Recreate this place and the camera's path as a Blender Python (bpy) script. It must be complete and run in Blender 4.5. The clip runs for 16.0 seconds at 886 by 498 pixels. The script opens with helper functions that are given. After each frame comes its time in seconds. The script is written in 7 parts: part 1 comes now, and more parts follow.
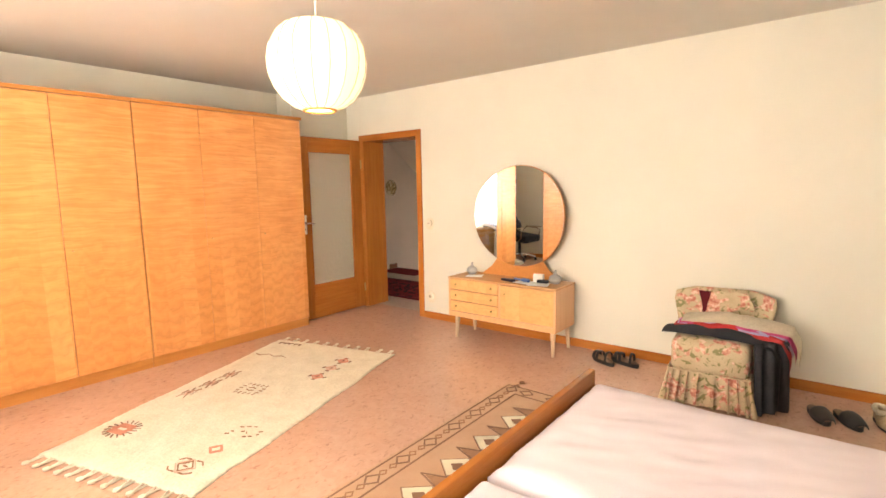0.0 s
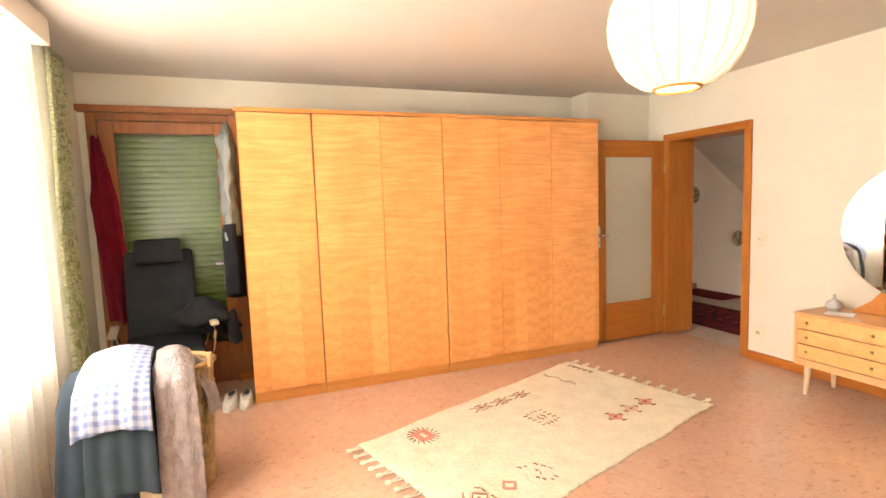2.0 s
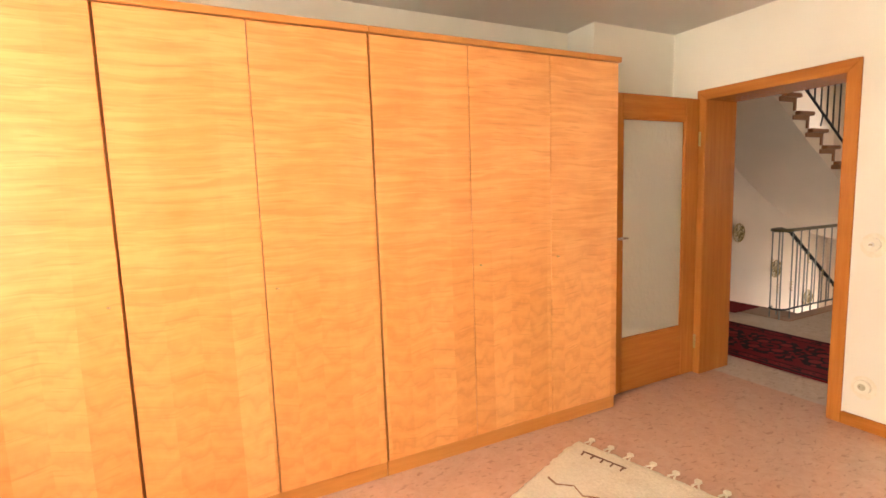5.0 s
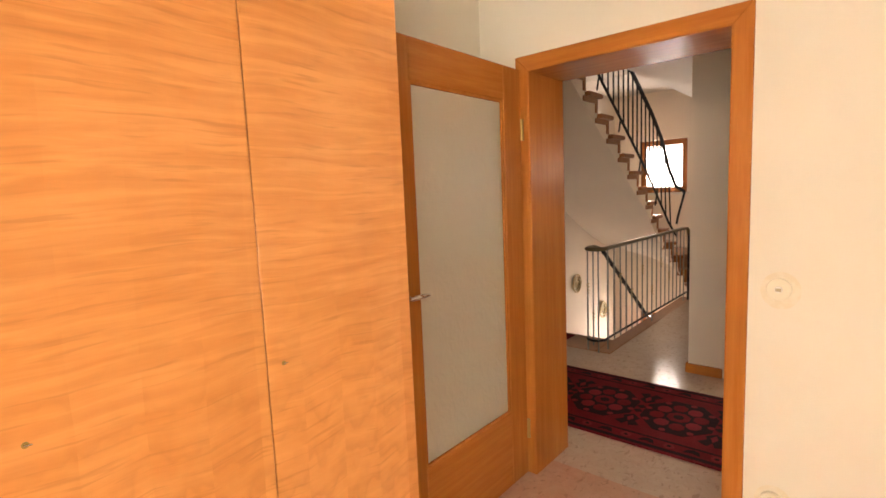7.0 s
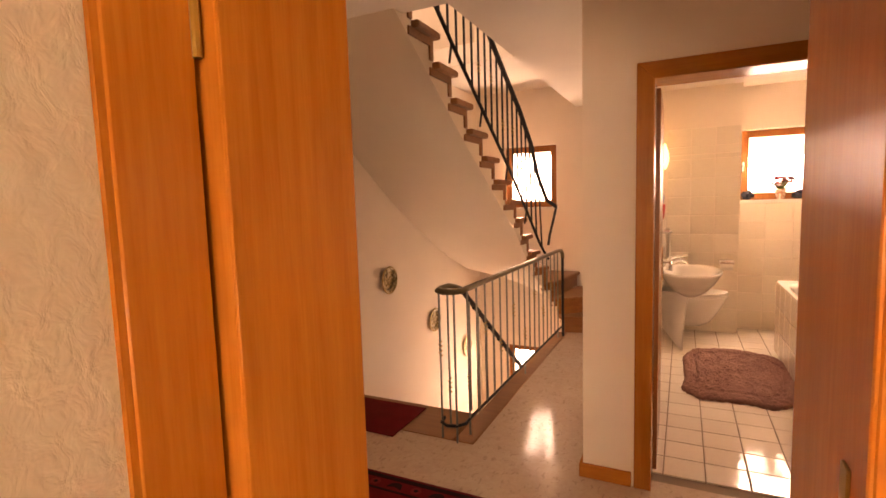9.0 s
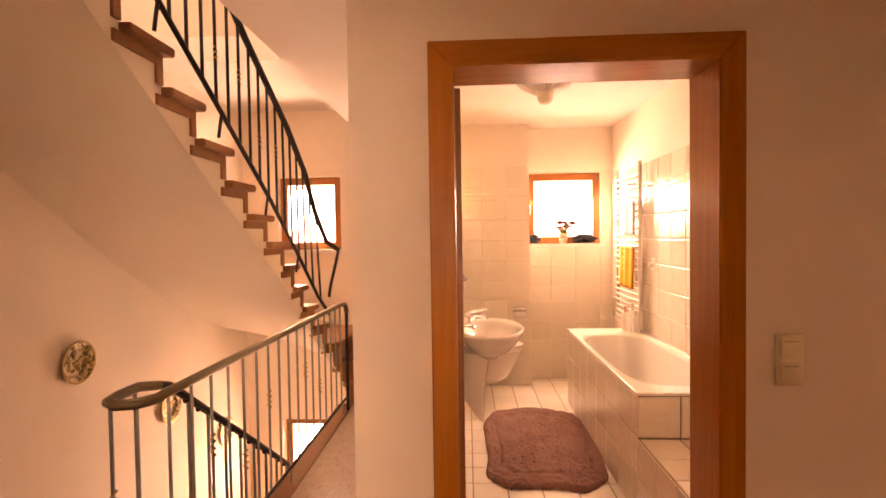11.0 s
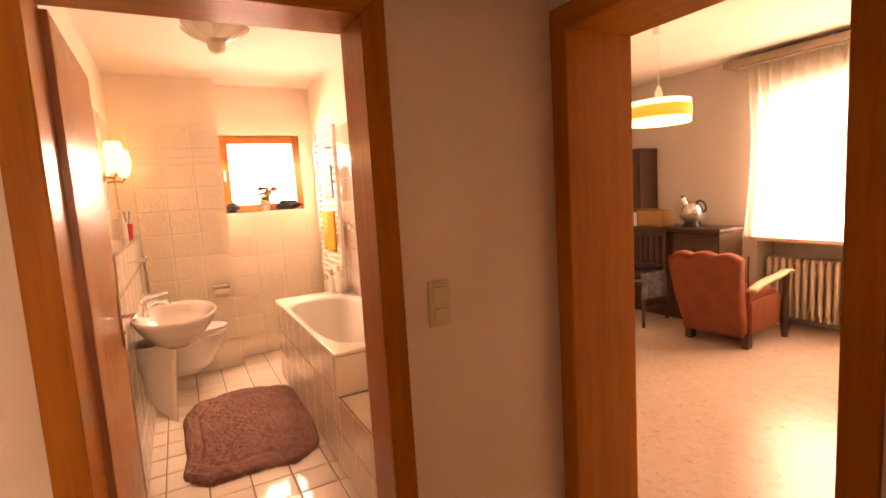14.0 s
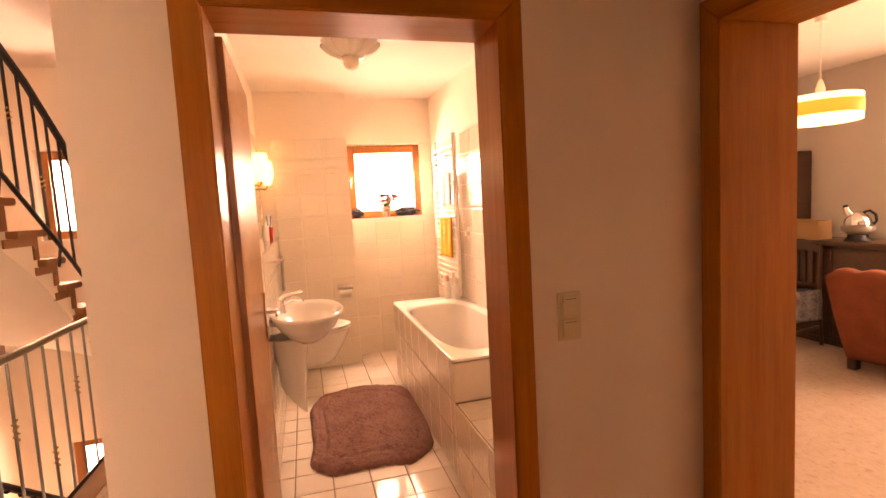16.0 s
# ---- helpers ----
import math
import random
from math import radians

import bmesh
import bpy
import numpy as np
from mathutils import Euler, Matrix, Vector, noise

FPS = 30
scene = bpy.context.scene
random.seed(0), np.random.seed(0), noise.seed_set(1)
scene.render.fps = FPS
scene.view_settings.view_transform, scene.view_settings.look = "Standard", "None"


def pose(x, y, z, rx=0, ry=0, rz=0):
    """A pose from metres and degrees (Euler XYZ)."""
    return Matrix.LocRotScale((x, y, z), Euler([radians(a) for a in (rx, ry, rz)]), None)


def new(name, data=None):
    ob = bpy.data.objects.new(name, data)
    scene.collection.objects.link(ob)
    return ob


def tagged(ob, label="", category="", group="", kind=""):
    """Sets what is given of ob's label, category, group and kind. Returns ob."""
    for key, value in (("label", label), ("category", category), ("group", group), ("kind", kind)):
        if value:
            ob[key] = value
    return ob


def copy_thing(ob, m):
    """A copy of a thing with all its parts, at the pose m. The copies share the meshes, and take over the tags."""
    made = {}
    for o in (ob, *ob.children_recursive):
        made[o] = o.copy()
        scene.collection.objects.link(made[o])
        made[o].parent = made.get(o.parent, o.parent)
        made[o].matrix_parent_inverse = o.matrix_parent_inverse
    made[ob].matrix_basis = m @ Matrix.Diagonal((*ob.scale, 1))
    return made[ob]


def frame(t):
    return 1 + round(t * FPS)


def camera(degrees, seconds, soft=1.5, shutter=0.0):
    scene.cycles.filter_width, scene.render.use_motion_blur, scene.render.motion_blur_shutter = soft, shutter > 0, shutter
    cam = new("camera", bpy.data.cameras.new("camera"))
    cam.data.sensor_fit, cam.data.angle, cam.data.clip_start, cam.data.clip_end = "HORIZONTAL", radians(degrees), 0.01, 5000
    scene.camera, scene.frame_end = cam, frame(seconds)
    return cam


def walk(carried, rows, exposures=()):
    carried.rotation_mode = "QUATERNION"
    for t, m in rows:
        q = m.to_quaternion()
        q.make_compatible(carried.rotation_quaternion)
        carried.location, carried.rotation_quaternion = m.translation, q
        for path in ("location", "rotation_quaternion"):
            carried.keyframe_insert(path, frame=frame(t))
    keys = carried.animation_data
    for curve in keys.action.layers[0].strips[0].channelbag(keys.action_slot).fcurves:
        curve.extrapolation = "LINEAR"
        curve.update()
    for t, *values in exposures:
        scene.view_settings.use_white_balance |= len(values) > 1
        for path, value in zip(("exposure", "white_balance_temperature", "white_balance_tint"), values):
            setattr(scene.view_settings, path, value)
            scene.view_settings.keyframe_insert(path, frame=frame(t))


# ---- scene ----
# camera: seconds, eye, yaw, pitch, roll
cam = camera(83.94, 16.0, soft=1.6, shutter=0.0)
PATH = [
    (0.0, -0.023, -0.027, 1.457, 38.22, -7.12, 1.02),
    (0.5, -0.143, -0.042, 1.464, 41.66, -6.31, 1.76),
    (1.0, -0.281, -0.040, 1.465, 50.70, -5.73, 1.97),
    (1.5, -0.421, 0.026, 1.461, 62.31, -5.98, 2.12),
    (2.0, -0.531, 0.092, 1.461, 69.07, -5.24, 1.98),
    (2.5, -0.670, 0.147, 1.466, 71.47, -6.48, 1.67),
    (3.0, -0.870, 0.182, 1.464, 67.95, -6.82, 2.09),
    (5.5, -2.481, 1.052, 1.443, 59.51, -6.64, 1.61),
    (6.0, -2.758, 1.339, 1.453, 52.53, -6.09, 1.61),
    (6.5, -3.020, 1.685, 1.455, 46.64, -6.27, 1.58),
    (7.0, -3.258, 2.020, 1.461, 40.72, -6.37, 2.39),
    (7.5, -3.426, 2.407, 1.474, 33.65, -5.41, 3.40),
    (8.0, -3.595, 2.763, 1.463, 29.23, -5.33, 2.63),
    (10.5, -3.920, 4.424, 1.457, 13.43, -3.98, 1.12),
    (11.0, -3.915, 4.531, 1.474, 2.80, -1.56, 0.86),
    (11.5, -3.862, 4.597, 1.473, -7.40, -3.14, 1.55),
    (12.0, -3.799, 4.632, 1.468, -16.10, -4.28, 1.76),
    (12.5, -3.753, 4.634, 1.466, -22.31, -5.51, 1.09),
    (13.0, -3.724, 4.624, 1.459, -24.61, -6.09, 1.49),
    (13.5, -3.703, 4.614, 1.457, -26.68, -6.36, 2.68),
    (14.0, -3.698, 4.608, 1.454, -28.46, -6.59, 3.44),
    (14.5, -3.697, 4.602, 1.456, -28.44, -6.01, 2.99),
    (15.0, -3.708, 4.611, 1.456, -25.24, -5.55, 2.26),
    (15.5, -3.727, 4.633, 1.455, -21.13, -4.95, 2.49),
    (16.0, -3.748, 4.662, 1.460, -15.87, -5.06, 3.15),
]
EXPOSURES = [(0.0, 0.45, 7000, 12), (3.0, 0.5, 7100, 13), (5.5, 0.4, 7400, 15), (7.0, 0.3, 7800, 17), (8.2, 0.38, 11300, 32), (10.3, 1.0, 15600, 54), (11.4, 0.85, 15800, 55), (16.0, 0.88, 15800, 55)]
walk(cam, [(t, pose(x, y, z, 90 + pitch, roll, yaw)) for t, x, y, z, yaw, pitch, roll in PATH], EXPOSURES)

# world and lights
world = bpy.data.worlds.new("sky")
scene.world = world
world.use_nodes = True
sky = world.node_tree.nodes.new("ShaderNodeTexSky")
sky.sky_type, sky.sun_disc = "NISHITA", False
sky.sun_elevation, sky.sun_rotation = radians(40), radians(170)
world.node_tree.nodes["Background"].inputs[1].default_value = 0.12
world.node_tree.links.new(sky.outputs[0], world.node_tree.nodes["Background"].inputs[0])


def window_light(name, m, w, h, watts, colour=(1, 1, 1)):
    """The sky's light in a window's opening; it shines along its own -z."""
    d = bpy.data.lights.new(name, "AREA")
    d.shape, d.size, d.size_y, d.energy, d.color = "RECTANGLE", w, h, watts, colour
    ob = new(name, d)
    ob.matrix_world = m
    return ob


def bulb(name, x, y, z, watts, colour, radius=0.05):
    d = bpy.data.lights.new(name, "POINT")
    d.energy, d.color, d.shadow_soft_size = watts, colour, radius
    ob = new(name, d)
    ob.location = (x, y, z)
    return ob


WARM = (1.0, 0.72, 0.42)
window_light("daylight_bedroom", pose(-2.0, -1.32, 1.58, 90, 0, 0), 3.3, 1.6, 320, (1.0, 0.98, 0.95))
window_light("daylight_bath", pose(-2.92, 9.80, 1.72, 50, 0, 180), 0.6, 0.6, 40)
window_light("daylight_stairs", pose(-5.59, 9.93, 1.72, 68, 0, 180), 0.56, 0.6, 22)
window_light("daylight_stairs_low", pose(-5.6, 9.93, -0.85, 90, 0, 180), 0.6, 0.6, 20)
# added lamp in an unseen roof opening, brightens the stairwell and hall
window_light("daylight_roof_window", pose(-5.55, 7.15, 5.15), 0.88, 1.28, 26)
window_light("daylight_study", pose(1.40, 6.30, 1.47, 76, 0, 90), 1.8, 1.2, 100)
bulb("bulb_globe", -1.65, 1.26, 1.95, 14, (1.0, 0.85, 0.6), 0.06)
bulb("bulb_sconce", -4.025, 9.20, 1.83, 0.28, (1.0, 0.62, 0.32), 0.04)
bulb("bulb_sconce_near", -4.025, 8.60, 1.83, 0.28, (1.0, 0.62, 0.32), 0.04)
bulb("bulb_study", -0.61, 7.02, 1.87, 6, WARM, 0.05)


# materials
def links(mat):
    nt = mat.node_tree
    return nt, nt.nodes, nt.links.new


def base(name, colour=(0.8, 0.8, 0.8), rough=0.5, metal=0.0, **extra):
    mat = bpy.data.materials.new(name)
    mat.use_nodes = True
    b = mat.node_tree.nodes["Principled BSDF"]
    b.inputs["Base Color"].default_value = (*colour, 1)
    b.inputs["Roughness"].default_value = rough
    b.inputs["Metallic"].default_value = metal
    for k, v in extra.items():
        b.inputs[k.replace("_", " ")].default_value = v
    return mat


def coords(mat, scale, kind="Object"):
    nt, nodes, link = links(mat)
    tc, mp = nodes.new("ShaderNodeTexCoord"), nodes.new("ShaderNodeMapping")
    mp.inputs["Scale"].default_value = scale
    link(tc.outputs[kind], mp.inputs["Vector"])
    return mp.outputs[0]


def noise_of(mat, vec, scale, detail=4.0, rough=0.55, distort=0.0):
    n = mat.node_tree.nodes.new("ShaderNodeTexNoise")
    n.inputs["Scale"].default_value, n.inputs["Detail"].default_value = scale, detail
    n.inputs["Roughness"].default_value, n.inputs["Distortion"].default_value = rough, distort
    if vec is not None:
        mat.node_tree.links.new(vec, n.inputs["Vector"])
    return n.outputs[0]


def ramp(mat, fac, *stops):
    r = mat.node_tree.nodes.new("ShaderNodeValToRGB")
    while len(r.color_ramp.elements) < len(stops):
        r.color_ramp.elements.new(0.5)
    for e, (p, c) in zip(r.color_ramp.elements, stops):
        e.position, e.color = p, (*c, 1)
    mat.node_tree.links.new(fac, r.inputs[0])
    return r.outputs[0]


def mix(mat, fac, a, b, mode="MIX"):
    n = mat.node_tree.nodes.new("ShaderNodeMix")
    n.data_type, n.blend_type = "RGBA", mode
    for v, k in ((fac, 0), (a, 6), (b, 7)):
        if hasattr(v, "is_output"):
            mat.node_tree.links.new(v, n.inputs[k])
        else:
            n.inputs[k].default_value = v if k == 0 else (*v, 1)
    return n.outputs[2]


def paint(mat, colour=None, rough=None, bump=None, height=0.002):
    nt, nodes, link = links(mat)
    b = nodes["Principled BSDF"]
    if colour is not None:
        link(colour, b.inputs["Base Color"])
    if rough is not None:
        link(rough, b.inputs["Roughness"])
    if bump is not None:
        bn = nodes.new("ShaderNodeBump")
        bn.inputs["Distance"].default_value = height
        bn.inputs["Strength"].default_value = 0.6
        link(bump, bn.inputs["Height"])
        link(bn.outputs[0], b.inputs["Normal"])
    return mat


def plaster(name, colour, rough=0.85):
    m = base(name, colour, rough)
    v = coords(m, (1, 1, 1))
    big, fine = noise_of(m, v, 1.3, 3), noise_of(m, v, 140, 4)
    dark = tuple(c * 0.93 for c in colour)
    return paint(m, ramp(m, big, (0.3, dark), (0.7, colour)), None, fine, 0.0012)


def wood(name, light, dark, stretch=(14, 14, 0.9), rough=0.38, coat=0.15, spec=1.42):
    """Plain wood, its grain along the axis with the small stretch."""
    m = base(name, light, rough, Coat_Weight=coat, Coat_Roughness=0.25, IOR=spec)
    v = coords(m, stretch)
    grain, fine = noise_of(m, v, 2.2, 6, 0.6, 0.4), noise_of(m, v, 14, 5)
    big = noise_of(m, coords(m, (1, 1, 1)), 1.6, 2)
    mid = tuple((a + b) / 2 for a, b in zip(light, dark))
    c = ramp(m, grain, (0.32, dark), (0.52, mid), (0.7, light))
    c = mix(m, 0.25, c, ramp(m, fine, (0.35, dark), (0.6, light)))
    c = mix(m, 0.22, c, ramp(m, big, (0.35, dark), (0.65, light)))
    return paint(m, c, None, fine, 0.0006)


def veneer(name, light, dark, across="y", leaf=0.125):
    """Figured maple: bookmatched upright leaves, streaked across, with a quilted figure in the lower half."""
    m = base(name, light, 0.34, Coat_Weight=0.25, Coat_Roughness=0.16)
    nt, nodes, link = links(m)

    def calc(op, x, y=None, z=None):
        n = nodes.new("ShaderNodeMath")
        n.operation = op
        for k, v in enumerate((x, y, z)):
            if v is None:
                continue
            if hasattr(v, "is_output"):
                link(v, n.inputs[k])
            else:
                n.inputs[k].default_value = v
        return n.outputs[0]

    def plane(u, v, su, sv, seed):
        c = nodes.new("ShaderNodeCombineXYZ")
        link(calc("MULTIPLY", u, su), c.inputs[0])
        link(calc("MULTIPLY", v, sv), c.inputs[1])
        link(seed, c.inputs[2])
        return c.outputs[0]

    sep = nodes.new("ShaderNodeSeparateXYZ")
    link(coords(m, (1, 1, 1)), sep.inputs[0])
    rnd = nodes.new("ShaderNodeObjectInfo").outputs["Random"]
    u0, z0 = sep.outputs[across.upper()], sep.outputs["Z"]
    low = nodes.new("ShaderNodeMapRange")
    low.interpolation_type = "SMOOTHSTEP"
    for k, v in ((1, 1.35), (2, 0.55), (3, 0.0), (4, 1.0)):
        low.inputs[k].default_value = v
    link(z0, low.inputs[0])
    low = low.outputs[0]
    sway = noise_of(m, plane(u0, z0, 2.2, 1.6, rnd), 1.0, 2)
    u = calc("ADD", u0, calc("MULTIPLY", sway, 0.03))
    book = calc("PINGPONG", calc("ADD", u, 20.0), leaf)
    slope = calc("MULTIPLY", calc("MULTIPLY", book, low), 0.22)
    z = calc("ADD", calc("ADD", z0, slope), calc("MULTIPLY", sway, 0.05))
    column = calc("FLOOR", calc("DIVIDE", calc("ADD", u, 20.0), leaf))
    white = nodes.new("ShaderNodeTexWhiteNoise")
    white.noise_dimensions = "1D"
    link(calc("ADD", column, rnd), white.inputs["W"])
    ripple = noise_of(m, plane(u, z, 3.0, 36, rnd), 1.0, 4, 0.6, 0.5)
    across_leaf = calc("SUBTRACT", calc("MODULO", calc("ADD", u, 20.0), leaf), leaf / 2)
    round_off = calc("MULTIPLY", calc("MULTIPLY", across_leaf, across_leaf), 0.14 / (leaf * leaf / 4))
    wander = noise_of(m, plane(u, z0, 13, 8, rnd), 1.0, 2)
    tongue = calc("ADD", calc("SUBTRACT", calc("MULTIPLY", z0, 8.5), round_off), calc("ADD", calc("MULTIPLY", white.outputs[0], 3.0), calc("MULTIPLY", wander, 1.8)))
    quilt = calc("FRACT", tongue)
    streak = noise_of(m, plane(u, z, 5.5, 85, rnd), 1.0, 2, 0.5, 0.3)
    cloud = noise_of(m, plane(u, z, 4.0, 3.0, rnd), 1.0, 2)
    mid = tuple((p + q) / 2 for p, q in zip(light, dark))
    deep = tuple(p * 0.82 for p in dark)
    c = ramp(m, ripple, (0.34, dark), (0.5, mid), (0.62, light))
    c = mix(m, 0.3, c, ramp(m, cloud, (0.36, dark), (0.6, light)))
    c = mix(m, calc("MULTIPLY_ADD", low, 0.46, 0.06), c, ramp(m, quilt, (0.0, mid), (0.12, deep), (0.42, mid), (0.68, light), (0.9, mid)))
    c = mix(m, calc("MULTIPLY_ADD", low, 0.32, 0.08), c, ramp(m, white.outputs[0], (0.2, dark), (0.8, light)))
    c = mix(m, ramp(m, streak, (0.59, (0, 0, 0)), (0.70, (0.42, 0.42, 0.42))), c, deep)
    return paint(m, c, None, ripple, 0.0003)


def cloth(name, a, b=None, scale=220, rough=0.9, sheen=0.0):
    b = b or tuple(c * 0.72 for c in a)
    m = base(name, a, rough, Sheen_Weight=sheen, Specular_IOR_Level=0.2)
    v = coords(m, (1, 1, 1))
    weave, big = noise_of(m, v, scale, 3), noise_of(m, v, 7, 4)
    c = mix(m, 0.5, ramp(m, weave, (0.35, b), (0.6, a)), ramp(m, big, (0.35, b), (0.62, a)))
    return paint(m, c, None, weave, 0.0012)


def glow(name, colour, strength):
    m = base(name, colour, 0.6)
    b = m.node_tree.nodes["Principled BSDF"]
    b.inputs["Emission Color"].default_value = (*colour, 1)
    b.inputs["Emission Strength"].default_value = strength
    return m


def sheer(name, colour, through_part):
    """Thin curtain cloth: part lets light straight on, part scatters it through."""
    m = bpy.data.materials.new(name)
    m.use_nodes = True
    nt, nodes, link = links(m)
    out = nodes["Material Output"]
    nodes.remove(nodes["Principled BSDF"])
    d, t, c = (nodes.new("ShaderNodeBsdf" + k) for k in ("Diffuse", "Translucent", "Transparent"))
    a, b = nodes.new("ShaderNodeMixShader"), nodes.new("ShaderNodeMixShader")
    v = coords(m, (1, 1, 1))
    tone = ramp(m, noise_of(m, v, 90, 3), (0.3, tuple(x * 0.85 for x in colour)), (0.7, colour))
    for n in (d, t):
        link(tone, n.inputs["Color"])
    a.inputs[0].default_value, b.inputs[0].default_value = 0.6, through_part
    link(d.outputs[0], a.inputs[1]), link(t.outputs[0], a.inputs[2])
    link(a.outputs[0], b.inputs[1]), link(c.outputs[0], b.inputs[2])
    link(b.outputs[0], out.inputs["Surface"])
    return m


def lino(name, light, mid, dark, rough=0.3, ior=1.5):
    """Marbled linoleum with short dark flecks."""
    m = base(name, light, rough, IOR=ior)
    v = coords(m, (1, 1, 1))
    big, marb = noise_of(m, v, 2.2, 4), noise_of(m, v, 16, 6, 0.65, 1.2)
    fle = noise_of(m, coords(m, (1.0, 0.5, 1.0)), 42, 2, 0.5, 0.8)
    c = ramp(m, marb, (0.3, mid), (0.62, light))
    c = mix(m, 0.3, c, ramp(m, big, (0.35, mid), (0.65, light)))
    c = mix(m, ramp(m, fle, (0.60, (0, 0, 0)), (0.69, (0.36, 0.36, 0.36))), c, dark)
    return paint(m, c)


WALL = plaster("cream wall paint", (0.82, 0.78, 0.665))
WALL_HALL = plaster("hall wall paint", (0.90, 0.80, 0.69))
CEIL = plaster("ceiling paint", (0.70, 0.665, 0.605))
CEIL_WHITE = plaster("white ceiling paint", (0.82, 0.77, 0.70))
WALL_STUDY = plaster("greyish study wallpaper", (0.62, 0.57, 0.52))
LINO = lino("linoleum", (0.62, 0.39, 0.285), (0.53, 0.31, 0.22), (0.18, 0.085, 0.05), 0.19, 1.65)
LINO_HALL = lino("hall linoleum", (0.60, 0.47, 0.375), (0.51, 0.38, 0.29), (0.2, 0.12, 0.08), 0.13)
LINO_STUDY = lino("study linoleum", (0.60, 0.49, 0.41), (0.52, 0.40, 0.32), (0.28, 0.17, 0.11), 0.22)
MAPLE = veneer("figured maple veneer", (0.87, 0.40, 0.136), (0.69, 0.262, 0.064))
MAPLE_EDGE = wood("maple edging", (0.66, 0.28, 0.072), (0.53, 0.20, 0.044), (16, 0.9, 16))
DOORWOOD = wood("orange door wood", (0.53, 0.20, 0.045), (0.39, 0.125, 0.024), (16, 16, 0.8), 0.22, 0.0, 1.28)
DOORWOOD_H = wood("orange door wood across", (0.53, 0.20, 0.045), (0.39, 0.125, 0.024), (0.8, 16, 16), 0.22, 0.0, 1.28)
DOORWOOD_Y = wood("orange door wood along", (0.53, 0.20, 0.045), (0.39, 0.125, 0.024), (16, 0.8, 16), 0.22, 0.0, 1.28)
DARKDOOR = wood("brown balcony wood", (0.40, 0.145, 0.042), (0.25, 0.08, 0.022), (16, 16, 0.8), 0.36)
STAIRWOOD = wood("stair oak", (0.36, 0.15, 0.05), (0.24, 0.085, 0.026), (0.8, 12, 12), 0.35, 0.3)
BLACKWOOD = wood("dark stained wood", (0.085, 0.04, 0.022), (0.04, 0.018, 0.01), (2, 12, 12), 0.35, 0.25)
PALEWOOD = wood("pale leg wood", (0.72, 0.56, 0.38), (0.6, 0.44, 0.28), (12, 12, 1), 0.45)
IRON = base("dark iron", (0.03, 0.032, 0.036), 0.38, 0.8)
STEEL = base("grey railing bar", (0.24, 0.26, 0.25), 0.34, 0.85)
BRASS = base("worn brass", (0.42, 0.29, 0.10), 0.35, 1.0)
CHROME = base("chrome", (0.75, 0.75, 0.75), 0.12, 1.0)
WHITE = base("white plastic", (0.80, 0.77, 0.70), 0.35)
CREAMPL = base("aged cream plastic", (0.72, 0.64, 0.45), 0.4)
CERAMIC = base("white sanitary ceramic", (0.82, 0.78, 0.72), 0.08, Coat_Weight=0.5)
MIRROR = base("mirror", (0.92, 0.94, 0.92), 0.02, 1.0)
BLACKCLOTH = cloth("black cloth", (0.022, 0.022, 0.026))
GROUT = base("brownish grout", (0.25, 0.185, 0.13), 0.9)


def glass(name, colour, rough, bump=0.0):
    m = base(name, colour, rough, Transmission_Weight=1.0, IOR=1.45)
    if bump:
        v = coords(m, (60, 60, 60))
        paint(m, None, None, noise_of(m, v, 1.0, 2), bump)
    return m


FROST = base("frosted glass", (0.82, 0.76, 0.63), 0.3, Transmission_Weight=0.4, IOR=1.45)
paint(FROST, None, None, noise_of(FROST, coords(FROST, (30, 30, 24)), 1.0, 3, 0.55, 0.6), 0.008)
CLEAR = glass("window glass", (1, 1, 1), 0.0)


# geometry helpers
def B():
    return bmesh.new()


def box(bm, x0, x1, y0, y1, z0, z1, bevel=0.0, seg=1):
    r = bmesh.ops.create_cube(bm, size=1.0)
    for v in r["verts"]:
        v.co = Vector(((x0 + x1) / 2 + v.co.x * (x1 - x0), (y0 + y1) / 2 + v.co.y * (y1 - y0), (z0 + z1) / 2 + v.co.z * (z1 - z0)))
    if bevel:
        es = list({e for v in r["verts"] for e in v.link_edges})
        bmesh.ops.bevel(bm, geom=es, offset=bevel, segments=seg, affect="EDGES", profile=0.5)
    return bm


def tube(bm, pts, r, seg=8, cap=True, close=False):
    """A round bar along points; r is one radius or one for each point."""
    pts = [Vector(p) for p in pts]
    rs = r if isinstance(r, (list, tuple)) else [r] * len(pts)
    rings, ref = [], None
    n = len(pts)
    for i, p in enumerate(pts):
        a = pts[(i - 1) % n] if close or i else p
        b = pts[(i + 1) % n] if close or i < n - 1 else p
        d = (b - a).normalized()
        if ref is None:
            ref = d.orthogonal().normalized()
        ref = (ref - d * ref.dot(d)).normalized()
        side = d.cross(ref)
        rings.append([bm.verts.new(p + (ref * math.cos(t) + side * math.sin(t)) * rs[i]) for t in (2 * math.pi * k / seg for k in range(seg))])
    pairs = list(zip(rings, rings[1:])) + ([(rings[-1], rings[0])] if close else [])
    for a, b in pairs:
        for k in range(seg):
            bm.faces.new((a[k], a[(k + 1) % seg], b[(k + 1) % seg], b[k]))
    if cap and not close:
        bm.faces.new(rings[0][::-1]), bm.faces.new(rings[-1])
    return bm


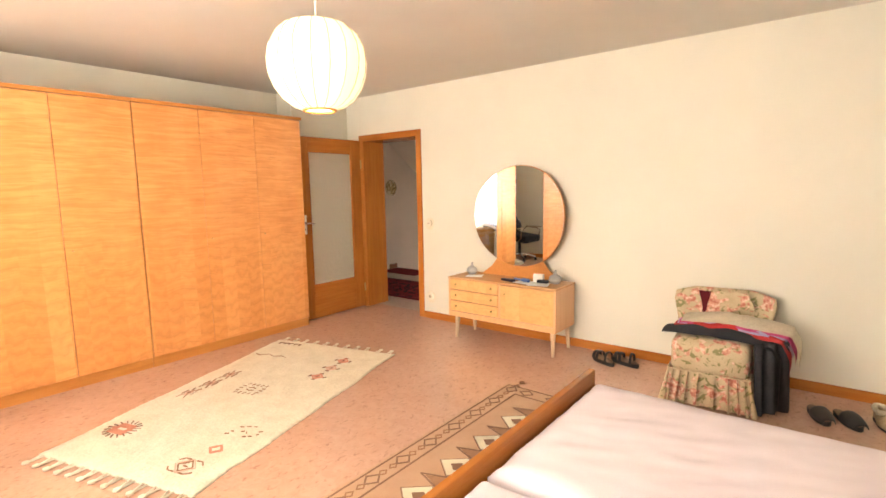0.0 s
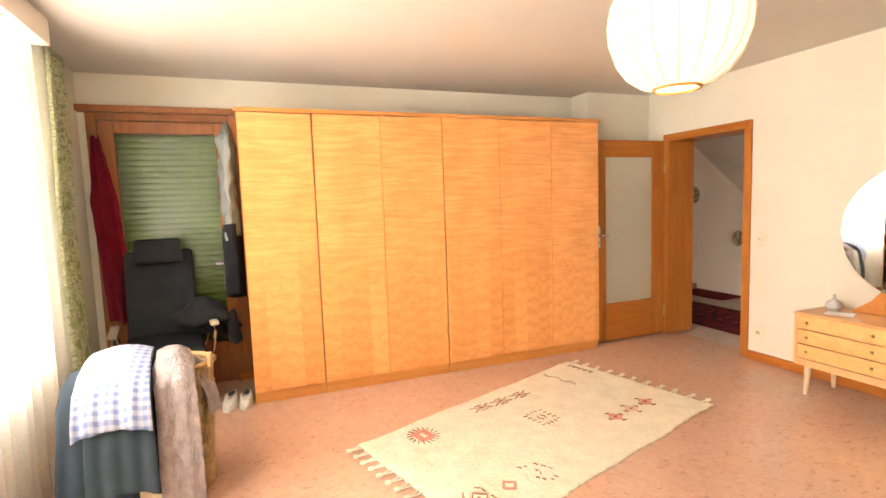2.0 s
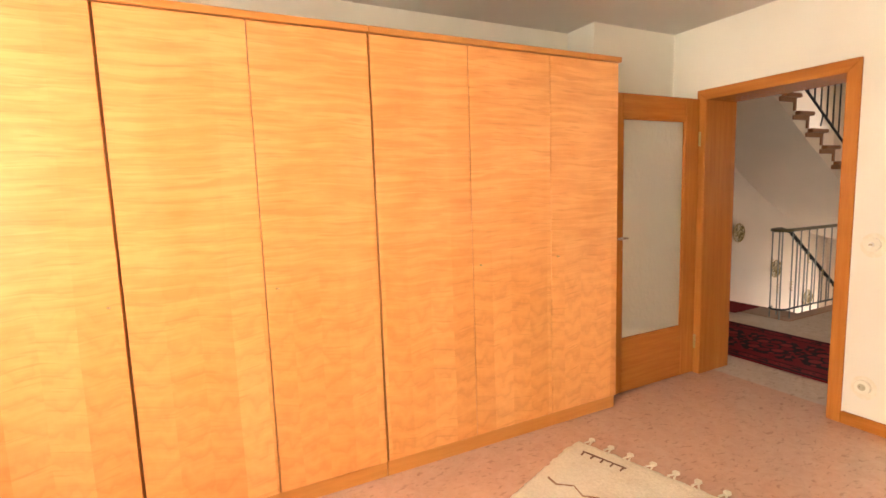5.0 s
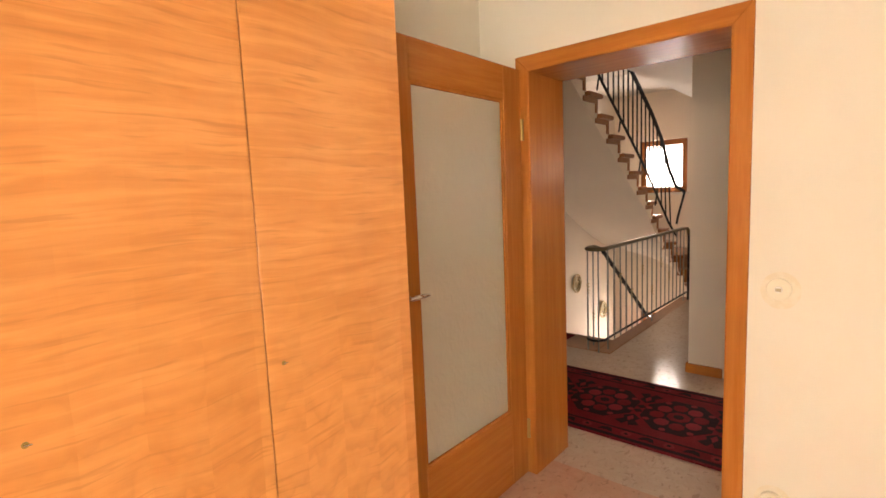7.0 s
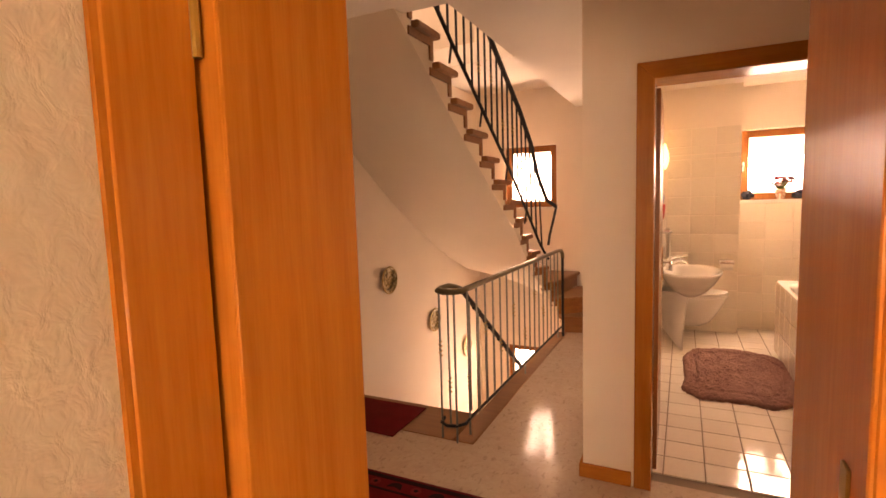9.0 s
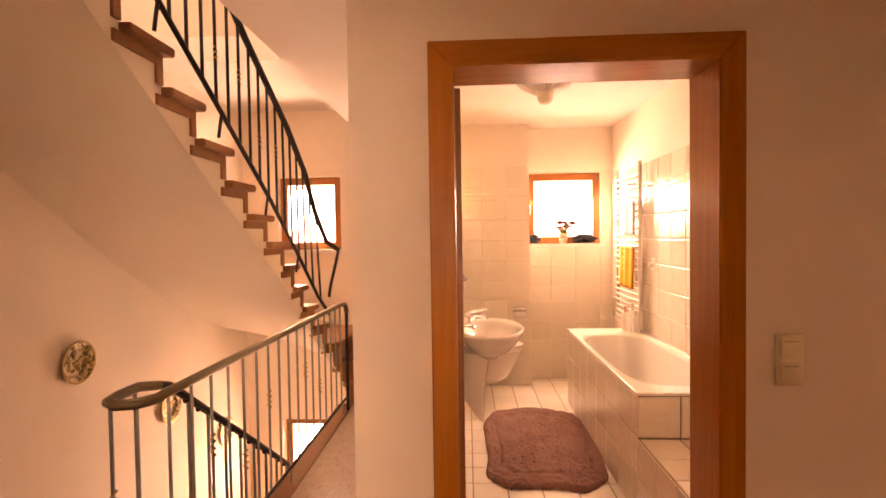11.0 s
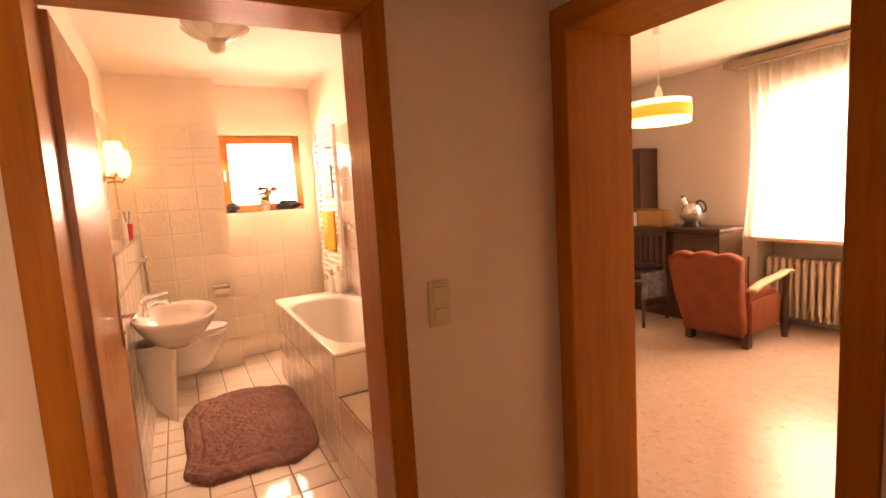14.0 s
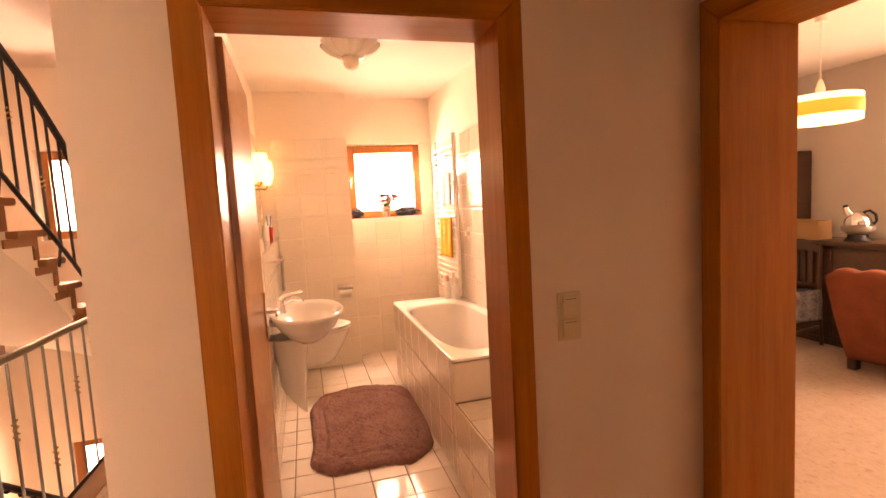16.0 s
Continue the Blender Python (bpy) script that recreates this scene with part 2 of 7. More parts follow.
def lathe(bm, profile, c=(0, 0, 0), seg=24, sx=1.0, sy=1.0):
    """Turn a profile of (radius, height) round an upright axis through c."""
    rings = []
    for r, h in profile:
        if r < 1e-5:
            rings.append([bm.verts.new((c[0], c[1], c[2] + h))])
        else:
            rings.append([bm.verts.new((c[0] + sx * r * math.cos(t), c[1] + sy * r * math.sin(t), c[2] + h)) for t in (2 * math.pi * k / seg for k in range(seg))])
    for a, b in zip(rings, rings[1:]):
        for k in range(seg):
            q = (k + 1) % seg
            if len(a) == 1 and len(b) > 1:
                bm.faces.new((a[0], b[q], b[k]))
            elif len(b) == 1 and len(a) > 1:
                bm.faces.new((a[k], a[q], b[0]))
            elif len(a) > 1:
                bm.faces.new((a[k], a[q], b[q], b[k]))
    bmesh.ops.recalc_face_normals(bm, faces=bm.faces)
    return bm


def sheet(bm, fn, nu, nv, thick=0.0, close_u=False):
    """A surface fn(u, v) with u, v from 0 to 1, thickened along its normals."""
    g = [[bm.verts.new(fn(i / nu, j / nv)) for j in range(nv + 1)] for i in range(nu if close_u else nu + 1)]
    fs = []
    for i in range(nu):
        a, b = g[i], g[(i + 1) % len(g)]
        for j in range(nv):
            fs.append(bm.faces.new((a[j], b[j], b[j + 1], a[j + 1])))
    if thick:
        bm.normal_update()
        bmesh.ops.solidify(bm, geom=fs, thickness=thick)
    return bm


def prism(bm, outline, axis, a, b, bevel=0.0):
    """A flat outline, pushed from a to b along the axis 0, 1 or 2; its points are in the other two axes in order."""
    def at(p, s):
        q = list(p)
        q.insert(axis, s)
        return bm.verts.new(q)
    lo, hi = [at(p, a) for p in outline], [at(p, b) for p in outline]
    n = len(outline)
    fs = [bm.faces.new(lo), bm.faces.new(hi[::-1])] + [bm.faces.new((lo[i], hi[i], hi[(i + 1) % n], lo[(i + 1) % n])) for i in range(n)]
    bmesh.ops.recalc_face_normals(bm, faces=fs)
    if bevel:
        bmesh.ops.bevel(bm, geom=list({e for f in fs for e in f.edges}), offset=bevel, segments=1, affect="EDGES")
    return bm


def finish(name, bm, mat, smooth):
    me = bpy.data.meshes.new(name)
    bm.to_mesh(me)
    bm.free()
    me.materials.append(mat)
    if smooth:
        me.polygons.foreach_set("use_smooth", [True] * len(me.polygons))
        if smooth != "all":
            me.set_sharp_from_angle(angle=radians(40))
    return me


def thing(name, m, label, category, group="", kind=""):
    ob = new(name)
    ob.empty_display_size = 0.1
    ob.matrix_world = m
    return tagged(ob, label, category, group, kind)


def part(name, bm, mat, parent, label="", smooth=True, world=False):
    root = parent
    while root.parent:
        root = root.parent
    if world:
        bm.transform(root.matrix_basis.inverted())
    ob = new(name, finish(name, bm, mat, smooth))
    ob.parent = parent
    return tagged(ob, label)


def solo(name, bm, mat, label, category, kind="", group="", smooth=True, m=None):
    """A thing of one mesh."""
    ob = new(name, finish(name, bm, mat, smooth))
    if m is not None:
        ob.matrix_world = m
    return tagged(ob, label, category, group, kind)


def setting(name, bm, mat, label, smooth=False):
    return solo(name, bm, mat, label, "", "structure", "", smooth)


def boxes(*bs):
    bm = B()
    for b in bs:
        box(bm, *b)
    return bm


# shell: walls, floors, ceilings
H = 2.54
setting("floor_bedroom", boxes((-5.35, 1.6, -1.40, 4.29, -0.12, 0.0)), LINO, "worn marbled pinkish brown linoleum floor")
setting("floor_hall", boxes((-6.6, -2.28, 4.29, 6.13, -0.12, 0.0), (-4.95, -2.28, 6.13, 6.14, -0.12, 0.0), (-4.95, -4.0, 6.14, 8.85, -0.12, 0.0)), LINO_HALL, "polished pale brown hall linoleum")
setting("floor_study", boxes((-2.28, 1.6, 4.29, 9.1, -0.12, 0.0)), LINO_STUDY, "pale flecked linoleum floor of the study")
setting("wall_bedroom_north", boxes((-5.2, -4.52, 4.13, 4.45, 0, H), (-3.64, 1.4, 4.13, 4.45, 0, H), (-4.52, -3.64, 4.13, 4.45, 2.04, H)), WALL, "smooth cream painted bedroom wall")
setting("wall_pier", boxes((-5.05, -4.785, 3.33, 4.13, 0, H)), WALL, "cream painted pier in the corner")
setting("wall_bedroom_west", boxes((-5.35, -5.05, 0.0, 4.13, 0, H), (-5.35, -5.05, -1.4, -1.06, 0, H), (-5.35, -5.05, -1.06, 0.0, 2.26, H)), WALL, "cream painted wall with the balcony door")
setting("wall_bedroom_south", boxes((-5.05, -3.75, -1.40, -1.11, 0, H), (-0.25, 1.4, -1.40, -1.11, 0, H), (-3.75, -0.25, -1.40, -1.11, 0, 0.75), (-3.75, -0.25, -1.40, -1.11, 2.40, H)), WALL, "cream painted wall with the wide window")
setting("wall_bedroom_east", boxes((1.4, 1.6, -1.40, 4.45, 0, H)), WALL, "cream painted wall behind the bed")
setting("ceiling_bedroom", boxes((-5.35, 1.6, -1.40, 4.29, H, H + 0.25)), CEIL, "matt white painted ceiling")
setting("wall_stairs_west", boxes((-6.6, -6.3, 4.29, 10.0, -2.9, 5.0)), WALL_HALL, "warm white stairwell wall")
setting("wall_hall_south", boxes((-6.3, -5.2, 4.29, 4.45, 0, H)), WALL_HALL, "warm white hall wall")
setting("wall_stairs_north", boxes((-6.3, -4.277, 9.7, 10.0, -2.9, -1.2), (-6.3, -5.93, 9.7, 10.0, -1.2, -0.48), (-5.25, -4.277, 9.7, 10.0, -1.2, 1.34), (-5.93, -5.25, 9.7, 10.0, -0.48, 1.34), (-6.3, -5.93, 9.7, 10.0, -0.48, 2.12),
        (-5.25, -4.277, 9.7, 10.0, 1.34, 2.12), (-6.3, -4.277, 9.7, 10.0, 2.12, 5.0)), WALL_HALL, "warm white stairwell wall with two small windows")
setting("wall_passage_east", boxes((-4.277, -4.12, 6.05, 10.0, -2.9, 5.0)), WALL_HALL, "warm white wall end between passage and bathroom")
setting("wall_bath_south", boxes((-4.12, -3.97, 6.05, 6.22, 0, H), (-3.155, -2.28, 6.05, 6.22, 0, H), (-3.97, -3.155, 6.05, 6.22, 2.0, H)), WALL_HALL, "warm white hall wall round the bathroom door")
setting("wall_study_west", boxes((-2.43, -2.13, 4.45, 5.12, 0, H), (-2.43, -2.13, 5.97, 6.05, 0, H), (-2.43, -2.13, 5.12, 5.97, 2.0, H), (-2.28, -2.13, 6.22, 9.1, 0, H)), WALL_HALL, "warm white hall wall round the study door")
setting("ceiling_hall", boxes((-6.6, -2.28, 4.29, 6.10, H, H + 0.25), (-5.01, -4.2, 6.10, 10.0, H, H + 0.25)), CEIL_WHITE, "white hall ceiling open to the stairwell")
# the gap in the upper slab is added too, for the stairwell lamp
setting("ceiling_stairwell", boxes((-6.3, -5.01, 8.2, 9.7, 2.81, 3.0), (-6.6, -6.0, 6.0, 10.0, 5.0, 5.2), (-5.1, -4.2, 6.0, 10.0, 5.0, 5.2), (-6.0, -5.1, 6.0, 6.5, 5.0, 5.2), (-6.0, -5.1, 7.8, 10.0, 5.0, 5.2)), CEIL_WHITE, "white stairwell ceiling")
setting("wall_stairs_upper", boxes((-6.3, -4.277, 5.9, 6.1, H + 0.25, 5.0), (-6.3, -4.95, 5.95, 6.13, -2.9, -0.13), (-5.0, -4.277, 6.13, 9.7, -2.9, -0.13), (-6.6, -4.2, 6.0, 10.0, -3.1, -2.9)), WALL_HALL, "warm white wall of the upper stairwell")
setting("wall_bath_west", boxes((-4.12, -4.10, 6.22, 9.6, 0, H)), WALL_HALL, "white bathroom wall above the tiles")
setting("wall_bath_east", boxes((-2.44, -2.28, 6.22, 9.9, 0, H)), WALL_HALL, "white bathroom wall above the tiles")
setting("wall_bath_north", boxes((-4.12, -3.29, 9.6, 9.9, 0, H), (-2.54, -2.44, 9.6, 9.9, 0, H), (-3.29, -2.54, 9.6, 9.9, 0, 1.34), (-3.29, -2.54, 9.6, 9.9, 2.10, H), (-4.10, -3.31, 9.35, 9.6, 0, H)), WALL_HALL, "white bathroom wall with a small window")
setting("ceiling_bath", boxes((-4.12, -2.28, 6.10, 9.9, H, H + 0.25)), CEIL_WHITE, "white bathroom ceiling")
setting("floor_bath", boxes((-4.12, -2.44, 6.05, 9.9, -0.12, -0.008)), GROUT, "brownish grout bed of the bathroom floor")
setting("wall_study_east", boxes((1.15, 1.6, 4.29, 5.25, 0, H), (1.15, 1.6, 7.32, 9.1, 0, H), (1.45, 1.6, 5.25, 7.32, 0, 0.82), (1.15, 1.6, 5.25, 7.32, 2.14, H)), WALL_STUDY, "greyish study wall with a wide window over a niche")
setting("wall_study_north", boxes((-2.13, 1.15, 8.9, 9.1, 0, H)), WALL_STUDY, "greyish study wall")
setting("wall_study_south", boxes((-2.13, 1.15, 4.45, 4.6, 0, H)), WALL_STUDY, "greyish study wall")
setting("ceiling_study", boxes((-2.28, 1.6, 4.29, 9.1, H, H + 0.25)), CEIL_WHITE, "white study ceiling")


# doors
def casing(name, x0, x1, y0, y1, z1, w, facing, label, mats):
    """A lined doorway along x (facing 'y') or along y (facing 'x'): jambs through the wall, and a flat casing proud of both faces."""
    t = thing(name, pose((x0 + x1) / 2, (y0 + y1) / 2, 0), label, "door frame", "", "structure")
    up, across = mats
    g = 0.016
    if facing == "y":
        for a, b in ((x0 - 0.02, x0), (x1, x1 + 0.02)):
            part("jamb", box(B(), a, b, y0 - g + 0.002, y1 + g - 0.002, 0, z1, 0.002), up, t, world=True)
        part("head", box(B(), x0 - 0.02, x1 + 0.02, y0 - g + 0.002, y1 + g - 0.002, z1, z1 + 0.02, 0.002), across, t, world=True)
        for ya, yb in ((y0 - g, y0), (y1, y1 + g)):
            part("casing", prism(B(), [(x0 - w, 0), (x0 - 0.004, 0), (x0 - 0.004, z1 + 0.004), (x0 - w, z1 + w)], 1, ya, yb, 0.003), up, t, world=True)
            part("casing", prism(B(), [(x1 + 0.004, 0), (x1 + w, 0), (x1 + w, z1 + w), (x1 + 0.004, z1 + 0.004)], 1, ya, yb, 0.003), up, t, world=True)
            part("casing", prism(B(), [(x0 - w, z1 + w), (x0 - 0.004, z1 + 0.004), (x1 + 0.004, z1 + 0.004), (x1 + w, z1 + w)], 1, ya, yb, 0.003), across, t, world=True)
    else:
        for a, b in ((y0 - 0.02, y0), (y1, y1 + 0.02)):
            part("jamb", box(B(), x0 - g + 0.002, x1 + g - 0.002, a, b, 0, z1, 0.002), up, t, world=True)
        part("head", box(B(), x0 - g + 0.002, x1 + g - 0.002, y0 - 0.02, y1 + 0.02, z1, z1 + 0.02, 0.002), across, t, world=True)
        for xa, xb in ((x0 - g, x0), (x1, x1 + g)):
            part("casing", prism(B(), [(y0 - w, 0), (y0 - 0.004, 0), (y0 - 0.004, z1 + 0.004), (y0 - w, z1 + w)], 0, xa, xb, 0.003), up, t, world=True)
            part("casing", prism(B(), [(y1 + 0.004, 0), (y1 + w, 0), (y1 + w, z1 + w), (y1 + 0.004, z1 + 0.004)], 0, xa, xb, 0.003), up, t, world=True)
            part("casing", prism(B(), [(y0 - w, z1 + w), (y0 - 0.004, z1 + 0.004), (y1 + 0.004, z1 + 0.004), (y1 + w, z1 + w)], 0, xa, xb, 0.003), across, t, world=True)
    return t


f1 = casing("door_frame_1", -4.50, -3.66, 4.13, 4.45, 2.02, 0.072, "y", "varnished orange wood door lining of the bedroom", (DOORWOOD, DOORWOOD_H))
part("strike_plate", box(B(), -3.6635, -3.6585, 4.165, 4.19, 0.88, 1.16, 0.001), BRASS, f1, "brass strike plate", world=True)
casing("door_frame_2", -3.95, -3.165, 6.05, 6.22, 1.985, 0.078, "y", "varnished orange wood door lining of the bathroom", (DOORWOOD, DOORWOOD_H))
casing("door_frame_3", -2.43, -2.13, 5.13, 5.962, 1.995, 0.08, "x", "varnished orange wood door lining of the study", (DOORWOOD, DOORWOOD_Y))


def lever(parent, x, y, z, sx, sy, mat=CHROME):
    """A lever handle on a plate, on the face that looks along +x (sx = 1); the lever points along sy * y."""
    part("handle_plate", box(B(), x, x + sx * 0.008, y - 0.022, y + 0.022, z - 0.12, z + 0.095, 0.004, 2), mat, parent, "worn nickel handle plate", world=False)
    bm = tube(B(), [(x, y, z), (x + sx * 0.05, y, z), (x + sx * 0.058, y + sy * 0.02, z + 0.002), (x + sx * 0.055, y + sy * 0.055, z + 0.002), (x + sx * 0.052, y + sy * 0.088, z)], [0.009, 0.009, 0.0095, 0.0085, 0.006], 10)
    part("handle", bm, mat, parent, "nickel lever handle")
    part("keyhole", tube(B(), [(x + sx * 0.008, y, z - 0.065), (x + sx * 0.011, y, z - 0.065)], 0.009, 12), IRON, parent)


# bedroom door leaf, open, seen from the room: local y runs from the hinge along the leaf
leaf = thing("door_1", pose(-4.56, 4.10, 0, 0, 0, 180.6), "open orange wood bedroom door with a frosted glass panel", "door", "", "structure")
for n, b in (("stile", (-0.02, 0.02, 0.0, 0.145, 0.012, 2.03)), ("stile", (-0.02, 0.02, 0.762, 0.885, 0.012, 2.03))):
    part(n, box(B(), *b, 0.003), DOORWOOD, leaf)
for b in ((-0.0198, 0.0198, 0.145, 0.762, 0.012, 0.385), (-0.0198, 0.0198, 0.145, 0.762, 1.875, 2.03)):
    part("rail", box(B(), *b, 0.003), DOORWOOD_Y, leaf)
part("pane", box(B(), -0.004, 0.004, 0.14, 0.767, 0.38, 1.88), FROST, leaf, "dimpled frosted glass")
bm = B()
for s in (-1, 1):
    for b in ((0.145, 0.157, 0.385, 1.875), (0.75, 0.762, 0.385, 1.875), (0.157, 0.75, 0.385, 0.397), (0.157, 0.75, 1.863, 1.875)):
        box(bm, min(s * 0.005, s * 0.016), max(s * 0.005, s * 0.016), *b)
part("glazing_bead", bm, DOORWOOD, leaf)
lever(leaf, -0.02, 0.85, 1.092, -1, -1)
for z in (0.25, 1.75):
    part("hinge", tube(B(), [(-0.026, 0.0, z - 0.05), (-0.026, 0.0, z + 0.05)], 0.008, 8), BRASS, leaf)

# skirting boards
def skirting(name, *bs):
    bm = B()
    for b in bs:
        box(bm, *b, 0.004)
    return setting(name, bm, DOORWOOD_H, "varnished orange wood skirting board")


skirting("baseboard_bedroom", (-4.785, -4.58, 4.112, 4.13, 0, 0.075), (-3.585, 1.4, 4.112, 4.13, 0, 0.075), (-5.05, -5.03, -0.0, 0.02, 0, 0.075), (-5.048, -5.03, -0.115, 0.02, 0, 0.075), (-5.05, 1.4, -1.11, -1.092, 0, 0.075))
skirting("baseboard_hall", (-4.295, -4.04, 6.032, 6.05, 0, 0.075), (-4.295, -4.277, 6.05, 8.8, 0, 0.075), (-3.08, -2.448, 6.034, 6.05, 0, 0.075), (-2.448, -2.43, 4.47, 5.04, 0, 0.075), (-6.3, -4.59, 4.45, 4.466, 0, 0.075), (-6.3, -6.282, 4.466, 6.13, 0, 0.075))
skirting("baseboard_study", (-2.13, 1.13, 8.882, 8.9, 0, 0.06), (1.132, 1.15, 7.34, 8.88, 0, 0.06))

# wardrobe: three units side by side under one look
WX, WY0, WD = -4.40, 0.01, 0.525
at_y = WY0
for u, count in enumerate((1, 2, 3)):
    y0, y1 = at_y, at_y + count * WD
    at_y = y1
    w = thing("wardrobe", pose(-4.72, (y0 + y1) / 2, 0), "tall honey-coloured figured maple wardrobe unit with %s" % ("one closed door", "two closed doors", "three closed doors")[count - 1], "wardrobe", "wardrobe units along the wall")
    part("body", boxes((-5.02, WX - 0.022, y0 + 0.001, y0 + 0.02, 0.085, 2.165), (-5.02, WX - 0.022, y1 - 0.02, y1 - 0.001, 0.085, 2.165), (-5.02, -5.0, y0 + 0.02, y1 - 0.02, 0.085, 2.165), (-5.0, WX - 0.03, y0 + 0.02, y1 - 0.02, 0.085, 0.11), (-5.0, WX - 0.03, y0 + 0.02, y1 - 0.02, 2.14, 2.165)), MAPLE_EDGE, w, smooth=False, world=True)
    part("plinth", box(B(), -5.0, WX - 0.02, y0 + 0.001, y1 - 0.001, 0, 0.085, 0.002), MAPLE_EDGE, w, world=True)
    part("top_board", box(B(), -5.02, WX + 0.012, y0 + (0.0005 if u else -0.012), y1 - (0.0005 if u < 2 else -0.012), 2.17, 2.2, 0.003), MAPLE_EDGE, w, world=True)
    for k in range(count):
        a, b = y0 + k * WD + (0.0016 if k else 0.0055), y0 + (k + 1) * WD - (0.0055 if k == count - 1 else 0.0016)
        d = part("door", box(B(), WX - 0.02, WX, a, b, 0.09, 2.166, 0.0015), MAPLE, w, world=True)
        if u == 0 or k:
            ky = a + 0.045 if u else b - 0.045
            part("lock", tube(B(), [(WX, ky, 1.04), (WX + 0.002, ky, 1.04)], 0.006, 12), BRASS, d, "small brass key escutcheon", world=True)
            part("key", box(B(), WX + 0.002, WX + 0.008, ky - 0.003, ky + 0.010, 1.0385, 1.0415, 0.001), CHROME, d, world=True)

# dresser with its round three-part mirror
DRESSWOOD = wood("pale dresser maple", (0.82, 0.48, 0.25), (0.70, 0.37, 0.165), (16, 16, 0.9), 0.32)
ds = thing("dressing_table", pose(-2.345, 3.89, 0), "honey-coloured maple dressing table on pale tapered legs", "dresser")
DX0, DX1, DY0, DY1, DZ0, DZ1 = -2.91, -1.785, 3.70, 4.085, 0.215, 0.60
part("body", boxes((DX0, DX0 + 0.02, DY0, DY1, DZ0, DZ1 - 0.02), (DX1 - 0.02, DX1, DY0, DY1, DZ0, DZ1 - 0.02), (DX0 + 0.02, DX1 - 0.02, DY0, DY1, DZ0, DZ0 + 0.05), (DX0 + 0.02, DX1 - 0.02, DY1 - 0.02, DY1, DZ0 + 0.05, DZ1 - 0.02), (-2.347, -2.327, DY0 + 0.002, DY1 - 0.02, DZ0 + 0.05, DZ1 - 0.02)), DRESSWOOD, ds, smooth=False, world=True)
MAPLE_X = veneer("figured maple front", (0.88, 0.50, 0.20), (0.76, 0.38, 0.13), "x", 0.07)
part("top", box(B(), DX0 - 0.003, DX1 + 0.003, DY0 - 0.004, DY1, DZ1 - 0.018, DZ1, 0.003), wood("dresser top", (0.78, 0.44, 0.21), (0.66, 0.33, 0.14), (0.9, 14, 14), 0.25, 0.4), ds, world=True)
for k in range(3):
    z0 = DZ0 + 0.055 + k * 0.106
    d = part("drawer", box(B(), DX0 + 0.022, -2.349, DY0 - 0.001, DY0 + 0.016, z0, z0 + 0.099, 0.002), MAPLE_X, ds, world=True)
    for x in (DX0 + 0.09, -2.42):
        part("knob", tube(B(), [(x, DY0 - 0.001, z0 + 0.05), (x, DY0 - 0.012, z0 + 0.05), (x, DY0 - 0.018, z0 + 0.05)], [0.006, 0.011, 0.008], 10), BRASS, d, "small brass knob", world=True)
d = part("door", box(B(), -2.325, DX1 - 0.022, DY0 - 0.001, DY0 + 0.016, DZ0 + 0.055, DZ1 - 0.026, 0.002), MAPLE_X, ds, world=True)
part("lock", tube(B(), [(-2.28, DY0 - 0.001, 0.5), (-2.28, DY0 - 0.006, 0.5)], 0.008, 10), BRASS, d, world=True)
for x, sx in ((-2.83, -1), (-1.765 - 0.06, 1)):
    for y, sy in ((DY0 + 0.04, -1), (DY1 - 0.06, 1)):
        part("leg", tube(B(), [(x + sx * 0.008, y + sy * 0.015, 0), (x, y, DZ0)], [0.013, 0.024], 12), PALEWOOD, ds, "pale tapered leg", world=True)

MC, MR = (-2.315, 1.175), 0.475
mr = thing("dressing_mirror", pose(MC[0], 4.0, 0.6, 0, 0, 1.4), "round three-part dressing mirror with folded wings on a wooden base", "mirror")
out = [(-0.42, 0.0), (0.42, 0.0), (0.30, 0.09), (0.24, 0.17), (-0.24, 0.17), (-0.30, 0.09)]
part("base", prism(B(), [(x, z) for x, z in out], 1, 0.03, 0.05, 0.003), MAPLE_EDGE, mr)
part("support", boxes((-0.24, 0.24, 0.045, 0.062, 0.17, 0.95)), MAPLE_EDGE, mr)
zc = MC[1] - 0.6


def round_slice(x0, x1, n=14):
    xs = [x0 + (x1 - x0) * i / n for i in range(n + 1)]
    top = [(x, zc + math.sqrt(max(MR * MR - x * x, 0))) for x in xs]
    return top + [(x, zc - math.sqrt(max(MR * MR - x * x, 0))) for x in xs[::-1] if MR * MR - x * x > 1e-6]


def wing(name, x0, x1, hinge, turn):
    ob = part(name, prism(B(), round_slice(x0, x1), 1, 0.0, 0.018), MAPLE_EDGE, mr, smooth=False)
    gl = part("glass", prism(B(), [(p[0] * 0.992 + (x0 + x1) / 2 * 0.008, zc + (p[1] - zc) * 0.988) for p in round_slice(x0, x1)], 1, -0.005, -0.0005), MIRROR, ob, "mirror glass", smooth=False)
    m = pose(hinge, 0.028, 0, 0, 0, turn) @ pose(-hinge, 0, 0)
    ob.matrix_basis = m
    return ob


wing("centre_panel", -0.235, 0.245, 0, 0)
wing("wing_panel", -MR, -0.239, -0.237, 10.6)
wing("wing_panel", 0.249, MR, 0.247, -13)

